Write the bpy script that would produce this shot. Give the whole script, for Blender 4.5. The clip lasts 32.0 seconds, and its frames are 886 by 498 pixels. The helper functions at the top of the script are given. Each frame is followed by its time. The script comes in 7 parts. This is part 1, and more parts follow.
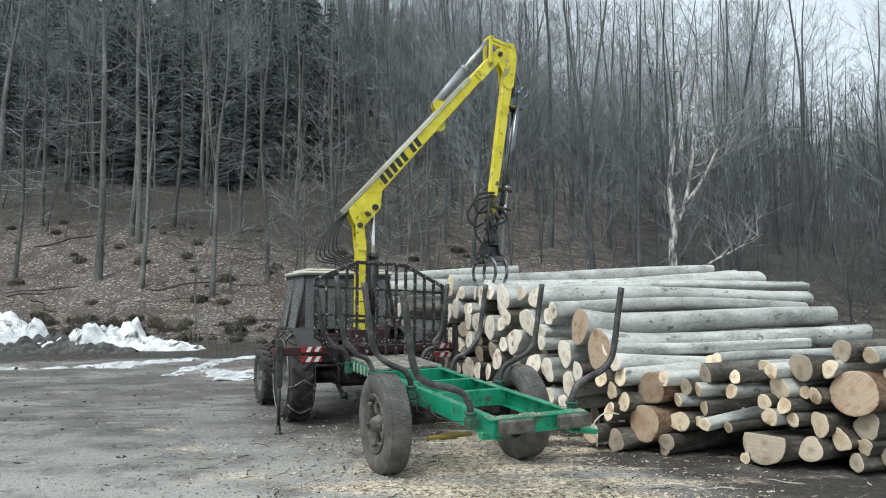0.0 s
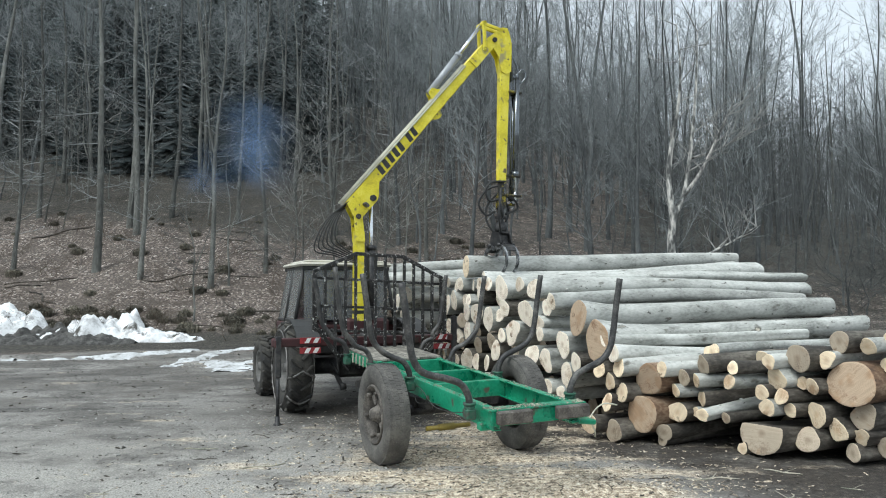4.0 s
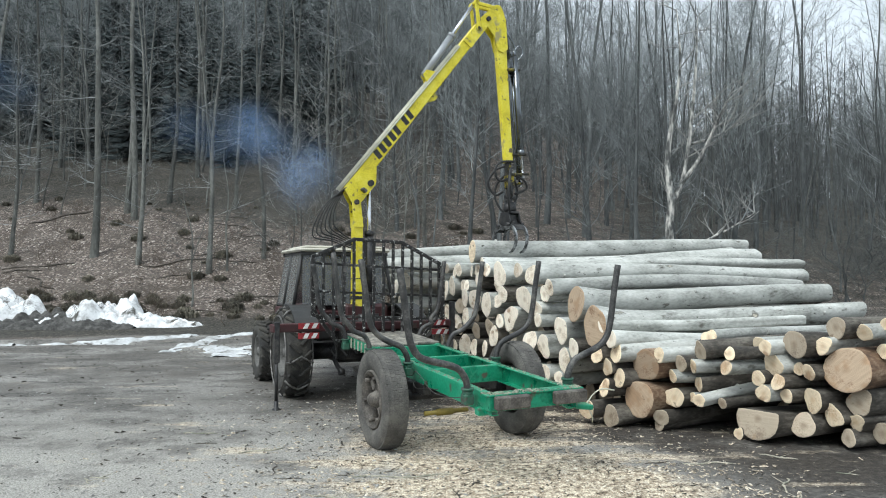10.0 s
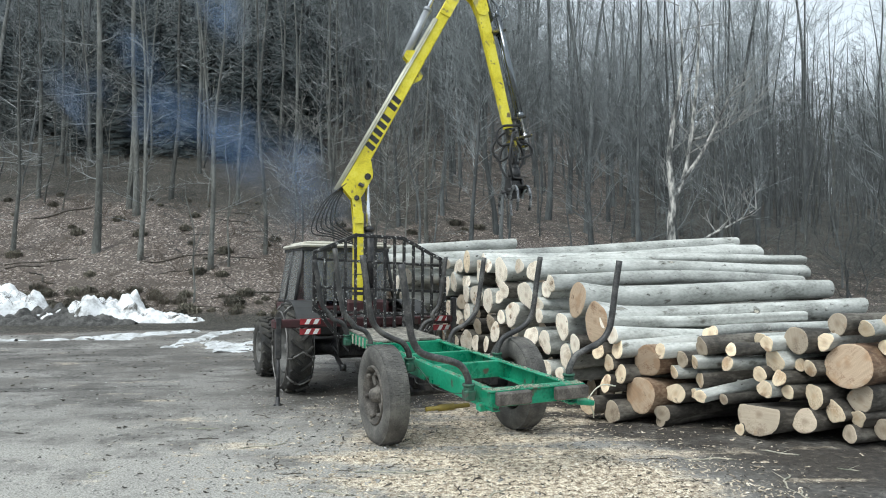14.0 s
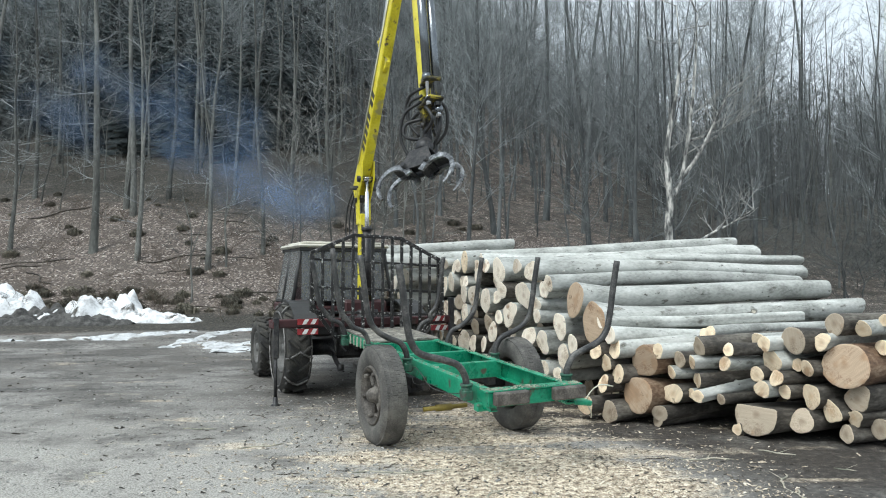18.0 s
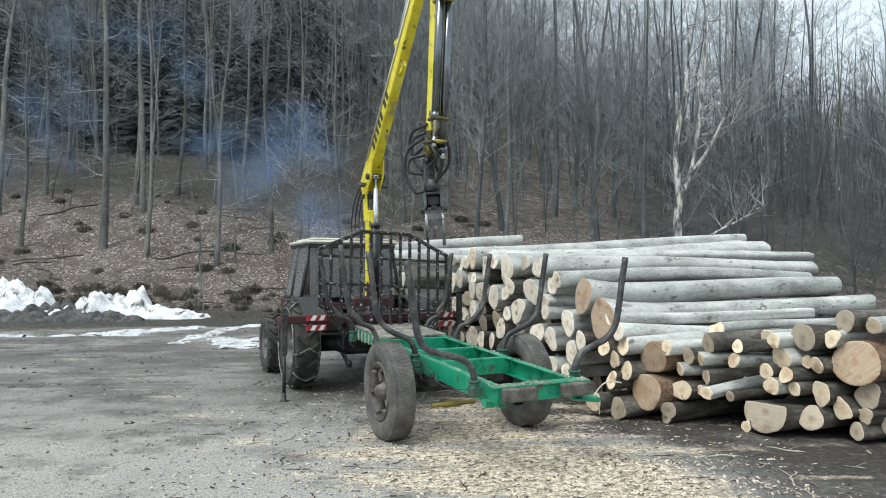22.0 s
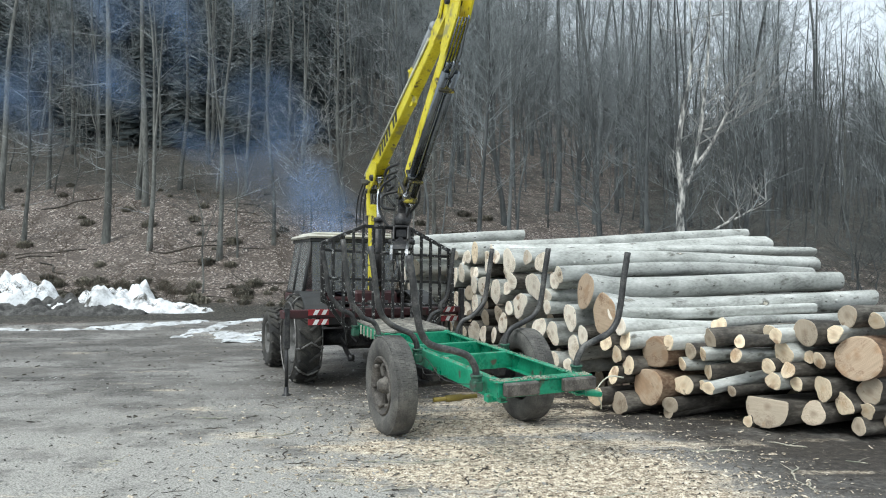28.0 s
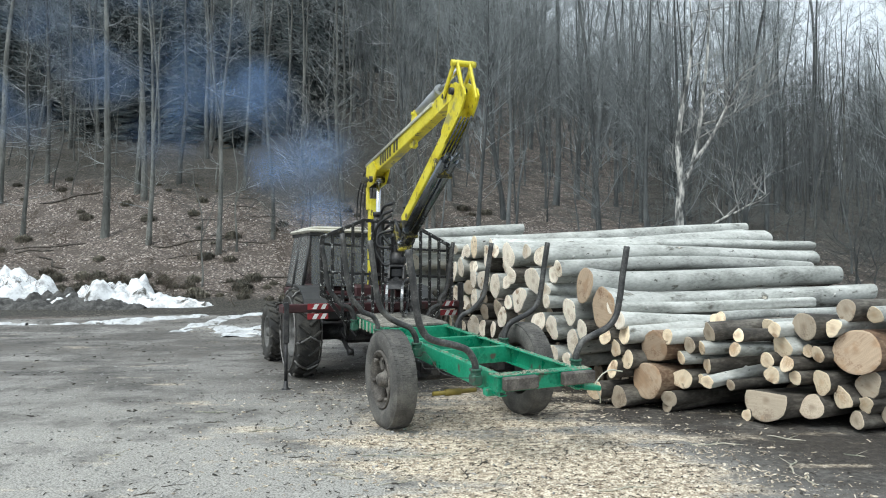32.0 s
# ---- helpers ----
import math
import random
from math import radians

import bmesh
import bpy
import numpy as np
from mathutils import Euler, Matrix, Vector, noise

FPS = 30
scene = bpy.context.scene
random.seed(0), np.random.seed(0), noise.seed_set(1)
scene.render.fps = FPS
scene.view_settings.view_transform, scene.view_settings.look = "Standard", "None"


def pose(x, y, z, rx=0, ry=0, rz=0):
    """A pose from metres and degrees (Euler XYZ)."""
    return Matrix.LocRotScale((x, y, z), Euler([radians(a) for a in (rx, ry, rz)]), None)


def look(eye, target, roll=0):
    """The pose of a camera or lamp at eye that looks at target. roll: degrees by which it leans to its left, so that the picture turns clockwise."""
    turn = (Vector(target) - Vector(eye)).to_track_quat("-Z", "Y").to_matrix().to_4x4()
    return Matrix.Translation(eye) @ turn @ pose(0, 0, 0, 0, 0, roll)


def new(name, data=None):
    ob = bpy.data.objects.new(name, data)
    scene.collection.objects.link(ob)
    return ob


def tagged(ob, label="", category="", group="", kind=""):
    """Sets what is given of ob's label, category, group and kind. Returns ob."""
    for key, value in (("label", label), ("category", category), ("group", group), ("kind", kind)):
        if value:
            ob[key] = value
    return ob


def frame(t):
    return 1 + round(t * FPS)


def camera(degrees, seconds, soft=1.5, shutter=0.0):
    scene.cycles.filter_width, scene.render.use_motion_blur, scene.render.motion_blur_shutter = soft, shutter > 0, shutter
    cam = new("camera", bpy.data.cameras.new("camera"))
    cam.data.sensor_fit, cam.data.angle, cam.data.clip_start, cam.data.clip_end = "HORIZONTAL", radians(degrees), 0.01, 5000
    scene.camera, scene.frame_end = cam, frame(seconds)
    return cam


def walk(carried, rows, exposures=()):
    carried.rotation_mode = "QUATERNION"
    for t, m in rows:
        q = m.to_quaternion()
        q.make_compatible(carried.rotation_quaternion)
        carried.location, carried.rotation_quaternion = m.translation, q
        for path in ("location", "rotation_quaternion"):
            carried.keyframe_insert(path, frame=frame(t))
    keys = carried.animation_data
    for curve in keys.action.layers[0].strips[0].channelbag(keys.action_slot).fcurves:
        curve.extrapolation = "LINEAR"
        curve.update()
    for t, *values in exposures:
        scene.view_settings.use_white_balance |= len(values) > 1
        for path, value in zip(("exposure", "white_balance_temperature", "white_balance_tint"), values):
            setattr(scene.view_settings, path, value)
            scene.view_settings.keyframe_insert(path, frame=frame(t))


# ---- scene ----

# ---- camera: held in the hand at one spot, only turning ----
EXPOSURE = 0.50
cam = camera(63.5, 32.0, soft=1.05)
EYE = (0.0, 0.0, 1.79)


def aimed(az, el, roll):
    a, e = radians(az), radians(el)
    way = Vector((math.sin(a) * math.cos(e), math.cos(a) * math.cos(e), math.sin(e)))
    return look(EYE, Vector(EYE) + way, -roll)


# seconds, bearing, lift and lean in degrees
walk(cam, [(t, aimed(az, el, roll)) for t, az, el, roll in [
    (0, -0.145, 4.244, 0.065), (0.5, -0.131, 4.158, 0.094), (1, -0.156, 3.979, 0.122), (1.5, -0.135, 3.848, 0.074), (2, -0.131, 3.646, 0.158),
    (2.5, -0.119, 3.66, 0.129), (3, -0.043, 3.593, 0.141), (3.5, -0.02, 3.556, 0.094), (5.5, -0.066, 3.44, 0.098), (6, -0.078, 3.269, 0.061),
    (6.5, -0.08, 3.269, 0.057), (7, -0.101, 3.27, 0.038), (7.5, -0.106, 3.191, 0.059), (8, -0.102, 3.072, 0.067), (8.5, 0.06, 2.5, 0.03),
    (9, 0.006, 2.321, 0.094), (9.5, 0.152, 2.348, 0.036), (10, 0.101, 2.41, -0.007), (10.5, 0.082, 2.364, -0.039), (11, -0.006, 2.325, -0.049),
    (11.5, -0.04, 2.221, -0.004), (12, -0.073, 2.161, -0.026), (12.5, -0.002, 2.146, 0.025), (13, -0, 2.079, 0), (13.5, -0.004, 2.009, -0.033),
    (14, -0.014, 2.077, -0.039), (14.5, 0.016, 2.102, 0.005), (16.5, 0.192, 2.163, 0.023), (17, 0.274, 2.256, -0.029), (17.5, 0.239, 2.2, -0.038),
    (18, 0.169, 2.088, -0.048), (18.5, 0.007, 1.963, -0.098), (19, -0.153, 1.977, -0.139), (19.5, -0.206, 2, -0.136), (20, -0.202, 2.028, -0.211),
    (20.5, -0.266, 2.074, -0.22), (21, -0.258, 1.933, -0.227), (21.5, -0.344, 1.75, -0.087), (22, -0.472, 1.793, -0.067), (22.5, -0.574, 1.778, -0.094),
    (23, -0.601, 1.717, -0.172), (23.5, -0.559, 1.495, -0.13), (24, -0.555, 1.43, -0.087), (24.5, -0.578, 1.541, -0.151), (25, -0.583, 1.537, -0.161),
    (25.5, -0.619, 1.469, -0.142), (27.5, -0.625, 1.384, -0.142), (28, -0.651, 1.362, -0.162), (28.5, -0.645, 1.274, -0.172), (29, -0.604, 1.117, -0.158),
    (29.5, -0.593, 1.101, -0.178), (30, -0.635, 1.116, -0.158), (30.5, -0.621, 1.072, -0.168), (31, -0.61, 1.06, -0.161), (31.5, -0.585, 0.96, -0.162),
    (32, -0.591, 0.9, -0.134)]],
    exposures=((0.0, EXPOSURE + 0.06, 6200, 3.5), (8.0, EXPOSURE + 0.12, 6200, 3.5), (20.0, EXPOSURE + 0.2, 6200, 3.5), (32.0, EXPOSURE + 0.2, 6200, 3.5)))

# ---- world, overcast daylight ----
world = bpy.data.worlds.new("overcast_sky")
scene.world = world
world.use_nodes = True
wn, wl = world.node_tree.nodes, world.node_tree.links
sky = wn.new("ShaderNodeTexSky")
sky.sky_type, sky.sun_disc = "NISHITA", False
sky.sun_elevation, sky.sun_rotation = radians(57), radians(219)
sky.air_density, sky.dust_density = 1.0, 3.0
grey = wn.new("ShaderNodeHueSaturation")
grey.inputs["Saturation"].default_value = 0.30
wl.new(sky.outputs["Color"], grey.inputs["Color"])
cloud = wn.new("ShaderNodeMix")
cloud.data_type = "RGBA"
cloud.inputs["Factor"].default_value = 0.6
cloud.inputs["B"].default_value = (8.6, 9.2, 10.0, 1)
wl.new(grey.outputs["Color"], cloud.inputs["A"])
wl.new(cloud.outputs["Result"], wn["Background"].inputs["Color"])
wn["Background"].inputs["Strength"].default_value = 0.090
sun = new("sun", bpy.data.lights.new("sun", "SUN"))
sun.data.energy, sun.data.angle, sun.data.color = 1.5, radians(30), (1.0, 0.98, 0.95)
sun.matrix_world = look((0, 0, 30), Vector((0, 0, 30)) + Vector((0.34, 0.42, -0.84)))


# ---- materials ----
def material(name, colours, scale=8.0, rough=0.7, metal=0.0, bump=0.2, fine=60.0, stops=None, stretch=None, rough_var=0.15,
             vary=0.0, spots=(), detail=6.0):
    """Noise at two scales between two or more colours, with relief; vary: brightness from object to object; spots: (colour, amount, scale)."""
    m = bpy.data.materials.new(name)
    m.use_nodes = True
    n, l = m.node_tree.nodes, m.node_tree.links
    bsdf = n["Principled BSDF"]
    tc = n.new("ShaderNodeTexCoord")
    mp = n.new("ShaderNodeMapping")
    if stretch:
        mp.inputs["Scale"].default_value = stretch
    l.new(tc.outputs["Object"], mp.inputs["Vector"])
    info = n.new("ShaderNodeObjectInfo")
    off = n.new("ShaderNodeVectorMath")
    off.operation = "SCALE"
    off.inputs[0].default_value = (37.0, 19.0, 53.0)
    l.new(info.outputs["Random"], off.inputs["Scale"])
    add = n.new("ShaderNodeVectorMath")
    l.new(mp.outputs["Vector"], add.inputs[0])
    l.new(off.outputs["Vector"], add.inputs[1])
    big = n.new("ShaderNodeTexNoise")
    big.inputs["Scale"].default_value, big.inputs["Detail"].default_value = scale, detail
    small = n.new("ShaderNodeTexNoise")
    small.inputs["Scale"].default_value, small.inputs["Detail"].default_value = fine, 4
    for tex in (big, small):
        l.new(add.outputs["Vector"], tex.inputs["Vector"])
    mixv = n.new("ShaderNodeMix")
    mixv.inputs["Factor"].default_value = 0.35
    l.new(big.outputs["Fac"], mixv.inputs["A"])
    l.new(small.outputs["Fac"], mixv.inputs["B"])
    ramp = n.new("ShaderNodeValToRGB")
    el = ramp.color_ramp.elements
    k = len(colours)
    stops = stops or [0.36 + 0.28 * i / max(1, k - 1) for i in range(k)]
    while len(el) < k:
        el.new(0.5)
    for e, s, c in zip(el, stops, colours):
        e.position, e.color = s, (*c, 1)
    l.new(mixv.outputs["Result"], ramp.inputs["Fac"])
    out = ramp.outputs["Color"]
    for spot in (spots if spots and isinstance(spots[0][0], tuple) else [spots] if spots else []):
        sp = n.new("ShaderNodeTexNoise")
        sp.inputs["Scale"].default_value, sp.inputs["Detail"].default_value = spot[2], 5
        l.new(add.outputs["Vector"], sp.inputs["Vector"])
        sr = n.new("ShaderNodeMapRange")
        sr.inputs["From Min"].default_value, sr.inputs["From Max"].default_value = 0.68 - spot[1], 0.74 - spot[1]
        l.new(sp.outputs["Fac"], sr.inputs["Value"])
        mx = n.new("ShaderNodeMix")
        mx.data_type = "RGBA"
        mx.inputs["B"].default_value = (*spot[0], 1)
        l.new(sr.outputs["Result"], mx.inputs["Factor"])
        l.new(out, mx.inputs["A"])
        out = mx.outputs["Result"]
    if vary:
        hs = n.new("ShaderNodeHueSaturation")
        mr = n.new("ShaderNodeMapRange")
        mr.inputs["To Min"].default_value, mr.inputs["To Max"].default_value = 1 - vary, 1 + vary
        l.new(info.outputs["Random"], mr.inputs["Value"])
        l.new(mr.outputs["Result"], hs.inputs["Value"])
        l.new(out, hs.inputs["Color"])
        out = hs.outputs["Color"]
    l.new(out, bsdf.inputs["Base Color"])
    rr = n.new("ShaderNodeMapRange")
    rr.inputs["To Min"].default_value, rr.inputs["To Max"].default_value = max(0.02, rough - rough_var), min(1, rough + rough_var)
    l.new(big.outputs["Fac"], rr.inputs["Value"])
    l.new(rr.outputs["Result"], bsdf.inputs["Roughness"])
    bsdf.inputs["Metallic"].default_value = metal
    if bump:
        b = n.new("ShaderNodeBump")
        b.inputs["Strength"].default_value, b.inputs["Distance"].default_value = bump, 0.02
        l.new(mixv.outputs["Result"], b.inputs["Height"])
        l.new(b.outputs["Normal"], bsdf.inputs["Normal"])
    return m


BARK = material("beech_log_bark", [(0.24, 0.243, 0.222), (0.43, 0.434, 0.406), (0.59, 0.594, 0.562)], 4, 0.75, bump=0.45, fine=34, stretch=(1, 1, 0.45),
                vary=0.16, spots=[((0.12, 0.115, 0.095), 0.045, 5), ((0.06, 0.055, 0.045), 0.015, 18), ((0.72, 0.66, 0.55), -0.015, 5)])
# muddy bark, also darkened for the shade low in the pile
MUD_SHADE_BARK = material("muddy_log_bark", [(0.022, 0.019, 0.016), (0.058, 0.050, 0.041), (0.145, 0.132, 0.112)], 6, 0.85, bump=0.6, fine=35, stretch=(1, 1, 0.4), vary=0.25)
RED_BARK = material("peeled_log_bark", [(0.06, 0.04, 0.028), (0.15, 0.09, 0.055), (0.30, 0.22, 0.15)], 6, 0.85, bump=0.5, fine=40, stretch=(1, 1, 0.4), vary=0.2)


def cut_wood(name, pale, dark, heart, stain=0.06):
    """Sawn log end: rings about the axis, a stained heart and saw marks."""
    m = material(name, [dark, pale, pale], 5.0, 0.8, bump=0.25, fine=60, vary=0.24, stops=(0.36, 0.48, 0.62), spots=[((0.40, 0.27, 0.17), stain, 3.2), ((0.20, 0.14, 0.09), 0.02, 8)])
    n, l = m.node_tree.nodes, m.node_tree.links
    bsdf = n["Principled BSDF"]
    old = bsdf.inputs["Base Color"].links[0].from_socket
    tc = n.new("ShaderNodeTexCoord")
    flat = n.new("ShaderNodeVectorMath")
    flat.operation = "MULTIPLY"
    flat.inputs[1].default_value = (1, 1, 0)
    l.new(tc.outputs["Object"], flat.inputs[0])
    ln = n.new("ShaderNodeVectorMath")
    ln.operation = "LENGTH"
    l.new(flat.outputs["Vector"], ln.inputs[0])
    wob = n.new("ShaderNodeTexNoise")
    wob.inputs["Scale"].default_value = 7
    l.new(tc.outputs["Object"], wob.inputs["Vector"])
    ad = n.new("ShaderNodeMath")
    ad.operation = "MULTIPLY_ADD"
    ad.inputs[1].default_value = 0.06
    l.new(wob.outputs["Fac"], ad.inputs[0])
    l.new(ln.outputs["Value"], ad.inputs[2])
    rg = n.new("ShaderNodeMath")
    rg.operation = "SINE"
    ml = n.new("ShaderNodeMath")
    ml.operation = "MULTIPLY"
    ml.inputs[1].default_value = 420
    l.new(ad.outputs["Value"], ml.inputs[0])
    l.new(ml.outputs["Value"], rg.inputs[0])
    hr = n.new("ShaderNodeMapRange")
    hr.inputs["From Min"].default_value, hr.inputs["From Max"].default_value = 0.045, 0.085
    hr.inputs["To Min"].default_value, hr.inputs["To Max"].default_value = 0.55, 0.0
    l.new(ad.outputs["Value"], hr.inputs["Value"])
    mx = n.new("ShaderNodeMix")
    mx.data_type = "RGBA"
    mx.inputs["B"].default_value = (*heart, 1)
    l.new(hr.outputs["Result"], mx.inputs["Factor"])
    l.new(old, mx.inputs["A"])
    rm = n.new("ShaderNodeMapRange")
    rm.inputs["From Min"].default_value = -1
    rm.inputs["To Min"].default_value, rm.inputs["To Max"].default_value = 0.0, 0.16
    l.new(rg.outputs["Value"], rm.inputs["Value"])
    m2 = n.new("ShaderNodeMix")
    m2.data_type = "RGBA"
    m2.inputs["B"].default_value = (*dark, 1)
    l.new(rm.outputs["Result"], m2.inputs["Factor"])
    l.new(mx.outputs["Result"], m2.inputs["A"])
    slant = n.new("ShaderNodeMapping")
    slant.inputs["Rotation"].default_value = (0, 0, 0.9)
    slant.inputs["Scale"].default_value = (3.0, 26.0, 1.0)
    l.new(tc.outputs["Object"], slant.inputs["Vector"])
    wv = n.new("ShaderNodeTexNoise")
    wv.inputs["Scale"].default_value, wv.inputs["Detail"].default_value = 1.6, 6
    l.new(slant.outputs["Vector"], wv.inputs["Vector"])
    wr = n.new("ShaderNodeMapRange")
    wr.inputs["To Min"].default_value, wr.inputs["To Max"].default_value = 0.72, 1.28
    l.new(wv.outputs["Fac"], wr.inputs["Value"])
    hv = n.new("ShaderNodeHueSaturation")
    l.new(wr.outputs["Result"], hv.inputs["Value"])
    l.new(m2.outputs["Result"], hv.inputs["Color"])
    l.new(hv.outputs["Color"], bsdf.inputs["Base Color"])
    return m


CUT = cut_wood("fresh_cut_wood", (0.82, 0.68, 0.49), (0.55, 0.39, 0.25), (0.50, 0.33, 0.19))
CUT_PALE = cut_wood("dry_pale_cut_wood", (0.84, 0.755, 0.635), (0.55, 0.45, 0.34), (0.50, 0.37, 0.25))
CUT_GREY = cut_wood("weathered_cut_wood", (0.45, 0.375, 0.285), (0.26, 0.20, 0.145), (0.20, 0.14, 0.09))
CUT_RED = cut_wood("reddish_cut_wood", (0.47, 0.355, 0.25), (0.25, 0.15, 0.09), (0.36, 0.24, 0.15), 0.13)
CLAW = material("worn_claw_steel", [(0.06, 0.063, 0.066), (0.19, 0.195, 0.20), (0.50, 0.51, 0.52)], 9, 0.30, 0.75, bump=0.15, fine=40)
CHAIN = material("wet_chain_steel", [(0.10, 0.095, 0.09), (0.28, 0.27, 0.26)], 14, 0.5, 0.6, bump=0.1)
MUD_HEAP = material("dark_mud_heap", [(0.022, 0.021, 0.02), (0.06, 0.058, 0.055), (0.13, 0.127, 0.12)], 5, 0.85, bump=0.8, fine=22)
YELLOW = material("yellow_crane_paint", [(0.50, 0.41, 0.015), (0.70, 0.60, 0.025), (0.78, 0.69, 0.09)], 4, 0.40, bump=0.08, fine=45, spots=[((0.13, 0.10, 0.05), 0.05, 9), ((0.34, 0.30, 0.12), 0.07, 3)])
PALE_PIPE = material("pale_worn_pipe", [(0.45, 0.44, 0.36), (0.62, 0.61, 0.50)], 6, 0.4, 0.3, bump=0.05)
BLACK_PAINT = material("black_paint", [(0.012, 0.012, 0.012), (0.03, 0.03, 0.03)], 8, 0.5, bump=0.05)
GREEN = material("green_trailer_paint", [(0.011, 0.15, 0.082), (0.017, 0.245, 0.132), (0.045, 0.33, 0.195)], 4, 0.30, bump=0.08, fine=40, spots=((0.09, 0.075, 0.055), 0.05, 7))
DARK_GREEN = material("dark_green_socket_paint", [(0.010, 0.055, 0.035), (0.02, 0.10, 0.06), (0.07, 0.10, 0.08)], 7, 0.55, bump=0.15, fine=40, spots=((0.06, 0.055, 0.045), 0.08, 9))
DUSTY = material("sawdust_on_steel", [(0.16, 0.17, 0.13), (0.38, 0.36, 0.29), (0.50, 0.45, 0.36)], 9, 0.9, bump=0.6, fine=80)
PLANK = material("dirty_grey_planks", [(0.08, 0.075, 0.066), (0.19, 0.18, 0.155), (0.36, 0.335, 0.285)], 9, 0.9, bump=0.4, fine=60, vary=0.2)
RUBBER = material("worn_tyre_rubber", [(0.045, 0.043, 0.040), (0.085, 0.081, 0.075), (0.15, 0.142, 0.128)], 5, 0.85, bump=0.3, fine=70)
MUDDY_RUBBER = material("muddy_tyre_rubber", [(0.02, 0.02, 0.02), (0.04, 0.038, 0.035), (0.085, 0.08, 0.068)], 6, 0.9, bump=0.4, fine=60)
RIM = material("dusty_dark_rim", [(0.045, 0.040, 0.036), (0.10, 0.09, 0.08), (0.20, 0.182, 0.16)], 8, 0.7, 0.3, bump=0.2)
GREY_RIM = material("muddy_grey_rim", [(0.05, 0.049, 0.046), (0.17, 0.166, 0.158)], 6, 0.75, bump=0.2)
DARK_STEEL = material("dark_worn_steel", [(0.018, 0.018, 0.019), (0.04, 0.04, 0.042), (0.085, 0.08, 0.075)], 9, 0.5, 0.5, bump=0.15, fine=50)
STAKE_STEEL = material("grey_stake_steel", [(0.028, 0.028, 0.029), (0.060, 0.059, 0.058), (0.15, 0.145, 0.135)], 7, 0.5, 0.3, bump=0.15, fine=50)
CHIPPED = material("chipped_black_bars", [(0.012, 0.012, 0.012), (0.03, 0.028, 0.028)], 9, 0.5, 0.2, bump=0.2, fine=40, spots=[((0.12, 0.115, 0.11), 0.10, 12), ((0.56, 0.56, 0.54), 0.072, 30)])
NOSE = material("greasy_yellow_steel", [(0.02, 0.02, 0.018), (0.05, 0.045, 0.03), (0.45, 0.37, 0.04)], 9, 0.5, 0.3, bump=0.1, stops=(0.4, 0.52, 0.62))
BLACK_CYL = material("black_cylinder_paint", [(0.13, 0.14, 0.15), (0.20, 0.215, 0.23)], 6, 0.22, 0.9, bump=0.0)
CHROME = material("chrome_rod", [(0.62, 0.63, 0.65), (0.75, 0.76, 0.78)], 5, 0.2, 0.95, bump=0.0)
GREY_CYL = material("grey_cylinder_paint", [(0.27, 0.285, 0.30), (0.38, 0.395, 0.41)], 4, 0.45, 0.2, bump=0.05)
HOSE = material("black_hose_rubber", [(0.012, 0.012, 0.013), (0.03, 0.03, 0.03)], 20, 0.55, bump=0.1)
RED = material("dull_red_paint", [(0.026, 0.009, 0.010), (0.062, 0.014, 0.016)], 5, 0.55, bump=0.1, spots=((0.05, 0.035, 0.03), 0.05, 6))
STRIPE_RED = material("stripe_red", [(0.20, 0.015, 0.02), (0.34, 0.03, 0.035)], 6, 0.5, bump=0.0)
STRIPE_WHITE = material("stripe_white", [(0.60, 0.60, 0.58), (0.78, 0.78, 0.76)], 6, 0.5, bump=0.0)
ROOF = material("dirty_cream_roof", [(0.30, 0.28, 0.23), (0.50, 0.48, 0.41), (0.60, 0.58, 0.51)], 4, 0.75, bump=0.1, spots=((0.14, 0.12, 0.09), 0.04, 4))
CAB_FRAME = material("cab_frame_black", [(0.02, 0.02, 0.02), (0.045, 0.045, 0.045)], 6, 0.55, bump=0.05)
RUST = material("rusty_yellow_axle", [(0.12, 0.09, 0.02), (0.26, 0.20, 0.03)], 7, 0.7, bump=0.2)
SNOW = material("old_snow", [(0.40, 0.40, 0.40), (0.72, 0.73, 0.74), (0.82, 0.83, 0.84)], 2.5, 0.8, bump=0.8, fine=14, spots=((0.085, 0.08, 0.07), 0.10, 1.5))
DIRTY_SNOW = material("dirty_thin_snow", [(0.30, 0.30, 0.29), (0.52, 0.53, 0.54), (0.66, 0.67, 0.68)], 2.5, 0.75, bump=0.3, fine=14, spots=((0.12, 0.115, 0.10), 0.08, 4))
TRUNK = material("grey_beech_trunk", [(0.052, 0.053, 0.048), (0.103, 0.105, 0.096), (0.19, 0.193, 0.178)], 2.2, 0.9, bump=0.3, fine=14, stretch=(1, 1, 0.3), vary=0.3)
DARK_TRUNK = material("dark_wet_trunk", [(0.045, 0.049, 0.050), (0.085, 0.092, 0.093), (0.145, 0.153, 0.152)], 2.4, 0.9, bump=0.3, fine=14, stretch=(1, 1, 0.3), vary=0.3)
# twig greys of these two are lifted: air haze put into the colour
HAZY_TWIG = material("bare_twigs", [(0.14, 0.150, 0.155), (0.33, 0.345, 0.345)], 1.5, 0.9, bump=0, vary=0.5)
HAZY_DARK_TWIG = material("dark_bare_twigs", [(0.13, 0.143, 0.147), (0.32, 0.344, 0.346)], 1.5, 0.9, bump=0, vary=0.45)
PALE_TRUNK = material("pale_peeling_trunk", [(0.07, 0.072, 0.07), (0.26, 0.26, 0.245), (0.58, 0.56, 0.52)], 5, 0.85, bump=0.5, fine=14, stretch=(1, 1, 0.35), stops=(0.42, 0.50, 0.60))
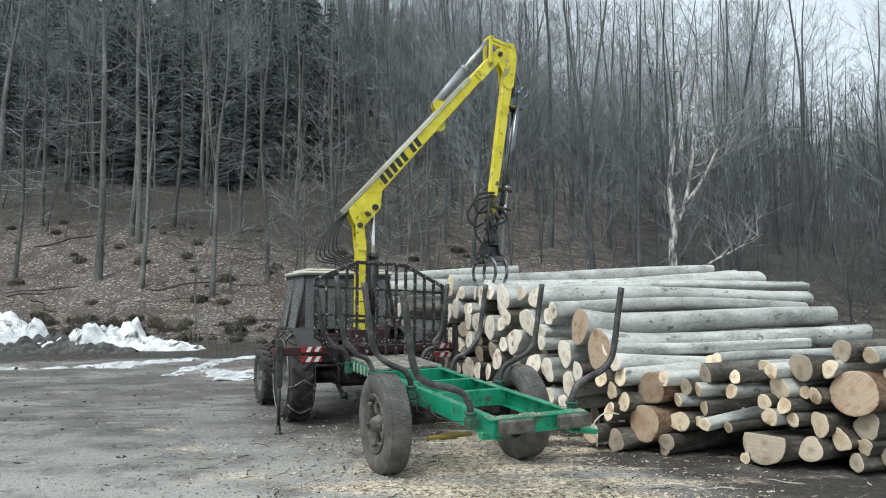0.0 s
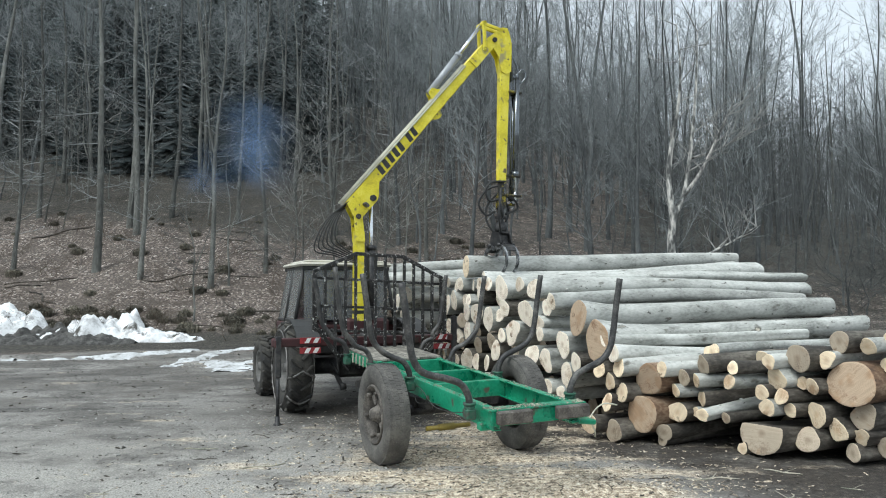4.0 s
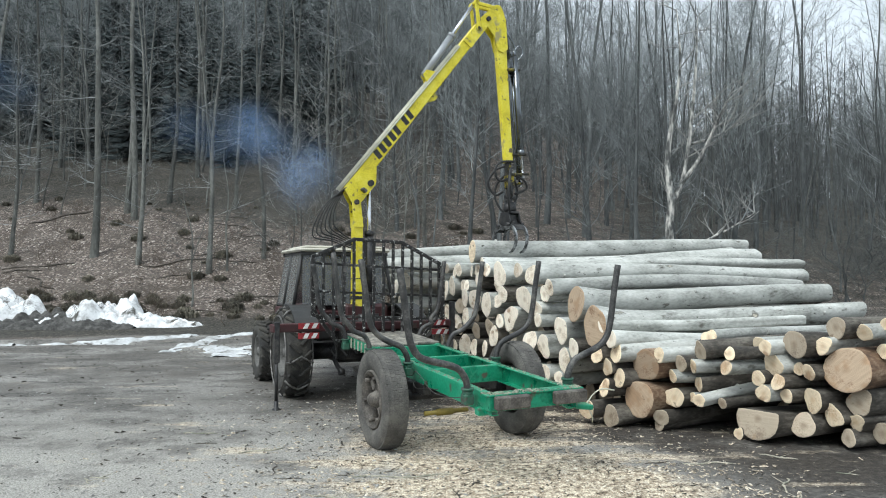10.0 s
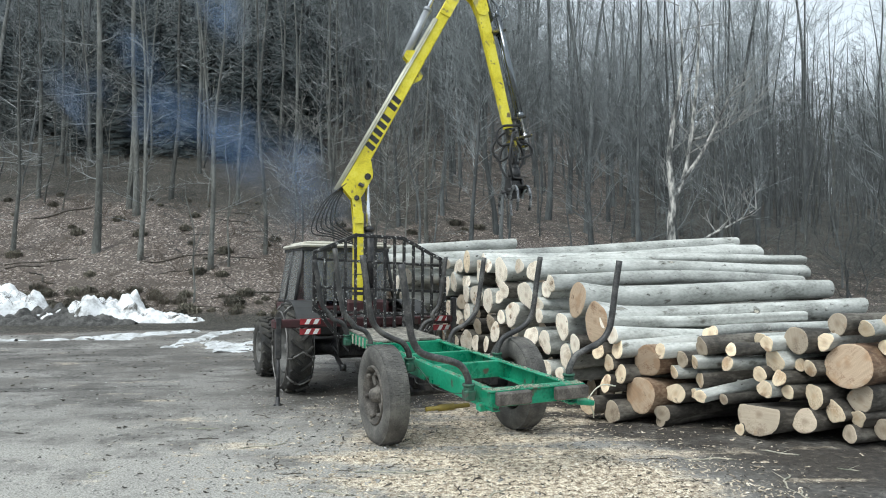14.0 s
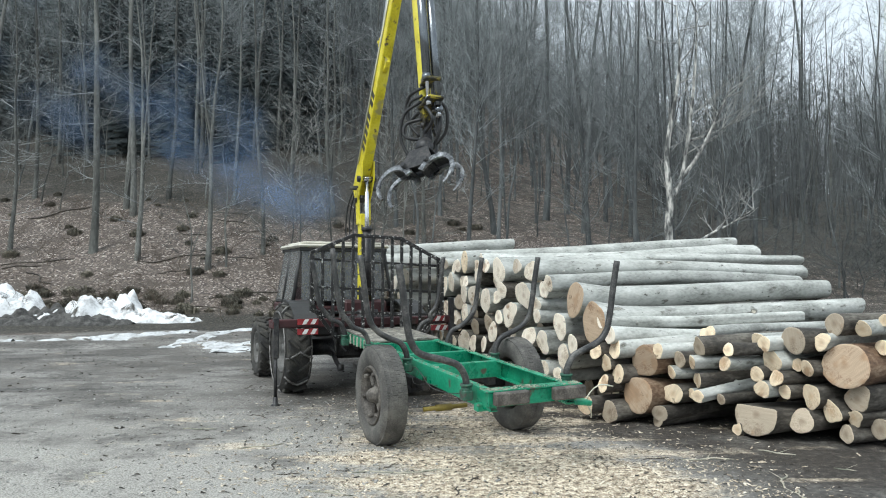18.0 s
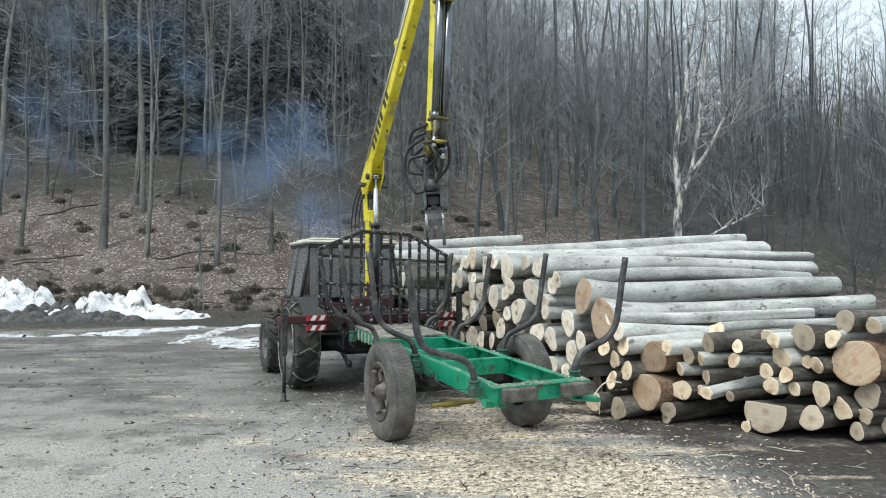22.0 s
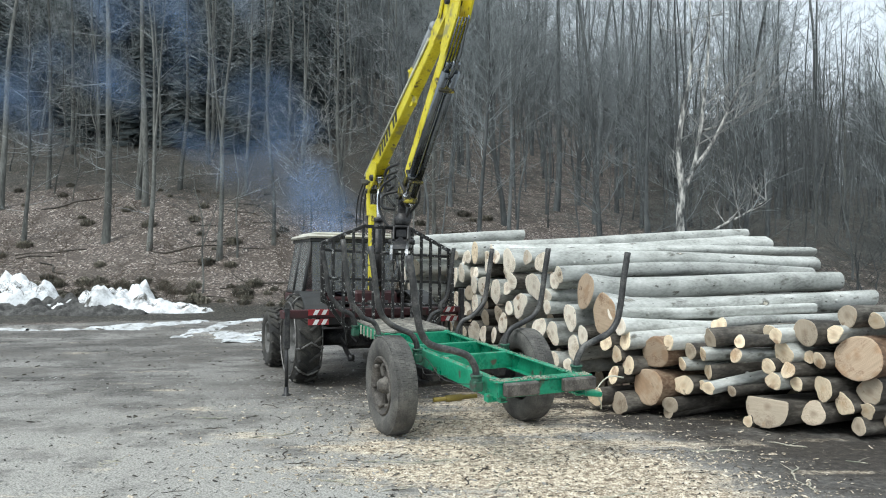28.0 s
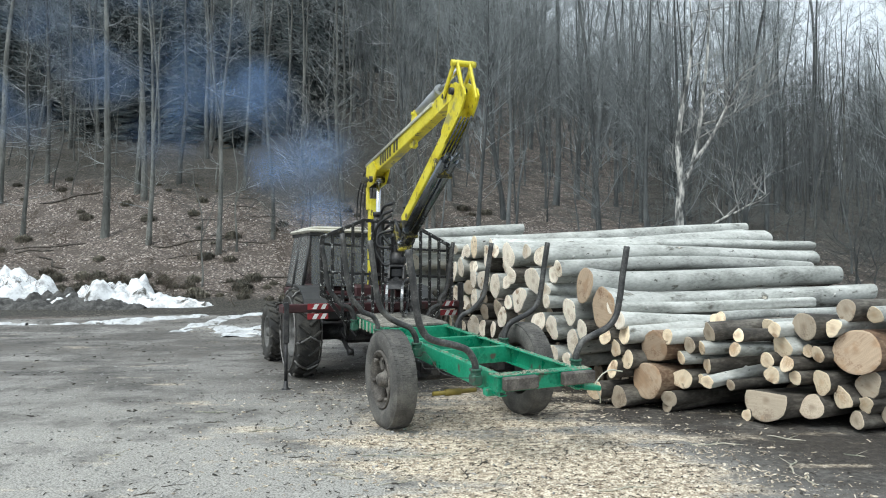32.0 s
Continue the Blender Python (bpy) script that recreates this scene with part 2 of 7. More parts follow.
NEEDLES = material("spruce_needles", [(0.028, 0.037, 0.039), (0.044, 0.056, 0.058), (0.068, 0.081, 0.081)], 2, 0.85, bump=0, vary=0.3)
THICKET = material("dark_thicket_twigs", [(0.060, 0.065, 0.064), (0.165, 0.172, 0.166)], 1.5, 0.9, bump=0, vary=0.4)
PALE_TWIG = material("pale_dead_twigs", [(0.17, 0.172, 0.165), (0.42, 0.415, 0.395)], 3, 0.9, bump=0, vary=0.2)
BRUSH = material("dry_brown_brush", [(0.05, 0.038, 0.028), (0.11, 0.085, 0.06)], 3, 0.9, bump=0, vary=0.3)
TUFT = material("dark_grass_tuft", [(0.042, 0.040, 0.030), (0.10, 0.092, 0.070), (0.22, 0.195, 0.15)], 5, 0.9, bump=0, vary=0.4)
CHIPS = material("wood_chips", [(0.14, 0.11, 0.08), (0.44, 0.37, 0.28), (0.82, 0.76, 0.65)], 30, 0.9, bump=0.2, fine=20)
STONE = material("grey_pebbles", [(0.17, 0.165, 0.155), (0.30, 0.295, 0.28), (0.48, 0.47, 0.45)], 4, 0.9, bump=0.2)


def glass_material():
    m = bpy.data.materials.new("dusty_cab_glass")
    m.use_nodes = True
    b = m.node_tree.nodes["Principled BSDF"]
    # grey base: dust, plus the sky's reflection painted into the panes
    b.inputs["Base Color"].default_value = (0.21, 0.22, 0.22, 1)
    b.inputs["Roughness"].default_value = 0.12
    b.inputs["Alpha"].default_value = 0.55
    return m


GLASS = glass_material()


def ground_material():
    """Grey trodden mud and grit, wood-chip litter by the pile, brown leaf litter on the slope."""
    m = bpy.data.materials.new("yard_ground")
    m.use_nodes = True
    n, l = m.node_tree.nodes, m.node_tree.links
    bsdf = n["Principled BSDF"]
    tc = n.new("ShaderNodeTexCoord")

    def noise_at(scale, detail=6, rough=0.55):
        t = n.new("ShaderNodeTexNoise")
        t.inputs["Scale"].default_value, t.inputs["Detail"].default_value, t.inputs["Roughness"].default_value = scale, detail, rough
        l.new(tc.outputs["Object"], t.inputs["Vector"])
        return t.outputs["Fac"]

    def ramp(fac, stops):
        r = n.new("ShaderNodeValToRGB")
        while len(r.color_ramp.elements) < len(stops):
            r.color_ramp.elements.new(0.5)
        for e, (s, c) in zip(r.color_ramp.elements, stops):
            e.position, e.color = s, (*c, 1)
        l.new(fac, r.inputs["Fac"])
        return r.outputs["Color"]

    def mix(fac, a, b, kind="RGBA"):
        x = n.new("ShaderNodeMix")
        x.data_type = kind
        if kind == "RGBA":
            x.clamp_factor = True
        l.new(fac, x.inputs["Factor"])
        l.new(a, x.inputs["A"])
        l.new(b, x.inputs["B"])
        return x.outputs["Result"]

    def math_node(op, a, b):
        x = n.new("ShaderNodeMath")
        x.operation = op
        for i, v in enumerate((a, b)):
            if isinstance(v, (int, float)):
                x.inputs[i].default_value = v
            else:
                l.new(v, x.inputs[i])
        return x.outputs["Value"]

    def attr(name):
        a = n.new("ShaderNodeAttribute")
        a.attribute_name = name
        return a.outputs["Fac"]

    def edge(fac, lo, hi):
        r = n.new("ShaderNodeMapRange")
        r.inputs["From Min"].default_value, r.inputs["From Max"].default_value = lo, hi
        l.new(fac, r.inputs["Value"])
        return r.outputs["Result"]

    mid, fine, grit, broad = noise_at(2.3), noise_at(14), noise_at(55, 4), noise_at(0.45, 4)
    mud = ramp(mix(math_node("ADD", math_node("MULTIPLY", mid, 0.0), 0.6), fine, grit, "FLOAT"), [(0.36, (0.085, 0.080, 0.073)), (0.49, (0.225, 0.215, 0.200)), (0.63, (0.45, 0.435, 0.405))])
    wet = ramp(fine, [(0.37, (0.034, 0.030, 0.026)), (0.63, (0.165, 0.15, 0.131))])
    yard = mix(edge(math_node("ADD", math_node("MULTIPLY", broad, 0.6), math_node("MULTIPLY", fine, 0.4)), 0.485, 0.57), mud, wet)
    # dark soil, taken darker still to paint the shade under the pile
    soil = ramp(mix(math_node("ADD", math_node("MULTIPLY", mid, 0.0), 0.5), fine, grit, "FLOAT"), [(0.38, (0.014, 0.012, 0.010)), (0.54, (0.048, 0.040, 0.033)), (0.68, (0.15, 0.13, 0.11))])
    mapped = n.new("ShaderNodeMapping")
    mapped.inputs["Rotation"].default_value = (0, 0, -0.25)
    mapped.inputs["Scale"].default_value = (0.7, 1.5, 1)
    l.new(tc.outputs["Object"], mapped.inputs["Vector"])
    streak = n.new("ShaderNodeTexNoise")
    streak.inputs["Scale"].default_value, streak.inputs["Detail"].default_value, streak.inputs["Roughness"].default_value = 0.9, 8, 0.68
    l.new(mapped.outputs["Vector"], streak.inputs["Vector"])
    rut = ramp(fine, [(0.38, (0.030, 0.028, 0.026)), (0.60, (0.12, 0.113, 0.104))])
    yard = mix(edge(math_node("ADD", streak.outputs["Fac"], math_node("MULTIPLY", attr("wet"), 0.05)), 0.52, 0.68), yard, rut)
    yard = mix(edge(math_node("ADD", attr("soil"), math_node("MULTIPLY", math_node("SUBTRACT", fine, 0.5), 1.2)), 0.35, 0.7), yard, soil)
    # light gravel, lifted further for a veil of haze painted on the foreground
    pale = ramp(grit, [(0.34, (0.16, 0.152, 0.138)), (0.62, (0.46, 0.442, 0.405))])
    patch = noise_at(1.7, 10, 0.72)
    yard = mix(edge(math_node("ADD", attr("dry"), math_node("MULTIPLY", math_node("SUBTRACT", patch, 0.5), 1.5)), 0.15, 1.05), yard, pale)
    dirt = ramp(fine, [(0.36, (0.045, 0.041, 0.037)), (0.64, (0.17, 0.16, 0.146))])
    yard = mix(math_node("MULTIPLY", edge(noise_at(0.8, 10, 0.68), 0.50, 0.60), 0.72), yard, dirt)
    chips = ramp(mix(math_node("MULTIPLY", fine, 1.0), fine, grit, "FLOAT"), [(0.37, (0.065, 0.050, 0.037)), (0.47, (0.40, 0.315, 0.225)), (0.58, (0.88, 0.79, 0.63))])
    track = n.new("ShaderNodeMapping")
    track.inputs["Rotation"].default_value = (0, 0, 0.42)
    track.inputs["Scale"].default_value = (0.5, 3.2, 1)
    l.new(tc.outputs["Object"], track.inputs["Vector"])
    band = n.new("ShaderNodeTexNoise")
    band.inputs["Scale"].default_value, band.inputs["Detail"].default_value, band.inputs["Roughness"].default_value = 0.8, 6, 0.6
    l.new(track.outputs["Vector"], band.inputs["Vector"])
    spread_ = math_node("ADD", math_node("MULTIPLY", math_node("SUBTRACT", patch, 0.5), 1.9), math_node("MULTIPLY", math_node("SUBTRACT", band.outputs["Fac"], 0.5), 2.6))
    yard = mix(edge(math_node("ADD", attr("chips"), spread_), 0.30, 0.85), yard, chips)
    leaf = n.new("ShaderNodeTexVoronoi")
    leaf.inputs["Scale"].default_value = 15.0
    l.new(tc.outputs["Object"], leaf.inputs["Vector"])
    lr = ramp(leaf.outputs["Color"], [(0.20, (0.04, 0.031, 0.026)), (0.55, (0.115, 0.09, 0.075)), (0.78, (0.24, 0.20, 0.172)), (0.92, (0.52, 0.47, 0.425))])
    dark_leaf = ramp(fine, [(0.35, (0.04, 0.032, 0.026)), (0.65, (0.10, 0.08, 0.064))])
    litter = mix(edge(noise_at(1.1, 9, 0.72), 0.49, 0.62), lr, dark_leaf)
    # dark moss; upslope the same colour paints the forest floor's shade
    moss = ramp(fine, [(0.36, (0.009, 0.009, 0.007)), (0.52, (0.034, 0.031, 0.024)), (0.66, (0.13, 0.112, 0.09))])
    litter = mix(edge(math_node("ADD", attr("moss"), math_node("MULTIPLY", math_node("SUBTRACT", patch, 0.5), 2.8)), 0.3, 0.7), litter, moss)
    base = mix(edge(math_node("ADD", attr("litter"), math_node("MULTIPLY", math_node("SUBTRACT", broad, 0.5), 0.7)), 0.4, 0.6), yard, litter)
    l.new(base, bsdf.inputs["Base Color"])
    rr = edge(broad, 0.3, 0.7)
    rm = n.new("ShaderNodeMapRange")
    rm.inputs["To Min"].default_value, rm.inputs["To Max"].default_value = 0.95, 0.62
    l.new(rr, rm.inputs["Value"])
    l.new(rm.outputs["Result"], bsdf.inputs["Roughness"])
    b1 = n.new("ShaderNodeBump")
    b1.inputs["Strength"].default_value, b1.inputs["Distance"].default_value = 1.0, 0.035
    hsum = math_node("ADD", math_node("MULTIPLY", fine, 0.6), math_node("MULTIPLY", grit, 0.35))
    l.new(math_node("ADD", hsum, math_node("MULTIPLY", mid, 0.15)), b1.inputs["Height"])
    l.new(b1.outputs["Normal"], bsdf.inputs["Normal"])
    return m


GROUND = ground_material()


# ---- mesh tools ----
def mesh_of(name, bm, material, smooth=True):
    me = bpy.data.meshes.new(name)
    bm.normal_update()
    bm.to_mesh(me)
    bm.free()
    mats = material if isinstance(material, (list, tuple)) else [material]
    for m in mats:
        me.materials.append(m)
    if smooth:
        me.shade_smooth()
    return me


def part(name, bm, material, parent, label="", smooth=False, m=None):
    ob = new(name, mesh_of(name, bm, material, smooth))
    ob.parent = parent
    if m is not None:
        ob.matrix_basis = m
    if label:
        ob["label"] = label
    return ob


def share(ob, parent, m):
    """One more piece on the same mesh."""
    o = new(ob.name.split(".")[0], ob.data)
    o.parent = parent
    o.matrix_basis = m
    if "label" in ob:
        o["label"] = ob["label"]
    return o


def thing(name, label, category, group="", m=None, kind=""):
    ob = new(name)
    ob.empty_display_size = 0.1
    if m is not None:
        ob.matrix_basis = m
    return tagged(ob, label, category, group, kind)


def box(bm, sx, sy, sz, m=None, bevel=0.008, mat=0):
    """Chamfered box, centred."""
    m = m or Matrix()
    b = min(bevel, 0.45 * min(sx, sy, sz))
    hx, hy, hz = sx / 2, sy / 2, sz / 2
    vs = {}
    for ix in (-1, 1):
        for iy in (-1, 1):
            for iz in (-1, 1):
                vs[ix, iy, iz, 0] = bm.verts.new(m @ Vector((ix * hx, iy * (hy - b), iz * (hz - b))))
                vs[ix, iy, iz, 1] = bm.verts.new(m @ Vector((ix * (hx - b), iy * hy, iz * (hz - b))))
                vs[ix, iy, iz, 2] = bm.verts.new(m @ Vector((ix * (hx - b), iy * (hy - b), iz * hz)))
    fs = []
    for s in (-1, 1):
        fs.append([vs[s, a, c, 0] for a, c in ((-1, -1), (1, -1), (1, 1), (-1, 1))][::s])
        fs.append([vs[a, s, c, 1] for a, c in ((-1, -1), (-1, 1), (1, 1), (1, -1))][::s])
        fs.append([vs[a, c, s, 2] for a, c in ((-1, -1), (1, -1), (1, 1), (-1, 1))][::s])
    for i in (-1, 1):
        for j in (-1, 1):
            fs.append([vs[-1, i, j, 1], vs[1, i, j, 1], vs[1, i, j, 2], vs[-1, i, j, 2]])
            fs.append([vs[i, -1, j, 0], vs[i, 1, j, 0], vs[i, 1, j, 2], vs[i, -1, j, 2]])
            fs.append([vs[i, j, -1, 0], vs[i, j, 1, 0], vs[i, j, 1, 1], vs[i, j, -1, 1]])
            for k in (-1, 1):
                fs.append([vs[i, j, k, 0], vs[i, j, k, 1], vs[i, j, k, 2]])
    c = m.translation
    for f in fs:
        try:
            face = bm.faces.new(f)
        except ValueError:
            continue
        face.normal_update()
        if face.normal.dot(face.calc_center_median() - c) < 0:
            face.normal_flip()
        face.material_index = mat
    return bm


def tube(bm, pts, radii, sides=8, caps=True, mat=0, cap_mat=None, wobble=0.0):
    """A tube through points with a radius at each."""
    pts = [Vector(p) for p in pts]
    if not isinstance(radii, (list, tuple)):
        radii = [radii] * len(pts)
    rings = []
    ref = None
    for i, p in enumerate(pts):
        d = (pts[min(i + 1, len(pts) - 1)] - pts[max(i - 1, 0)])
        d = d.normalized() if d.length > 1e-9 else Vector((0, 0, 1))
        if ref is None:
            ref = d.orthogonal().normalized()
        ref = (ref - d * ref.dot(d))
        ref = ref.normalized() if ref.length > 1e-6 else d.orthogonal().normalized()
        other = d.cross(ref)
        ring = []
        for k in range(sides):
            a = 2 * math.pi * k / sides
            r = radii[i] * (1 + (random.uniform(-wobble, wobble) if wobble else 0))
            ring.append(bm.verts.new(p + (ref * math.cos(a) + other * math.sin(a)) * r))
        rings.append(ring)
    for a, b in zip(rings, rings[1:]):
        for k in range(sides):
            f = bm.faces.new((a[k], a[(k + 1) % sides], b[(k + 1) % sides], b[k]))
            f.smooth = True
            f.material_index = mat
    if caps and sides > 2:
        for ring, flip in ((rings[0], True), (rings[-1], False)):
            f = bm.faces.new(ring[::-1] if flip else ring)
            f.material_index = mat if cap_mat is None else cap_mat
    return bm


def rod(bm, a, b, r, sides=12, mat=0):
    return tube(bm, [a, b], [r, r], sides, True, mat)


def lathe(bm, profile, sides=32, m=None, mat=0, mats=None):
    """Turn a closed profile of (radius, height) about the local x axis."""
    m = m or Matrix()
    rings = []
    for r, h in profile:
        rings.append([bm.verts.new(m @ Vector((h, r * math.cos(2 * math.pi * k / sides), r * math.sin(2 * math.pi * k / sides)))) for k in range(sides)])
    for i, (a, b) in enumerate(zip(rings, rings[1:])):
        for k in range(sides):
            f = bm.faces.new((a[k], b[k], b[(k + 1) % sides], a[(k + 1) % sides]))
            f.smooth = True
            f.material_index = mats[i] if mats else mat
    return bm


def smooth_path(pts, steps=5):
    """Catmull-Rom through points."""
    P = [Vector(p) for p in pts]
    P = [P[0] * 2 - P[1]] + P + [P[-1] * 2 - P[-2]]
    out = []
    for i in range(1, len(P) - 2):
        for k in range(steps):
            t = k / steps
            a, b, c, d = P[i - 1:i + 3]
            out.append(0.5 * ((2 * b) + (c - a) * t + (2 * a - 5 * b + 4 * c - d) * t * t + (3 * b - a - 3 * c + d) * t ** 3))
    out.append(P[-2])
    return out


def sm(a, b, v):
    t = min(1.0, max(0.0, (v - a) / (b - a)))
    return t * t * (3 - 2 * t)


# ---- ground: one sheet to the horizon ----
def height(x, y):
    """Level yard, then a wooded slope that is steepest to the west."""
    foot = 23.0 + 0.10 * min(x, 12)
    z = 0.02 * max(0.0, min(y, foot) - 13.0)
    steep = 0.42 - 0.25 * sm(-14, 30, x - 0.10 * y)
    d = max(0.0, y - foot)
    rise = steep * (d * d / 12 if d < 6 else d - 3.0)
    rise *= 1.0 - 0.35 * sm(70, 200, d)
    z += min(rise, 70)
    z += 0.9 * sm(2, 14, d) * (noise.noise(Vector((x * 0.07, y * 0.07, 3.1))))
    z += 0.22 * sm(2, 10, d) * noise.noise(Vector((x * 0.4, y * 0.4, 1.7)))
    near = 1 - sm(18, 26, y)
    z += near * 0.02 * noise.noise(Vector((x * 0.8, y * 0.8, 0.3))) * sm(2.5, 9, math.hypot(x, y - 8))
    z += near * 0.012 * noise.noise(Vector((x * 3.1, y * 3.1, 0.9)))
    # wheel ruts of the track that leads off west
    for k, off in enumerate((0.0, 1.7)):
        c = y - (17.2 + off + 0.03 * (x + 10) ** 2 * 0.15)
        z -= 0.07 * near * math.exp(-(c / 0.28) ** 2) * (1 - sm(-6, 0, x))
    return z


def spread(lo, hi, fine_lo, fine_hi, step, grow):
    """Positions, closely spaced between fine_lo and fine_hi, wider outside."""
    v = list(np.arange(fine_lo, fine_hi + 1e-6, step))
    d, p = step, fine_hi
    while p < hi:
        d *= grow
        p += d
        v.append(p)
    d, p = step, fine_lo
    while p > lo:
        d *= grow
        p -= d
        v.insert(0, p)
    return v


def build_ground():
    xs = spread(-900, 900, -16, 10, 0.16, 1.09)
    ys = spread(-400, 1400, 2, 27, 0.16, 1.08)
    verts = [(x, y, height(x, y)) for y in ys for x in xs]
    w = len(xs)
    faces = [(j * w + i, j * w + i + 1, (j + 1) * w + i + 1, (j + 1) * w + i) for j in range(len(ys) - 1) for i in range(w - 1)]
    me = bpy.data.meshes.new("ground")
    me.from_pydata(verts, [], faces)
    me.materials.append(GROUND)
    me.shade_smooth()
    for name in ("litter", "chips", "soil", "dry", "moss", "wet"):
        me.attributes.new(name, "FLOAT", "POINT")
    litter, chips, soil, dry, moss, wet = [me.attributes[name] for name in ("litter", "chips", "soil", "dry", "moss", "wet")]
    for i, (x, y, z) in enumerate(verts):
        foot = 23.0 + 0.10 * min(x, 12)
        litter.data[i].value = sm(foot - 4.0, foot + 1.0, y + 1.2 * noise.noise(Vector((x * 0.3, y * 0.3, 0)))) if x < 1.5 else sm(12, 18, y)
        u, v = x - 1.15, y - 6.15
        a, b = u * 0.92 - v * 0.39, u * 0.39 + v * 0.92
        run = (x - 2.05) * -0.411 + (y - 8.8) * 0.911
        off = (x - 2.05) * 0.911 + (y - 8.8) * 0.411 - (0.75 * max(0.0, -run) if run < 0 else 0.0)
        # soil by pile and tractor; the band along the pile also paints shade
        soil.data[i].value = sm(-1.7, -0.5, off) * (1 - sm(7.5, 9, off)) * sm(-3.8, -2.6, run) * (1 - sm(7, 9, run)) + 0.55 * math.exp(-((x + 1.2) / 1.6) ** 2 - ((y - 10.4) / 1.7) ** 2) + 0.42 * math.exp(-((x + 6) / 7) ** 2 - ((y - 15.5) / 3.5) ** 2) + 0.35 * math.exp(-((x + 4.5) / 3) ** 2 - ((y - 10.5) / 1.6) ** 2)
        chips.data[i].value = (1 - sm(1.7, 3.0, x)) * math.exp(-(a / 1.95) ** 2 - (b / 1.0) ** 2) * 1.25 + 0.78 * math.exp(-((x - 0.45) / 1.5) ** 2 - ((y - 8.8) / 1.9) ** 2)
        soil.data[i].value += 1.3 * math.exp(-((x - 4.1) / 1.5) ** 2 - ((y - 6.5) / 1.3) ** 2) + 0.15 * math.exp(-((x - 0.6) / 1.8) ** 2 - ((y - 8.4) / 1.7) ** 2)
        wet.data[i].value = sm(8.5, 12, y - 0.25 * x) * (1 - sm(1, 4, x))
        # mossy slope foot and undergrowth; the upslope term paints shade under trees
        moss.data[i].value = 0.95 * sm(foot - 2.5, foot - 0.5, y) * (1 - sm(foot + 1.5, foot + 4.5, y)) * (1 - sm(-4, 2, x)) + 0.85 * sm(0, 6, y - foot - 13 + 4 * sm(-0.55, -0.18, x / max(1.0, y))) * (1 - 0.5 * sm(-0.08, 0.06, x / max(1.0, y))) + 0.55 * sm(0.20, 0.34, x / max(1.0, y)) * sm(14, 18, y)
        # paler towards the near west: light gravel, with haze put into the colour
        dry.data[i].value = 0.80 * (1 - sm(2.0, 6.0, abs(x + 2.0))) * (1 - sm(6.0, 10.5, y)) + 0.34 * (1 - sm(8, 14, y)) * (1 - sm(-2, 1.5, x))
    return tagged(new("ground", me), "muddy grey yard with wood chips and leaf-strewn slope", "ground", kind="structure")


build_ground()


# ---- the log pile ----
FACE = Vector((2.05, 8.80, 0))            # foot of the pile's face, by the trailer's rear
ALONG = Vector((-0.411, 0.911, 0))        # along the far face
RUN = Vector((0.911, 0.411, 0))           # the way that all logs lie
NEAR = Vector((0.875, -0.484, 0))         # along the near face


def log_frame(start, way, spin=0.0):
    z = Vector(way).normalized()
    x = z.cross(Vector((0, 0, 1))).normalized()
    y = z.cross(x)
    return Matrix.Translation(start) @ Matrix((x, y, z)).transposed().to_4x4() @ Matrix.Rotation(spin, 4, "Z")


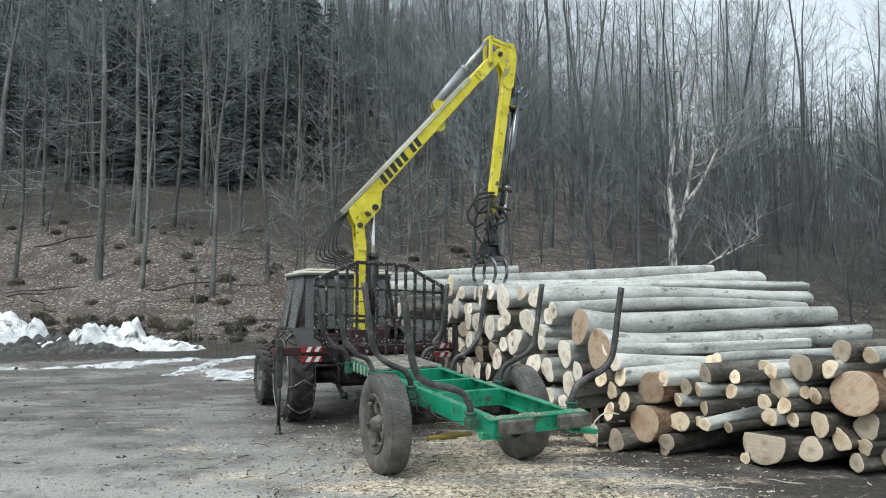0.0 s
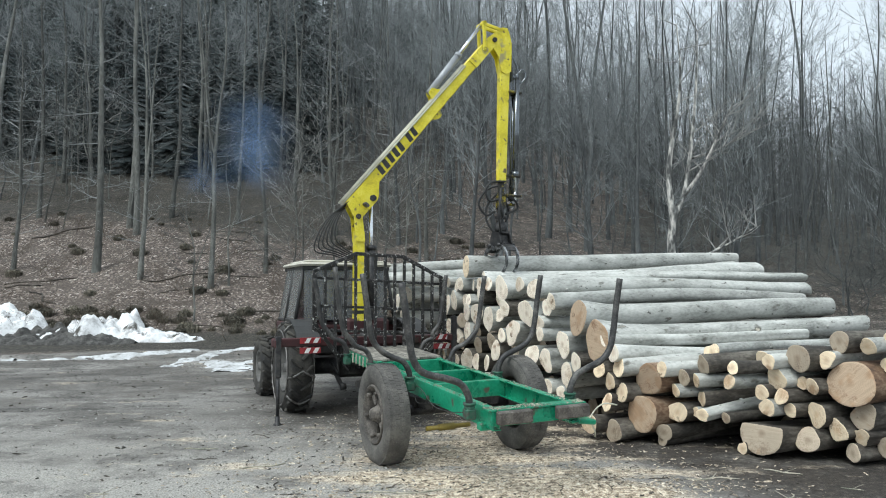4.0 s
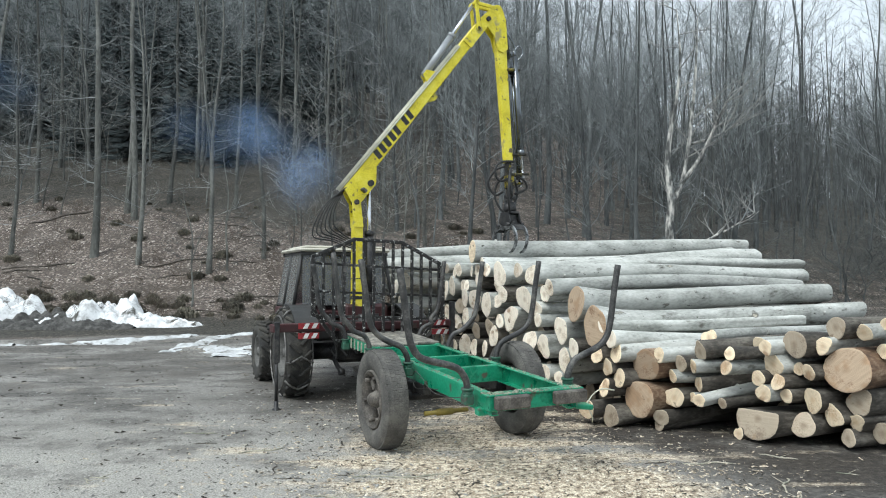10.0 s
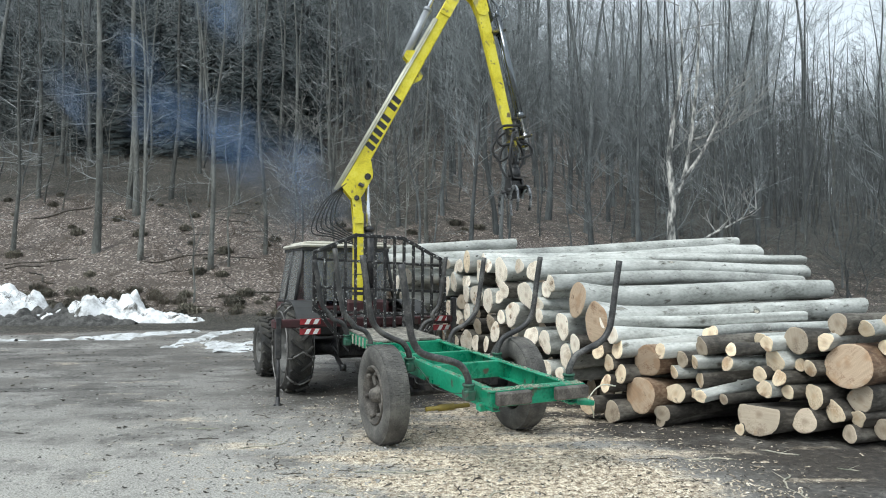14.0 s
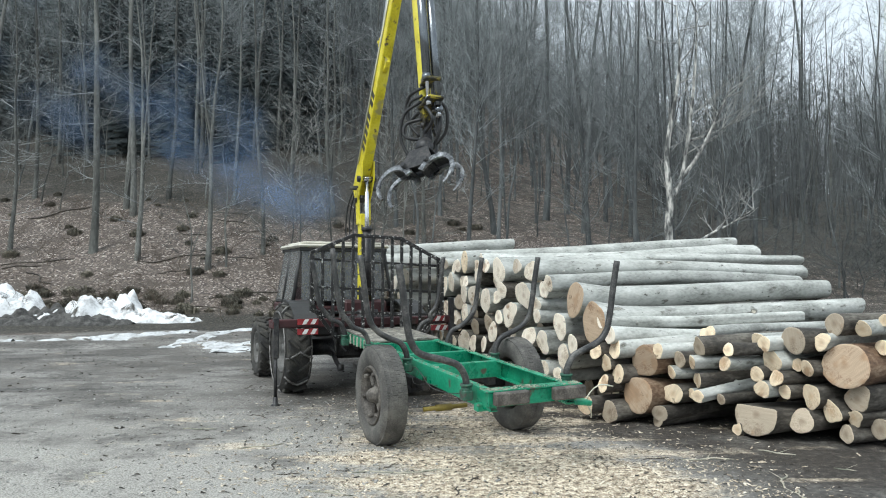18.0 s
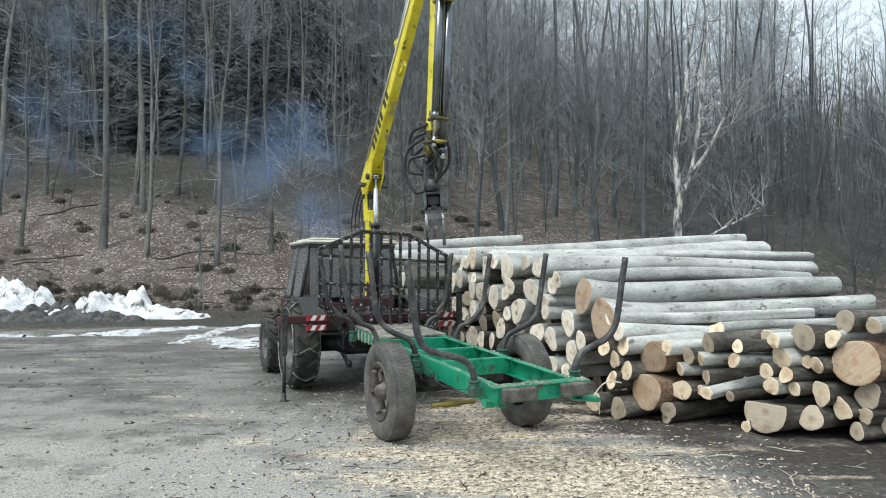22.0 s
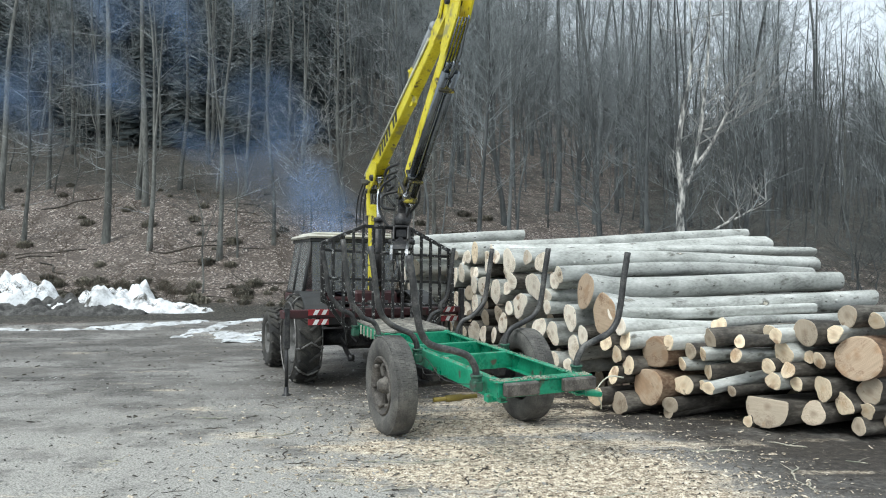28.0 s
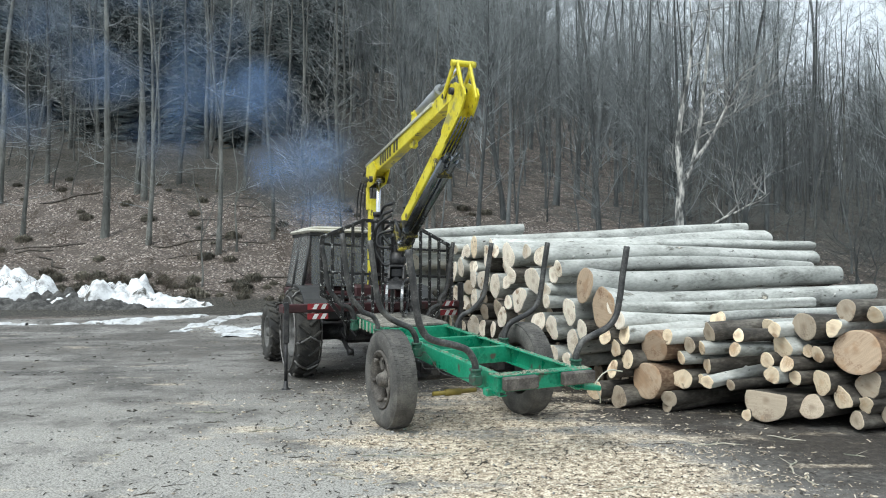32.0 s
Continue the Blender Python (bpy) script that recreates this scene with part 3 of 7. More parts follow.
def log_meshes(r, length, bend=0.03, taper=0.10, lobes=0.06, sides=22, bark=BARK, cut=CUT, flat=0.0, seed=0, butt=0.07):
    """Bark mesh along z, and the two sawn faces."""
    rnd = random.Random(seed)
    ph = [rnd.uniform(0, 6.28) for _ in range(5)]
    rings = max(4, int(length / 0.45))
    amp = [rnd.uniform(0.3, 1) * lobes for _ in range(3)]
    slant = [(rnd.gauss(0, 0.13), rnd.gauss(0, 0.13)) for _ in range(2)]
    notch, deep = rnd.uniform(0, 6.28), (rnd.uniform(0.10, 0.28) if rnd.random() < 0.3 and r < 0.15 else 0.0)
    bm = bmesh.new()
    ends = []
    grid = []
    for i in range(rings + 1):
        t = i / rings
        z = t * length
        cx = bend * math.sin(ph[0] + t * 4.2) - bend * math.sin(ph[0])
        cy = bend * math.sin(ph[1] + t * 3.4) - bend * math.sin(ph[1])
        flare = 1 + butt * math.exp(-z / 0.25)
        ring = []
        for k in range(sides):
            a = 2 * math.pi * k / sides
            rr = r * (1 - taper * t) * flare * (1 + amp[0] * math.sin(2 * a + ph[2]) + amp[1] * math.sin(3 * a + ph[3] + t) + 0.5 * amp[2] * math.sin(5 * a + ph[4] + 2 * t))
            rr *= 1 + 0.05 * noise.noise(Vector((math.cos(a) * 1.5, math.sin(a) * 1.5, z * 1.3 + seed * 7.1)))
            rr *= 1 - deep * math.exp(-z / 0.9) * math.exp(-((math.remainder(a - notch, 2 * math.pi)) / 0.45) ** 2)
            x, y = rr * math.cos(a), rr * math.sin(a)
            if flat:
                y = max(y, -flat * r)
            tip = slant[0] if i == 0 else slant[1] if i == rings else (0, 0)
            ring.append((cx + x, cy + y, z + tip[0] * x + tip[1] * y))
        grid.append(ring)
    vs = [[bm.verts.new(p) for p in ring] for ring in grid]
    for a, b in zip(vs, vs[1:]):
        for k in range(sides):
            bm.faces.new((a[k], a[(k + 1) % sides], b[(k + 1) % sides], b[k])).smooth = True
    # knots and branch stubs
    for _ in range(rnd.randint(1, 4)):
        i = rnd.randint(1, rings - 1)
        k = rnd.randrange(sides)
        p = Vector(grid[i][k])
        c = Vector((sum(q[0] for q in grid[i]) / sides, sum(q[1] for q in grid[i]) / sides, p.z))
        out = (p - c).normalized()
        tube(bm, [p - out * 0.02, p + out * 0.012 + Vector((0, 0, 0.02))], [0.035, 0.02], 7)
    body = mesh_of("log", bm, bark, False)
    for ring, z, flip in ((grid[0], 0.0, True), (grid[-1], length, False)):
        c = Vector((sum(q[0] for q in ring) / sides, sum(q[1] for q in ring) / sides, sum(q[2] for q in ring) / sides))
        e = bmesh.new()
        s = -1 if flip else 1
        outer = [e.verts.new((q[0], q[1], q[2])) for q in ring]
        inner = [e.verts.new(c + (Vector(q) - c) * 0.93 + Vector((0, 0, s * 0.006))) for q in ring]
        core = [e.verts.new(c + (Vector(q) - c) * 0.45 + Vector((0, 0, s * 0.006))) for q in ring]
        mid = e.verts.new(c + Vector((0, 0, s * 0.006)))
        for k in range(sides):
            j = (k + 1) % sides
            for a, b in ((outer, inner), (inner, core)):
                e.faces.new((a[k], a[j], b[j], b[k]))
            e.faces.new((core[k], core[j], mid))
        bmesh.ops.recalc_face_normals(e, faces=e.faces)
        for f in e.faces:
            f.normal_update()
            if f.normal.z * s < 0:
                f.normal_flip()
        ends.append(mesh_of("cut_end", e, cut, False))
    return body, ends


LABELS = {"pale": "smooth grey beech log with pale sawn end, lying in pile", "old": "muddy-barked log, darkened for shade, with weathered sawn end in pile",
          "stained": "thick grey beech log with brown-stained sawn end", "mud": "muddy brown log with pale fresh sawn end in pile", "red": "reddish-barked log with stained sawn end in pile"}
LOG_COUNT = [0]
PLACED = []


def add_log(s, z, r, length, near=False, inset=0.0, look_kind="pale", turn=0.0, lift=0.0, flat=0.0, label="", butt=0.07):
    LOG_COUNT[0] += 1
    i = LOG_COUNT[0]
    p = FACE + (NEAR if near else ALONG) * s + RUN * inset + Vector((0, 0, z))
    way = Matrix.Rotation(radians(turn), 3, "Z") @ RUN + Vector((0, 0, lift))
    bark, cut = {"pale": (BARK, CUT if near else CUT_PALE), "old": (MUD_SHADE_BARK, CUT_GREY), "red": (RED_BARK, CUT_RED), "stained": (BARK, CUT_RED), "mud": (MUD_SHADE_BARK, CUT if near else CUT_PALE)}[look_kind]
    body, ends = log_meshes(r, length, bend=0.025 if length < 5 else 0.05, bark=bark, cut=cut, flat=flat, seed=i, lobes=0.04 if r > 0.2 and near else 0.13 if i % 4 == 0 else 0.08, butt=butt,
                            taper=0.12 if r < 0.2 else 0.16)
    ob = tagged(new("log", body), label or LABELS[look_kind], "log", "logs in the pile")
    ob.matrix_basis = log_frame(p, way, 0.0 if flat else i * 1.3)
    for e in ends:
        c = new("cut_end", e)
        c.parent = ob
    PLACED.append(((-0.8 * s if near else s), z, r))
    return ob


# far face, bottom to top: distance along the face, height, radius
ROW_1 = [(1.15, 0.43, 0.10), (1.41, 0.49, 0.11), (4.38, 0.59, 0.12), (3.57, 0.64, 0.14), (3.94, 0.65, 0.17), (3.18, 0.67, 0.12), (1.03, 0.69, 0.16),
         (1.44, 0.85, 0.15), (0.73, 0.88, 0.13), (2.93, 0.88, 0.16), (1.83, 0.89, 0.14), (3.62, 0.92, 0.12), (4.95, 0.96, 0.14), (3.10, 0.99, 0.14)]
ROW_2 = [(4.48, 1.03, 0.12), (1.03, 1.10, 0.16), (4.03, 1.12, 0.17), (2.69, 1.13, 0.10), (4.83, 1.18, 0.13), (2.35, 1.20, 0.18), (1.56, 1.21, 0.09),
         (4.58, 1.25, 0.12), (4.28, 1.32, 0.14), (1.61, 1.37, 0.10), (3.14, 1.38, 0.19), (3.62, 1.45, 0.16), (4.01, 1.47, 0.14), (1.94, 1.49, 0.18)]
ROW_3 = [(2.67, 1.55, 0.12), (1.51, 1.58, 0.11), (4.85, 1.59, 0.17), (4.53, 1.66, 0.17), (3.52, 1.77, 0.14), (5.6, 1.95, 0.17), (5.25, 1.75, 0.16), (5.9, 1.6, 0.17),
         (6.3, 1.85, 0.16), (6.2, 1.35, 0.17), (5.5, 1.3, 0.16), (5.7, 0.9, 0.16), (6.6, 1.55, 0.16)]
# the long upper logs: along, height, radius, length, rise
LONG = [(2.77, 1.86, 0.18, 5.6, 0.05), (1.79, 1.85, 0.14, 5.6, 0.02), (1.34, 1.67, 0.105, 5.0, 0.008), (0.70, 1.47, 0.165, 4.75, 0.016),
        (0.30, 1.20, 0.175, 4.95, 0.024), (-0.03, 1.06, 0.10, 3.6, -0.02), (0.12, 1.22, 0.075, 3.5, -0.018), (5.62, 2.27, 0.13, 1.9, 0.06), (5.1, 2.06, 0.14, 5.0, 0.04),
        (3.35, 2.02, 0.12, 5.5, 0.055), (2.2, 1.92, 0.11, 6.1, 0.03)]
NEAR_1 = [(1.55, 0.12, 0.07), (2.58, 0.15, 0.10), (0.62, 0.17, 0.10), (-0.15, 0.18, 0.13), (0.04, 0.19, 0.14), (2.14, 0.24, 0.13), (2.73, 0.24, 0.11),
          (2.59, 0.34, 0.09), (0.36, 0.36, 0.22), (0.64, 0.38, 0.12), (1.28, 0.38, 0.06), (2.43, 0.38, 0.11), (0.95, 0.41, 0.06), (2.20, 0.45, 0.13), (1.73, 0.47, 0.10)]
NEAR_2 = [(2.61, 0.48, 0.14), (-0.02, 0.49, 0.11), (2.05, 0.52, 0.08), (0.13, 0.58, 0.11), (1.01, 0.58, 0.09), (1.72, 0.63, 0.09), (1.94, 0.63, 0.09),
          (0.75, 0.66, 0.08), (0.0, 0.71, 0.10), (0.31, 0.76, 0.19), (1.36, 0.79, 0.08), (0.85, 0.80, 0.10), (0.98, 0.80, 0.08), (2.28, 0.80, 0.09), (-0.13, 0.81, 0.10)]
NEAR_3 = [(2.04, 0.81, 0.07), (2.50, 0.82, 0.24), (1.78, 0.83, 0.12), (0.10, 0.84, 0.13), (0.61, 0.87, 0.09), (1.05, 0.95, 0.11), (1.40, 0.95, 0.08),
          (1.86, 1.01, 0.09), (2.83, 1.04, 0.08), (2.27, 1.05, 0.10), (2.10, 1.06, 0.15), (2.76, 1.25, 0.09), (2.43, 1.27, 0.12), (2.84, 1.31, 0.06)]


def settled(rows, fixed):
    """Short logs eased apart, so that none sits inside its neighbour; fixed: logs that stay."""
    logs = [[0.8 * s, z, 0.93 * r, 0.8 * s, z] for s, z, r in rows]
    for _ in range(40):
        for i, a in enumerate(logs):
            for b in logs[i + 1:] + [[0.8 * s, z, r, None, None] for s, z, r in fixed]:
                dx, dz = a[0] - b[0], a[1] - b[1]
                d, gap = math.hypot(dx, dz) + 1e-6, 0.97 * (a[2] + b[2])
                if d < gap:
                    k = 0.25 * (gap - d) / d
                    a[0] += k * dx
                    a[1] += k * dz
                    if b[3] is not None:
                        b[0] -= k * dx
                        b[1] -= k * dz
            for c in (0, 1):
                a[c] = min(a[3 + c] + 0.06, max(a[3 + c] - 0.06, a[c]))
            a[1] = max(a[1], a[2] - 0.01)
    return [(a[0] / 0.8, a[1], a[2]) for a in logs]


def build_pile():
    rnd = random.Random(5)
    for row in (ROW_1, ROW_2, ROW_3):
        for s, z, r in row:
            add_log(s, z, r, rnd.uniform(4.4, 5.2), inset=rnd.uniform(-0.05, 0.05) - (0.62 if s > 5.2 else 0.0), look_kind=("old" if rnd.random() < 0.08 else "mud" if rnd.random() < (0.45 if z < 0.95 else 0.12) else "pale"), turn=rnd.uniform(-1.2, 1.2))
    for s, z, r, length, rise in LONG:
        far = 1.5 if s > 5.0 else 0.0
        add_log(s, z - far * rise, r, length + far, lift=rise, inset=-far, look_kind="stained" if r in (0.165, 0.175) else "pale", butt=0.42 if r in (0.165, 0.175) else 0.09, label="long straight grey beech log on top of the pile")
    rows = NEAR_1 + NEAR_2 + NEAR_3
    for (s, z, r), (at_s, at_z, at_r) in zip(rows, settled(rows, [(1.74, 0.27, 0.225), (1.08, 0.40, 0.075)])):
        kind = "red" if r > 0.2 or (s, z) == (0.31, 0.76) else ("old" if rnd.random() < (0.35 if z < 0.4 else 0.15) else "mud" if rnd.random() < (0.9 if z < 0.75 else 0.6 if z < 1.0 else 0.0) else "pale")
        if (s, z) in ((2.10, 1.06), (2.14, 0.24)):
            kind = "old"
        add_log(at_s, at_z, at_r, rnd.uniform(2.6, 3.6), near=True, inset=rnd.uniform(-0.08, 0.08), look_kind=kind, turn=rnd.uniform(-3, 3))
    add_log(1.74, 0.27, 0.225, 2.2, near=True, look_kind="old", flat=0.35, label="thick split log with flat upper side low in the pile", inset=-0.12)
    add_log(0.55, 0.08, 0.085, 1.6, near=True, look_kind="old", inset=0.05, turn=-4)
    # the one that slants down out of the pile
    add_log(1.08, 0.40, 0.075, 2.2, near=True, inset=-0.05, turn=-6, lift=0.16, label="slim grey log slanting down out of the pile")
    add_log(0.80, 1.08, 0.10, 3.0, near=True, inset=0.5, turn=5, lift=0.02)
    add_log(1.30, 1.02, 0.09, 2.8, near=True, inset=0.6, turn=3, lift=0.02)
    # the inside of the pile; dark bark here paints the gaps' shade
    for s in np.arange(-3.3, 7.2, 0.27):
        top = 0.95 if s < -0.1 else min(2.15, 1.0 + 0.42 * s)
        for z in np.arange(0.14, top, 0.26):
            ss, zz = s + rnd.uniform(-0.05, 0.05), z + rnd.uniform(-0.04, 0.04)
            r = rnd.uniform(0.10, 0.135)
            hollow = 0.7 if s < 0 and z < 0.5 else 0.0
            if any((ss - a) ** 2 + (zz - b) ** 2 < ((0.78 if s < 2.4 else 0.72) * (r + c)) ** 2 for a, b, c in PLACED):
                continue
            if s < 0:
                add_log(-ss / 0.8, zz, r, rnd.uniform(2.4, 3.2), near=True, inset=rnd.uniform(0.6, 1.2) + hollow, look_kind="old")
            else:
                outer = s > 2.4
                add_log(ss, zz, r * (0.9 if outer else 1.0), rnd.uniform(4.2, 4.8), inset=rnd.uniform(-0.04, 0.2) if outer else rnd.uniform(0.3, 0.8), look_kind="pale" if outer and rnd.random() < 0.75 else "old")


build_pile()
body, ends = log_meshes(0.18, 6.3, bend=0.06, seed=900, taper=0.3, butt=0.06)
LIFTED = tagged(new("log", body), "long grey beech log that the grapple lifts and lays down", "log", "logs in the pile")
for e in ends:
    c = new("cut_end", e)
    c.parent = LIFTED


# ---- forestry trailer ----
TRAILER_POSE = pose(0.101, 8.125, 0.0, 2.8, -0.9, 24.3)
WHEEL_R = 0.53


def tyre_mesh(r, width, rim_r, lugs=0, sides=48, chevron=False):
    """Tyre about the x axis with a rounded shoulder, and tread blocks."""
    bm = bmesh.new()
    h = width / 2
    prof = [(rim_r, -h * 0.62), (rim_r + 0.02, -h * 0.80), (rim_r + 0.35 * (r - rim_r), -h * 0.98), (rim_r + 0.68 * (r - rim_r), -h), (r - 0.035, -h * 0.92), (r - 0.008, -h * 0.74),
            (r, -h * 0.4), (r, 0), (r, h * 0.4), (r - 0.008, h * 0.74), (r - 0.035, h * 0.92), (rim_r + 0.68 * (r - rim_r), h), (rim_r + 0.35 * (r - rim_r), h * 0.98),
            (rim_r + 0.02, h * 0.80), (rim_r, h * 0.62)]
    lathe(bm, prof, sides)
    if not chevron:
        for i in range(lugs):
            a = 2 * math.pi * i / lugs
            for j, off in enumerate((-0.62, -0.21, 0.21, 0.62)):
                m = Matrix.Rotation(a + (0.5 if j % 2 else 0) * 2 * math.pi / lugs, 4, "X") @ Matrix.Translation((off * h, 0, r + (-0.0045 if abs(off) < 0.5 else -0.012)))
                box(bm, h * 0.405, 2 * math.pi * r / lugs * 0.90, 0.016, m, 0.004)
    return bm


def trailer_wheel(parent, x, side):
    wheel = part("tyre", tyre_mesh(WHEEL_R, 0.27, 0.30, 72), RUBBER, parent, "worn dusty black truck tyre", m=pose(x, 0, WHEEL_R - 0.01))
    bm = bmesh.new()
    s = side
    lathe(bm, [(0.302, -0.08 * s), (0.315, 0.118 * s), (0.298, 0.128 * s), (0.284, 0.10 * s), (0.268, 0.085 * s), (0.258, 0.06 * s), (0.250, -0.08 * s)], 40)
    part("rim", bm, RIM, wheel, "dusty steel rim ring")
    # black disc behind the spokes: the wheel recess's shade as paint
    bm = bmesh.new()
    lathe(bm, [(0.252, -0.07 * s), (0.10, -0.06 * s), (0.001, -0.06 * s)], 28)
    part("brake_drum", bm, BLACK_PAINT, wheel, "black disc for the shaded gaps between the spokes")
    hub = bmesh.new()
    lathe(hub, [(0.115, -0.07 * s), (0.11, 0.05 * s), (0.09, 0.06 * s), (0.068, 0.12 * s), (0.05, 0.145 * s), (0.001, 0.15 * s)], 20)
    part("hub", hub, RIM, wheel, "greasy dark hub")
    for i in range(6):
        a = 2 * math.pi * i / 6 + 0.3
        c, d = math.cos(a), math.sin(a)
        clamp = bmesh.new()
        box(clamp, 0.06, 0.048, 0.17, Matrix.Rotation(a, 4, "X") @ Matrix.Translation((0.045 * s, 0, 0.185)), 0.018)
        rod(clamp, (0.04 * s, -d * 0.245, c * 0.245), (0.125 * s, -d * 0.245, c * 0.245), 0.022, 8)
        part("wheel_clamp", clamp, RIM, wheel)
    return wheel


def stake(parent, y, side, top_x=1.1, top_z=1.98, base_x=0.54, h=0.87):
    s = side
    pts = smooth_path([(s * base_x, y, h), (s * (base_x + 0.015), y, h + 0.09), (s * (base_x + 0.08), y, h + 0.19), (s * (base_x + 0.20), y, h + 0.245),
                       (s * (top_x - 0.21), y, h + 0.32), (s * (top_x - 0.115), y, h + 0.44), (s * (top_x - 0.075), y, h + 0.62), (s * (top_x - 0.045), y, h + 0.84), (s * top_x, y, top_z)], 5)
    bm = bmesh.new()
    tube(bm, pts, 0.032, 10)
    st = part("stake", bm, STAKE_STEEL, parent, "bent dark steel stake")
    sock = bmesh.new()
    box(sock, 0.10, 0.105, 0.10, pose(s * base_x, y, h - 0.075), 0.014)
    tube(sock, [(s * base_x, y, h - 0.06), (s * base_x, y, h + 0.02)], 0.05, 12)
    tube(sock, [(s * base_x, y, h + 0.005), (s * base_x, y, h + 0.025)], 0.06, 12)
    part("stake_socket", sock, DARK_GREEN, parent)
    return st


def channel(bm, length, height_, width, m, side):
    """A steel channel along y: web and two flanges opening to side."""
    box(bm, 0.012, length, height_, m @ Matrix.Translation((0, 0, 0)), 0.003)
    for z in (height_ / 2 - 0.006, -height_ / 2 + 0.006):
        box(bm, width, length, 0.012, m @ Matrix.Translation((side * (width / 2 + 0.003), 0, z)), 0.003)


def crumbs(bm, count, x0, x1, y0, y1, z, seed):
    """Sawdust and bark crumbs lying on a flat top, in drifts."""
    rnd = random.Random(seed)
    for _ in range(count):
        x, y = rnd.uniform(x0, x1), rnd.uniform(y0, y1)
        if noise.noise(Vector((x * 3, y * 3, seed))) < rnd.uniform(-0.35, 0.15):
            continue
        r = rnd.uniform(0.003, 0.010)
        a = rnd.uniform(0, 6.28)
        tube(bm, [(x - r * math.cos(a), y - r * math.sin(a), z + 0.002), (x + r * math.cos(a), y + r * math.sin(a), z + 0.002 + rnd.uniform(0, 0.006))], [r * 0.7, r * 0.4], 4)


def build_trailer():
    tr = thing("timber_trailer", "empty green two-wheeled timber trailer with bent steel stakes", "trailer", m=TRAILER_POSE)
    h = 0.868
    for s in (-1, 1):
        bm = bmesh.new()
        channel(bm, 3.05, 0.18, 0.07, pose(s * 0.44, -0.25, h - 0.09), -s)
        part("side_rail", bm, GREEN, tr, "green painted steel side rail")
        bm = bmesh.new()
        crumbs(bm, 230, s * 0.41 - 0.035, s * 0.41 + 0.035, -1.75, 1.25, h, int(s + 4))
        tagged(part("sawdust", bm, DUSTY, tr, "pale sawdust lying on the rail"), kind="stuff")
        bm = bmesh.new()
        channel(bm, 1.35, 0.14, 0.06, pose(s * 0.44, 1.95, h - 0.06), -s)
        part("front_rail", bm, GREEN, tr)
    for y, d in ((-0.40, 0.17), (0.35, 0.15), (1.25, 0.14)):
        bm = bmesh.new()
        box(bm, 0.866, 0.012, d, pose(0, y, h - d / 2 - 0.004), 0.003)
        box(bm, 0.866, 0.07, 0.012, pose(0, y + 0.03, h - 0.006), 0.003)
        part("cross_member", bm, GREEN, tr, "green cross member")
    # rear bumper beam with two wooden blocks
    bm = bmesh.new()
    box(bm, 0.95, 0.08, 0.13, pose(0, -1.76, h - 0.07), 0.006)
    box(bm, 1.0, 0.14, 0.014, pose(0, -1.74, h + 0.003), 0.003)
    part("rear_beam", bm, GREEN, tr, "green rear beam strewn with sawdust")
    for x in (-0.27, 0.33):
        bm = bmesh.new()
        box(bm, 0.34, 0.075, 0.115, pose(x, -1.842, h - 0.055, 0, 0, 0), 0.012)
        for q in (-0.1, 0.1):
            rod(bm, (x + q, -1.872, h - 0.05), (x + q, -1.89, h - 0.05), 0.014, 8)
        part("bumper_block", bm, RIM, tr, "dark worn bumper block")
    bm = bmesh.new()
    crumbs(bm, 330, -0.5, 0.5, -1.81, -1.68, h + 0.010, 9)
    tagged(part("sawdust", bm, DUSTY, tr, "pale sawdust lying on the rear beam"), kind="stuff")
    # underside bracket and wire at the rear corners
    bm = bmesh.new()
    box(bm, 0.30, 0.16, 0.05, pose(0.55, -1.62, h - 0.20, 0, 8, 0), 0.01)
    box(bm, 0.10, 0.12, 0.16, pose(0.47, -1.62, h - 0.12), 0.01)
    part("corner_bracket", bm, GREEN, tr)
    bm = bmesh.new()
    tube(bm, smooth_path([(0.66, -1.62, h - 0.22), (0.74, -1.62, h - 0.12), (0.82, -1.66, h - 0.06), (0.95, -1.68, h - 0.08)], 4), 0.007, 6)
    tube(bm, smooth_path([(0.68, -1.62, h - 0.22), (0.73, -1.63, h - 0.32), (0.74, -1.62, h - 0.38)], 4), 0.007, 6)
    part("wire_hook", bm, PALE_PIPE, tr, "bent pale wire hook")
    bm = bmesh.new()
    box(bm, 0.20, 0.08, 0.07, pose(-0.40, -1.60, h - 0.17), 0.01)
    part("corner_bracket", bm, GREEN, tr)
    # axle, wheels and cross bolster
    bm = bmesh.new()
    rod(bm, (-0.68, 0, WHEEL_R), (0.68, 0, WHEEL_R), 0.06, 14)
    box(bm, 1.0, 0.14, 0.12, pose(0, 0, h - 0.24), 0.01)
    for s in (-1, 1):
        box(bm, 0.10, 0.5, 0.12, pose(s * 0.40, 0, WHEEL_R + 0.10), 0.01)
    part("axle", bm, DARK_STEEL, tr)
    bm = bmesh.new()
    rod(bm, (-0.5, -0.42, 0.42), (0.0, -0.42, 0.42), 0.024, 12)
    rod(bm, (-0.36, -0.42, 0.42), (-0.18, -0.42, 0.42), 0.036, 12)
    part("brake_shaft", bm, RUST, tr, "rusty yellow brake shaft")
    bm = bmesh.new()
    tube(bm, smooth_path([(-0.50, -0.1, 0.78), (-0.52, -0.22, 0.83), (-0.5, -0.35, 0.78), (-0.5, -0.6, 0.69), (-0.47, -0.9, 0.69), (-0.46, -1.2, 0.74)], 5), 0.0042, 6)
    tube(bm, smooth_path([(-0.50, -0.08, 0.72), (-0.53, -0.25, 0.66), (-0.5, -0.5, 0.70), (-0.47, -0.7, 0.72)], 5), 0.0042, 6)
    part("brake_hose", bm, STAKE_STEEL, tr, "loose grey brake hose")
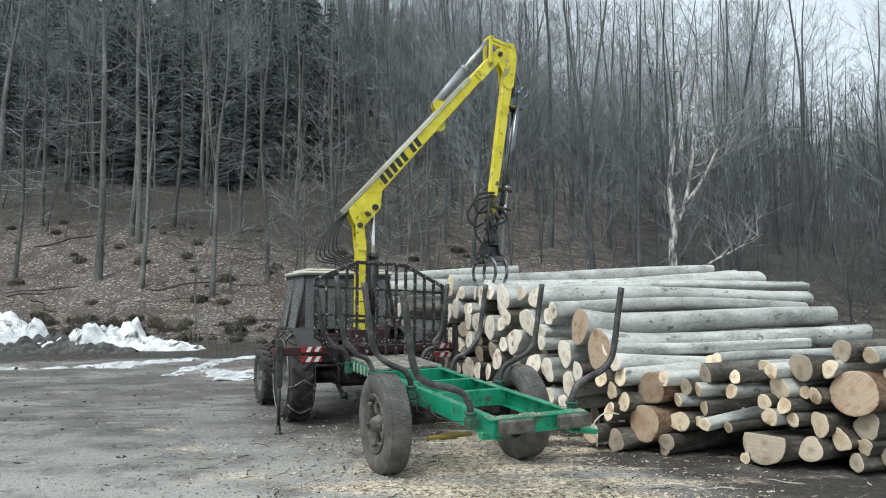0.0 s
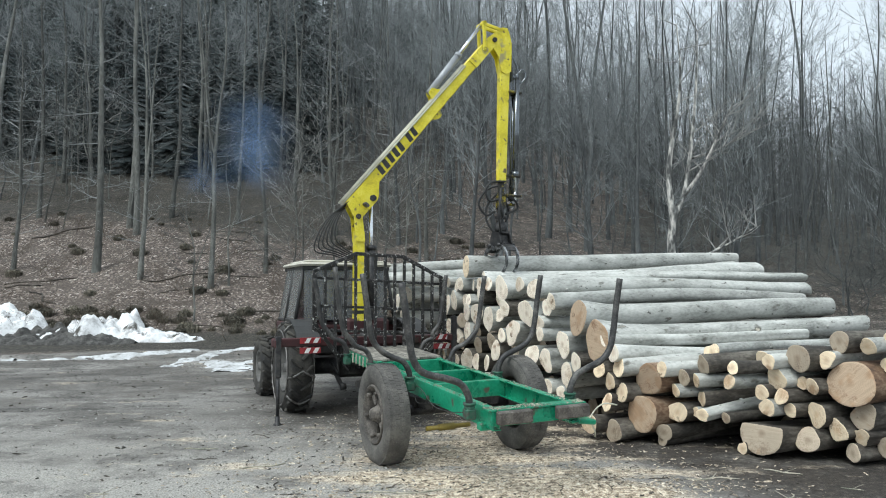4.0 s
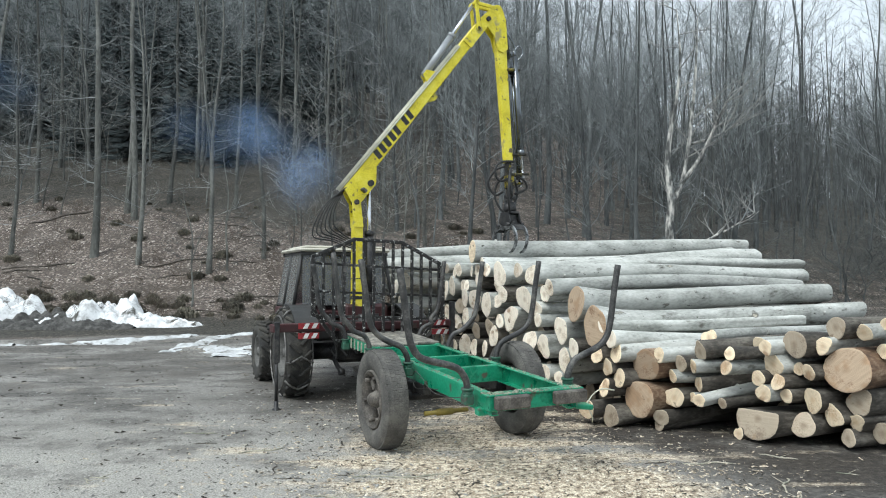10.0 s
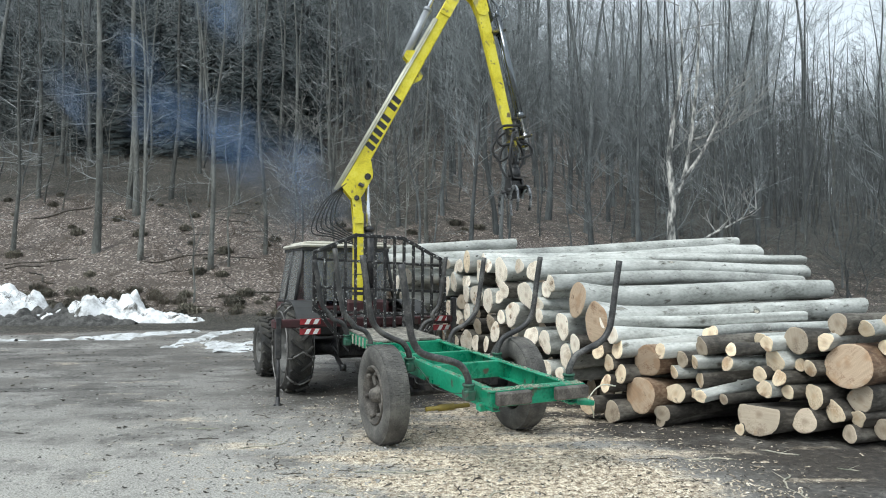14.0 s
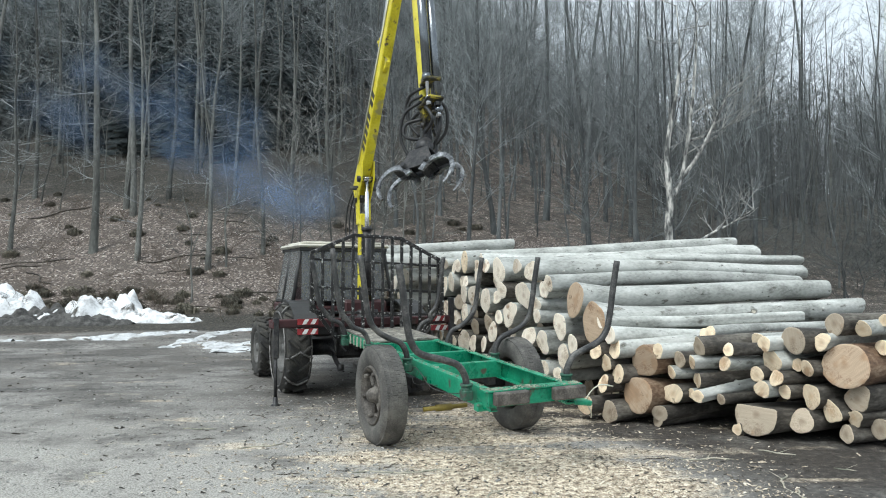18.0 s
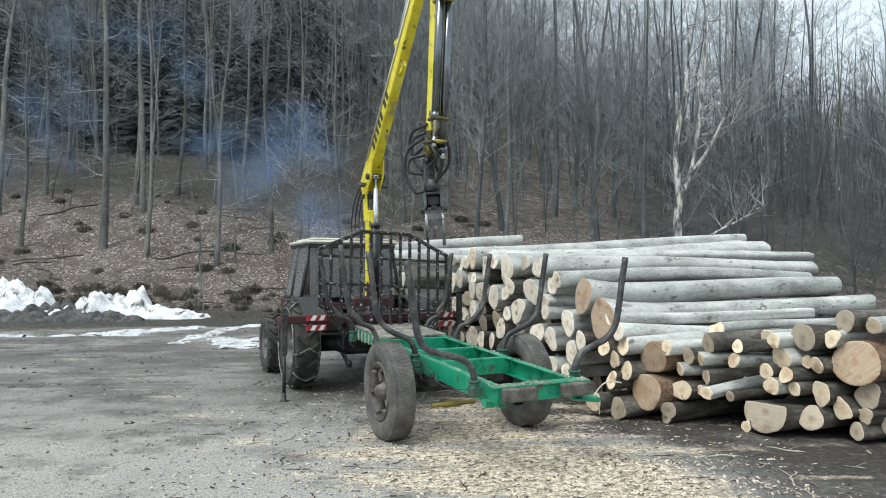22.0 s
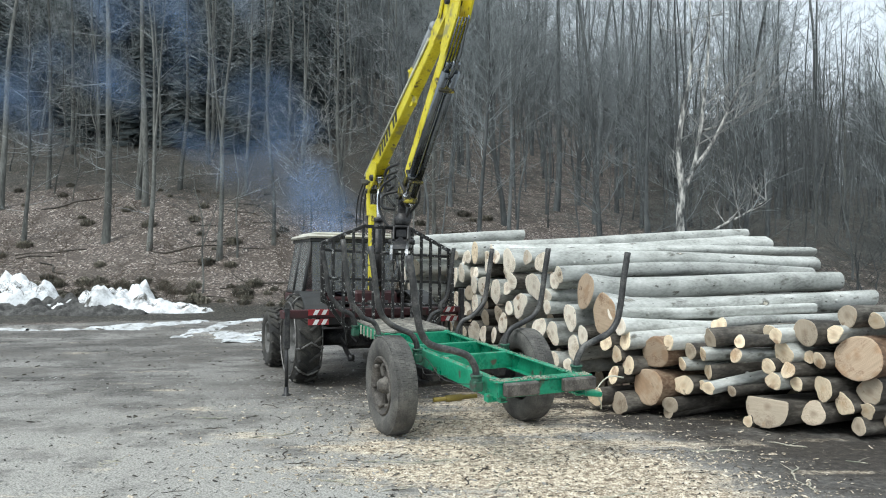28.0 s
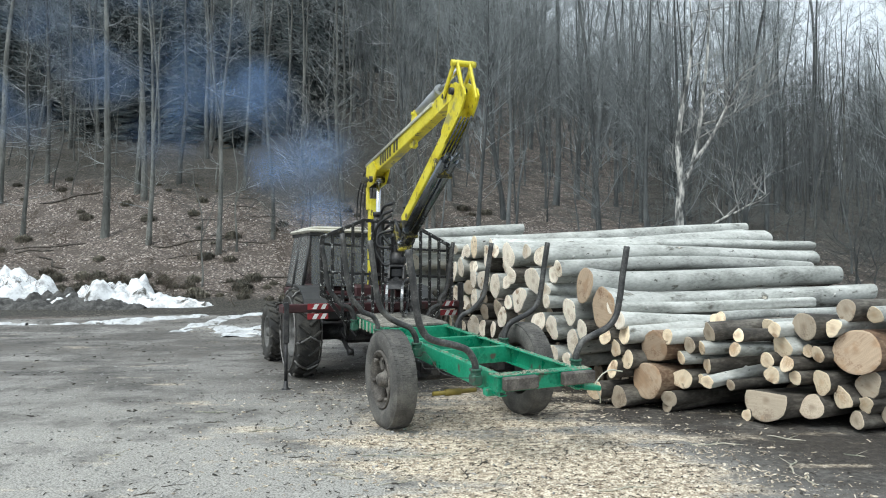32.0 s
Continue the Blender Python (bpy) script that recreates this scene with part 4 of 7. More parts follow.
    trailer_wheel(tr, -0.825, -1)
    trailer_wheel(tr, 0.825, 1)
    for y, s, top_x, top_z, foot in ((-1.50, -1, 1.20, 1.975, 0.87), (-1.49, 1, 1.13, 1.99, 0.88), (-0.05, -1, 1.08, 2.02, 0.88), (-0.05, 1, 1.11, 1.99, 0.87),
                                     (1.26, -1, 1.01, 2.07, 0.85), (1.26, 1, 1.05, 1.95, 0.80), (2.28, -1, 1.01, 1.90, 0.84), (2.28, 1, 0.95, 1.93, 0.78)):
        stake(tr, y, s, top_x, top_z, 0.54, foot)
    # plank deck in front
    for i in range(6):
        bm = bmesh.new()
        box(bm, 0.145, 1.25, 0.03, pose(-0.375 + i * 0.15, 1.95, h + 0.018), 0.005)
        part("plank", bm, PLANK, tr, "dirty grey deck plank")
    for i in range(8):
        bm = bmesh.new()
        box(bm, 0.02, 0.02, 0.13, pose(-0.50, 1.40 + i * 0.15, h - 0.05), 0.004)
        part("rib", bm, DUSTY, tr)
    # drawbar
    bm = bmesh.new()
    box(bm, 0.16, 2.2, 0.16, pose(0, 2.9, 0.66), 0.012)
    part("drawbar", bm, DARK_STEEL, tr)
    # headboard of square bars
    y0 = 2.47
    zt, zs, zb, w, lean = 2.22, 1.945, 0.77, 0.955, -0.06
    hb = part("headboard", box(bmesh.new(), 0.74, 0.05, 0.05, Matrix.Translation((-0.01, y0, zt)) @ Matrix.Rotation(-lean, 4, "Y"), 0.006), CHIPPED, tr, "black barred headboard with chipped paint")
    outline = [(-w, 1.24), (-w, zs), (-0.36, zt), (0.35, zt), (w, zs), (w, 1.24), (0.90, 1.13), (0.62, zb), (-0.62, zb), (-0.90, 1.13), (-w, 1.24)]
    for (x1, z1), (x2, z2) in zip(outline, outline[1:]):
        if z1 == zt == z2:
            continue
        z1, z2 = z1 + lean * x1, z2 + lean * x2
        d = math.hypot(x2 - x1, z2 - z1)
        bm = bmesh.new()
        box(bm, d + 0.03, 0.05, 0.05, Matrix.Translation(((x1 + x2) / 2, y0, (z1 + z2) / 2)) @ Matrix.Rotation(-math.atan2(z2 - z1, x2 - x1), 4, "Y"), 0.006)
        part("frame_bar", bm, CHIPPED, hb)
    n = 13
    for i in range(1, n):
        x = -w + 2.0 * w * i / n
        top = zt if abs(x) < 0.355 else zs + (zt - zs) * (w - abs(x)) / (w - 0.355)
        bot = zb if abs(x) < 0.62 else zb + 0.36 * (abs(x) - 0.62) / 0.28
        bm = bmesh.new()
        box(bm, 0.040, 0.036, top - bot, pose(x, y0, (top + bot) / 2 + lean * x), 0.004)
        part("bar", bm, CHIPPED, hb)
    for z in (1.12, 1.46, 1.85):
        bm = bmesh.new()
        box(bm, 2 * w - 0.03, 0.036, 0.036, Matrix.Translation((0, y0 + 0.032, z)) @ Matrix.Rotation(-lean, 4, "Y"), 0.004)
        part("cross_bar", bm, CHIPPED, hb)
    # posts beside the headboard
    for s in (-1, 1):
        bm = bmesh.new()
        box(bm, 0.06, 0.05, 0.80, pose(s * (w + 0.02), y0 - 0.07, 1.52 + lean * s), 0.006)
        part("wing_post", bm, CHIPPED, hb)
    return tr


build_trailer()


# ---- tractor ----
TRACTOR_POSE = pose(-1.44, 11.54, 0.0, 0, 0, 24.3)


def tractor_wheel(parent, x, y, r, width, side, rim_r, chained):
    w = part("tyre", tyre_mesh(r, width, rim_r, 18, 40, True), MUDDY_RUBBER, parent, "lugged muddy tractor tyre", m=pose(x, y, r))
    s = side
    h = width / 2
    lugs = {}
    for i in range(18):
        for sd in (-1, 1):
            a = 2 * math.pi * (i + (0.5 if sd > 0 else 0)) / 18
            m = Matrix.Rotation(a, 4, "X") @ Matrix.Translation((sd * h * 0.46, 0, r + 0.008)) @ Matrix.Rotation(sd * radians(42), 4, "Z")
            if lugs:
                share(lugs[0], w, m)
            else:
                lugs[0] = part("tread_lug", box(bmesh.new(), h * 1.25, 0.05, 0.05, None, 0.012), MUDDY_RUBBER, w, m=m)
    bm = bmesh.new()
    lathe(bm, [(rim_r + 0.004, -0.06 * s), (rim_r + 0.01, width * 0.40 * s), (rim_r - 0.02, width * 0.40 * s), (rim_r - 0.04, 0.05 * s), (rim_r * 0.55, 0.0), (rim_r * 0.45, 0.05 * s), (0.08, 0.06 * s), (0.07, 0.12 * s), (0.001, 0.12 * s)], 32)
    part("rim", bm, GREY_RIM, w, "mud-streaked grey rim")
    if chained:
        bm = bmesh.new()
        for i in range(10):
            a = 2 * math.pi * i / 10
            pts = []
            for k in range(13):
                q = -1 + k / 6
                rr = r + 0.046 - 0.09 * abs(q) ** 4
                b = a + 0.16 * (abs(q) if i % 2 else 1 - abs(q))
                pts.append((q * (width / 2 + 0.015), rr * math.cos(b), rr * math.sin(b)))
            tube(bm, pts, [0.011 if k % 2 else 0.018 for k in range(13)], 5)
        for side2 in (-1, 1):
            pts = [(side2 * (width / 2 + 0.02), (r - 0.09) * math.cos(2 * math.pi * k / 30), (r - 0.09) * math.sin(2 * math.pi * k / 30)) for k in range(31)]
            tube(bm, pts, 0.012, 5)
        part("snow_chain", bm, CHAIN, w, "steel snow chain")
    return w


def build_tractor():
    tr = thing("tractor", "old red tractor with black-framed glazed cab and cream roof", "tractor", m=TRACTOR_POSE)
    for s in (-1, 1):
        tractor_wheel(tr, s * 0.98, 0.0, 0.66, 0.36, s, 0.36, True)
        tractor_wheel(tr, s * 1.03, 1.95, 0.50, 0.30, s, 0.28, False)
    bm = bmesh.new()
    rod(bm, (-0.85, 0, 0.66), (0.85, 0, 0.66), 0.13, 14)
    box(bm, 0.62, 1.9, 0.55, pose(0, 0.8, 0.75), 0.05)
    box(bm, 1.1, 0.5, 0.30, pose(0, 0.45, 0.95), 0.04)
    rod(bm, (-0.9, 1.95, 0.5), (0.9, 1.95, 0.5), 0.09, 12)
    part("chassis", bm, DARK_STEEL, tr)
    # fenders
    for s in (-1, 1):
        bm = bmesh.new()
        prev = None
        for i in range(9):
            a = radians(40 + 105 * i / 8)
            ring = [bm.verts.new((s * x, 0.78 * math.cos(a), 0.66 + 0.80 * math.sin(a) * 0.92)) for x in (0.70, 1.05)]
            ring += [bm.verts.new((s * x, 0.75 * math.cos(a), 0.66 + 0.77 * math.sin(a) * 0.92)) for x in (1.05, 0.70)]
            if prev:
                for k in range(4):
                    bm.faces.new((prev[k], prev[(k + 1) % 4], ring[(k + 1) % 4], ring[k]))
            else:
                bm.faces.new(ring)
            prev = ring
        bm.faces.new(prev[::-1])
        bmesh.ops.recalc_face_normals(bm, faces=bm.faces)
        part("fender", bm, CAB_FRAME, tr, "grimy black mudguard")
    # bonnet and grille
    bm = bmesh.new()
    box(bm, 0.66, 1.35, 0.62, pose(0, 2.25, 1.22), 0.06)
    part("bonnet", bm, RED, tr, "dull red bonnet")
    bm = bmesh.new()
    box(bm, 0.5, 0.05, 0.5, pose(0, 2.94, 1.2), 0.02)
    part("grille", bm, DARK_STEEL, tr)
    # cab: floor, posts, roof, panes
    y1, y2, w, zf, zr = 0.42, 1.72, 0.76, 1.28, 2.24
    bm = bmesh.new()
    box(bm, 1.5, 1.3, 0.12, pose(0, (y1 + y2) / 2, 1.22), 0.03)
    for s in (-1, 1):
        box(bm, 0.06, 1.34, 0.15, pose(s * 0.86, (y1 + y2) / 2, 1.24), 0.02)
        box(bm, 0.30, 0.05, 0.40, pose(s * 0.74, y1 - 0.02, 1.10), 0.02)
    part("cab_sill", bm, RED, tr, "dull red cab sill")
    posts = [(w, y1), (w, (y1 + y2) / 2 + 0.08), (w - 0.02, y2)]
    for s in (-1, 1):
        for x, y in posts:
            bm = bmesh.new()
            tube(bm, [(s * (x + 0.10), y, zf), (s * (x - 0.05), y + (0.04 if y == y1 else -0.08 if y == y2 else 0), zr)], 0.030, 8)
            part("cab_post", bm, CAB_FRAME, tr)
        for z in (zf + 0.07, zr - 0.03):
            bm = bmesh.new()
            box(bm, 0.05, y2 - y1, 0.05, pose(s * (w + (0.08 if z < 1.6 else -0.05)), (y1 + y2) / 2, z), 0.01)
            part("cab_beam", bm, CAB_FRAME, tr)
        bm = bmesh.new()
        box(bm, 0.008, 0.64, 0.86, pose(s * (w + 0.025), y1 + 0.36, (zf + zr) / 2 + 0.02, 0, -s * 8.6, 0), 0.002)
        part("side_pane", bm, GLASS, tr, "dusty side window, greyed for the reflected sky")
        bm = bmesh.new()
        box(bm, 0.008, 0.52, 0.86, pose(s * (w + 0.025), y2 - 0.30, (zf + zr) / 2 + 0.02, 0, -s * 8.6, 0), 0.002)
        part("side_pane", bm, GLASS, tr, "dusty side window, greyed for the reflected sky")
    for y, nm in ((y1, "rear_pane"), (y2, "front_pane")):
        bm = bmesh.new()
        box(bm, 1.42, 0.008, 0.84, pose(0, y, (zf + zr) / 2 + 0.02), 0.002)
        part(nm, bm, GLASS, tr)
        bm = bmesh.new()
        box(bm, 1.5, 0.05, 0.06, pose(0, y, zr - 0.03), 0.01)
        part("cab_beam", bm, CAB_FRAME, tr)
    bm = bmesh.new()
    box(bm, 1.56, 1.46, 0.06, pose(0, (y1 + y2) / 2, zr + 0.03), 0.028)
    box(bm, 1.34, 1.26, 0.05, pose(0, (y1 + y2) / 2, zr + 0.078), 0.024)
    part("cab_roof", bm, ROOF, tr, "dirty cream cab roof")
    bm = bmesh.new()
    box(bm, 0.5, 0.45, 0.10, pose(0, 0.85, 1.38), 0.04)
    box(bm, 0.5, 0.10, 0.5, pose(0, 0.62, 1.65), 0.04)
    part("seat", bm, BLACK_PAINT, tr)
    bm = bmesh.new()
    pts = [(0.19 * math.cos(k * math.pi / 8), 1.32 + 0.08 * math.sin(k * math.pi / 8), 1.72 + 0.17 * math.sin(k * math.pi / 8)) for k in range(17)]
    tube(bm, pts, 0.014, 6)
    rod(bm, (0, 1.32, 1.72), (0, 1.55, 1.4), 0.02, 8)
    part("steering_wheel", bm, BLACK_PAINT, tr)
    bm = bmesh.new()
    tube(bm, [(-0.15, 2.3, 1.5), (-0.15, 2.3, 2.1), (-0.15, 2.26, 2.24)], [0.045, 0.04, 0.035], 10)
    part("exhaust_pipe", bm, DARK_STEEL, tr)
    # rear linkage and hydraulic tank
    bm = bmesh.new()
    box(bm, 0.7, 0.35, 0.5, pose(0.12, -0.22, 1.15), 0.04)
    part("hydraulic_tank", bm, RED, tr, "dull red hydraulic tank")
    for s in (-1, 1):
        bm = bmesh.new()
        tube(bm, smooth_path([(s * 0.30, 0.1, 0.62), (s * 0.36, -0.35, 0.50), (s * 0.40, -0.75, 0.42)], 4), 0.035, 8)
        rod(bm, (s * 0.40 - 0.04, -0.78, 0.42), (s * 0.40 + 0.04, -0.78, 0.42), 0.05, 10)
        part("lower_link", bm, DARK_STEEL, tr, "greasy lower link arm")
        bm = bmesh.new()
        rod(bm, (s * 0.34, -0.30, 0.52), (s * 0.26, -0.05, 1.0), 0.022, 8)
        part("lift_link", bm, STAKE_STEEL, tr)
    bm = bmesh.new()
    box(bm, 0.20, 0.34, 0.10, pose(-0.02, -0.62, 0.40, 6, 0, 0), 0.025)
    box(bm, 0.12, 0.22, 0.07, pose(-0.02, -0.80, 0.34, 12, 0, 0), 0.02)
    part("hitch", bm, STAKE_STEEL, tr, "worn grey towing hitch")
    for k in range(6):
        bm = bmesh.new()
        x = -0.45 + 0.17 * k
        tube(bm, smooth_path([(x, -0.32, 1.25), (x - 0.05, -0.55, 1.02 - 0.05 * k % 0.12), (x + 0.03, -0.62, 0.72), (x + 0.08, -0.4, 0.58 + 0.03 * (k % 3)), (x + 0.05, -0.1, 0.72)], 5), 0.016, 6)
        part("hose", bm, HOSE, tr, "hanging black hydraulic hose")
    bm = bmesh.new()
    box(bm, 0.34, 0.24, 0.34, pose(-0.52, -0.12, 1.02), 0.03)
    part("valve_block", bm, BLACK_PAINT, tr, "oily black valve block")
    return tr


build_tractor()


# ---- timber crane behind the cab ----
CRANE_AT = Vector((-1.178, 11.315, 0.0))
COLUMN_X = -0.17          # the column stands behind the slewing axis
PIVOT_X = -0.21
PIVOT_Z = 2.992
BOOM = 3.987
FOOT = (2.47, 0.305)      # foot of the folding cylinder on the boom
EAR = (0.38, -0.005)      # end of the lifting rod on the boom
OFFSET = 0.24             # the outer boom lies this far above its hinge
STICK = 2.5
CYL = 0.48                # height of the extension cylinders
HEADING = 24.3


def plate(bm, outline, thick, y=0.0, mat=0):
    """A flat plate in the xz plane."""
    a = [bm.verts.new((x, y - thick / 2, z)) for x, z in outline]
    b = [bm.verts.new((x, y + thick / 2, z)) for x, z in outline]
    n = len(a)
    fs = [bm.faces.new(a), bm.faces.new(b[::-1])]
    for i in range(n):
        fs.append(bm.faces.new((a[i], b[i], b[(i + 1) % n], a[(i + 1) % n])))
    for f in fs:
        f.material_index = mat
    bmesh.ops.recalc_face_normals(bm, faces=fs)


def beam(bm, x0, x1, z0, z1, h0, h1, w0, w1, bevel=0.012):
    """Tapered square tube from x0 to x1."""
    rings = []
    for x, z, h, w in ((x0, z0, h0, w0), (x1, z1, h1, w1)):
        b = bevel
        o = [(-w / 2 + b, -h / 2), (w / 2 - b, -h / 2), (w / 2, -h / 2 + b), (w / 2, h / 2 - b), (w / 2 - b, h / 2), (-w / 2 + b, h / 2), (-w / 2, h / 2 - b), (-w / 2, -h / 2 + b)]
        rings.append([bm.verts.new((x, p, z + q)) for p, q in o])
    fs = [bm.faces.new(rings[0]), bm.faces.new(rings[1][::-1])]
    for k in range(8):
        fs.append(bm.faces.new((rings[0][k], rings[0][(k + 1) % 8], rings[1][(k + 1) % 8], rings[1][k])))
    bmesh.ops.recalc_face_normals(bm, faces=fs)


def build_crane():
    crane = thing("timber_crane", "yellow hydraulic timber loading crane with grapple, behind the cab", "crane", m=Matrix.Translation(CRANE_AT))
    P = {"crane": crane}
    turn = pose(0, 0, 0, 0, 0, HEADING)
    # support beam with striped plates and two stabiliser legs
    bm = bmesh.new()
    box(bm, 2.75, 0.14, 0.12, pose(-0.25, -0.62, 1.10), 0.012)
    box(bm, 0.5, 0.8, 0.22, pose(0, -0.25, 1.02), 0.02)
    bb = part("support_beam", bm, RED, crane, "dull red support beam", m=turn)
    for x0, w in ((-1.10, 0.30), (0.96, 0.30)):
        for z in (1.125, 0.985):
            bm = bmesh.new()
            box(bm, w, 0.012, 0.085, pose(x0, -0.70 if z < 1.05 else -0.708, z), 0.002)
            sp = part("warning_plate", bm, STRIPE_RED, bb, "red and white striped warning plate")
            for k in range(2):
                bm = bmesh.new()
                x = x0 - 0.085 + k * 0.12
                plate(bm, [(x, z - 0.036), (x + 0.06, z - 0.036), (x + 0.10, z + 0.036), (x + 0.04, z + 0.036)], 0.004, (-0.70 if z < 1.05 else -0.708) - 0.008)
                part("stripe", bm, STRIPE_WHITE, bb)
    for x, z0 in ((-1.58, 0.0), (1.08, 0.25)):
        bm = bmesh.new()
        box(bm, 0.075, 0.075, 0.56, pose(x, -0.85, z0 + 0.92), 0.01)
        rod(bm, (x, -0.85, z0 + 0.08), (x, -0.85, z0 + 0.7), 0.024, 10)
        leg = part("stabiliser_leg", bm, DARK_STEEL, crane, "dark stabiliser leg standing on the ground", m=turn)
        bm = bmesh.new()
        lathe(bm, [(0.001, 0.0), (0.062, 0.0), (0.06, 0.012), (0.034, 0.03), (0.03, 0.12), (0.001, 0.12)], 16, Matrix.Translation((x, -0.85, z0)) @ Matrix.Rotation(-math.pi / 2, 4, "Y"))
        part("foot_plate", bm, DARK_STEEL, leg)
        bm = bmesh.new()
        box(bm, 0.10, 0.30, 0.10, pose(x, -0.73, 1.10 if z0 == 0 else 1.12), 0.01)
        part("leg_arm", bm, RED, leg)
    bm = bmesh.new()
    rod(bm, (0, 0, 0.6), (0, 0, 1.25), 0.19, 20)
    box(bm, 0.7, 0.26, 0.22, pose(0, 0, 1.05, 0, 0, HEADING), 0.02)
    part("slewing_base", bm, DARK_STEEL, crane)
    # column
    bm = bmesh.new()
    box(bm, 0.155, 0.155, 1.72, pose(COLUMN_X, 0, 1.91), 0.012)
    box(bm, 0.30, 0.24, 0.10, pose(-0.08, 0, 1.10), 0.015)
    for s in (-1, 1):
        plate(bm, [(COLUMN_X - 0.075, 2.60), (COLUMN_X + 0.075, 2.60), (PIVOT_X + 0.07, 3.0), (PIVOT_X + 0.02, 3.055), (PIVOT_X - 0.04, 3.05), (PIVOT_X - 0.07, 3.0)], 0.025, s * 0.09)
    col = part("column", bm, YELLOW, crane, "yellow crane column")
    P["column"] = col
    for z, hh in ((1.50, 0.07), (1.27, 0.06), (1.80, 0.03)):
        part("black_band", box(bmesh.new(), 0.163, 0.163, hh, pose(COLUMN_X, 0, z), 0.012), BLACK_PAINT, col, "black painted band")
    bm = bmesh.new()
    rod(bm, (PIVOT_X, -0.13, PIVOT_Z), (PIVOT_X, 0.13, PIVOT_Z), 0.042, 14)
    rod(bm, (PIVOT_X, -0.145, PIVOT_Z), (PIVOT_X, -0.125, PIVOT_Z), 0.026, 6)
    part("pivot_pin", bm, DARK_STEEL, col)
    bm = bmesh.new()
    for s in (-1, 1):
        plate(bm, [(-0.10, 1.30), (0.10, 1.42), (0.10, 1.56), (-0.10, 1.62)], 0.02, s * 0.085)
    rod(bm, (0.05, -0.11, 1.52), (0.05, 0.11, 1.52), 0.03, 10)
    part("cylinder_bracket", bm, DARK_STEEL, col)
    for i in range(6):
        bm = bmesh.new()
        q = i / 5
        pts = smooth_path([(-0.30 - 0.07 * q, 0.10 - 0.2 * q, 3.26 - 0.04 * q), (-0.48 - 0.26 * q, 0.12 - 0.24 * q, 2.95 - 0.06 * q), (-0.52 - 0.38 * q, 0.10 - 0.2 * q, 2.66 - 0.20 * q), (-0.38 - 0.22 * q, 0.08 - 0.16 * q, 2.50 - 0.12 * q), (-0.22, 0.05 - 0.1 * q, 2.40 - 0.14 * q)], 6)
        tube(bm, pts, 0.011, 6)
        part("hose", bm, HOSE, col, "looping black hose")
    # main boom
    bm = bmesh.new()
    beam(bm, 0.05, BOOM - 0.20, 0.205, 0.03, 0.235, 0.18, 0.17, 0.13)
    for s in (-1, 1):
        plate(bm, [(-0.045, 0.07), (-0.04, -0.02), (0.01, -0.055), (0.10, -0.065), (0.40, -0.085), (0.47, -0.06), (0.66, 0.075), (0.50, 0.26), (0.06, 0.30)], 0.022, s * 0.097)
        plate(bm, [(BOOM - 0.62, -0.05), (BOOM - 0.12, -0.07), (BOOM + 0.05, -0.05), (BOOM + 0.06, 0.05), (BOOM - 0.05, 0.11), (BOOM - 0.62, 0.13)], 0.02, s * 0.077)
    boom = part("main_boom", bm, YELLOW, crane, "yellow main boom")
    P["boom"] = boom
    bm = bmesh.new()
    for dz, y in ((0.012, -0.05), (-0.005, -0.088), (-0.034, -0.098)):
        rod(bm, (-0.03, y, 0.350 + dz), (BOOM - 0.75, y + 0.018, 0.155 + dz), 0.014, 7)
    for x in (0.1, 1.1, 2.2, 3.0):
        box(bm, 0.05, 0.16, 0.02, pose(x, 0, 0.342 - 0.06 * x), 0.004)
    part("hydraulic_pipe", bm, PALE_PIPE, boom, "pale hydraulic pipes along the boom")
    bm = bmesh.new()
    for s in (-1, 1):
        plate(bm, [(FOOT[0] - 0.14, 0.16), (FOOT[0] + 0.16, 0.15), (FOOT[0] + 0.05, FOOT[1] + 0.03), (FOOT[0] - 0.05, FOOT[1] + 0.03)], 0.02, s * 0.055)
    rod(bm, (FOOT[0], -0.09, FOOT[1]), (FOOT[0], 0.09, FOOT[1]), 0.022, 8)
    part("cylinder_bracket", bm, YELLOW, boom)
    bm = bmesh.new()
    plate(bm, [(2.10, 0.0), (2.34, -0.01), (2.30, -0.085), (2.22, -0.085)], 0.06, 0)
    part("transport_stop", bm, YELLOW, boom)
    for x, z, w, r in ((BOOM, 0, 0.13, 0.04), (BOOM - 0.26, 0.04, 0.12, 0.03), (EAR[0], EAR[1], 0.15, 0.05)):
        part("boom_pin", rod(bmesh.new(), (x, -w, z), (x, w, z), r, 12), DARK_STEEL, boom)
    # the maker's lettering as plain black bars, one a letter
    for s in (-1, 1):
        for k, x in enumerate((0.84, 0.97, 1.10, 1.23, 1.36, 1.58, 1.71)):
            bm = bmesh.new()
            z = 0.205 - 0.0468 * (x - 0.05)
            lean = pose(x, s * (0.0865 - 0.0054 * x), z, 0, 3 + (9 if s < 0 else -9), 0)
            box(bm, 0.085, 0.004, 0.155, lean, 0.001)
            part("letter_bar", bm, BLACK_PAINT, boom)
    for s in (-1, 1):
        bm = bmesh.new()
        box(bm, 0.05, 0.12, 0.09, pose(0.20, s * 0.19, 0.03), 0.012)
        box(bm, 0.03, 0.10, 0.03, pose(0.22, s * 0.13, 0.03), 0.005)
        part("work_light", bm, STAKE_STEEL, boom, "small square work light")
    # outer boom
    bm = bmesh.new()
    beam(bm, 0.10, 2.46, OFFSET, OFFSET, 0.20, 0.155, 0.13, 0.105)
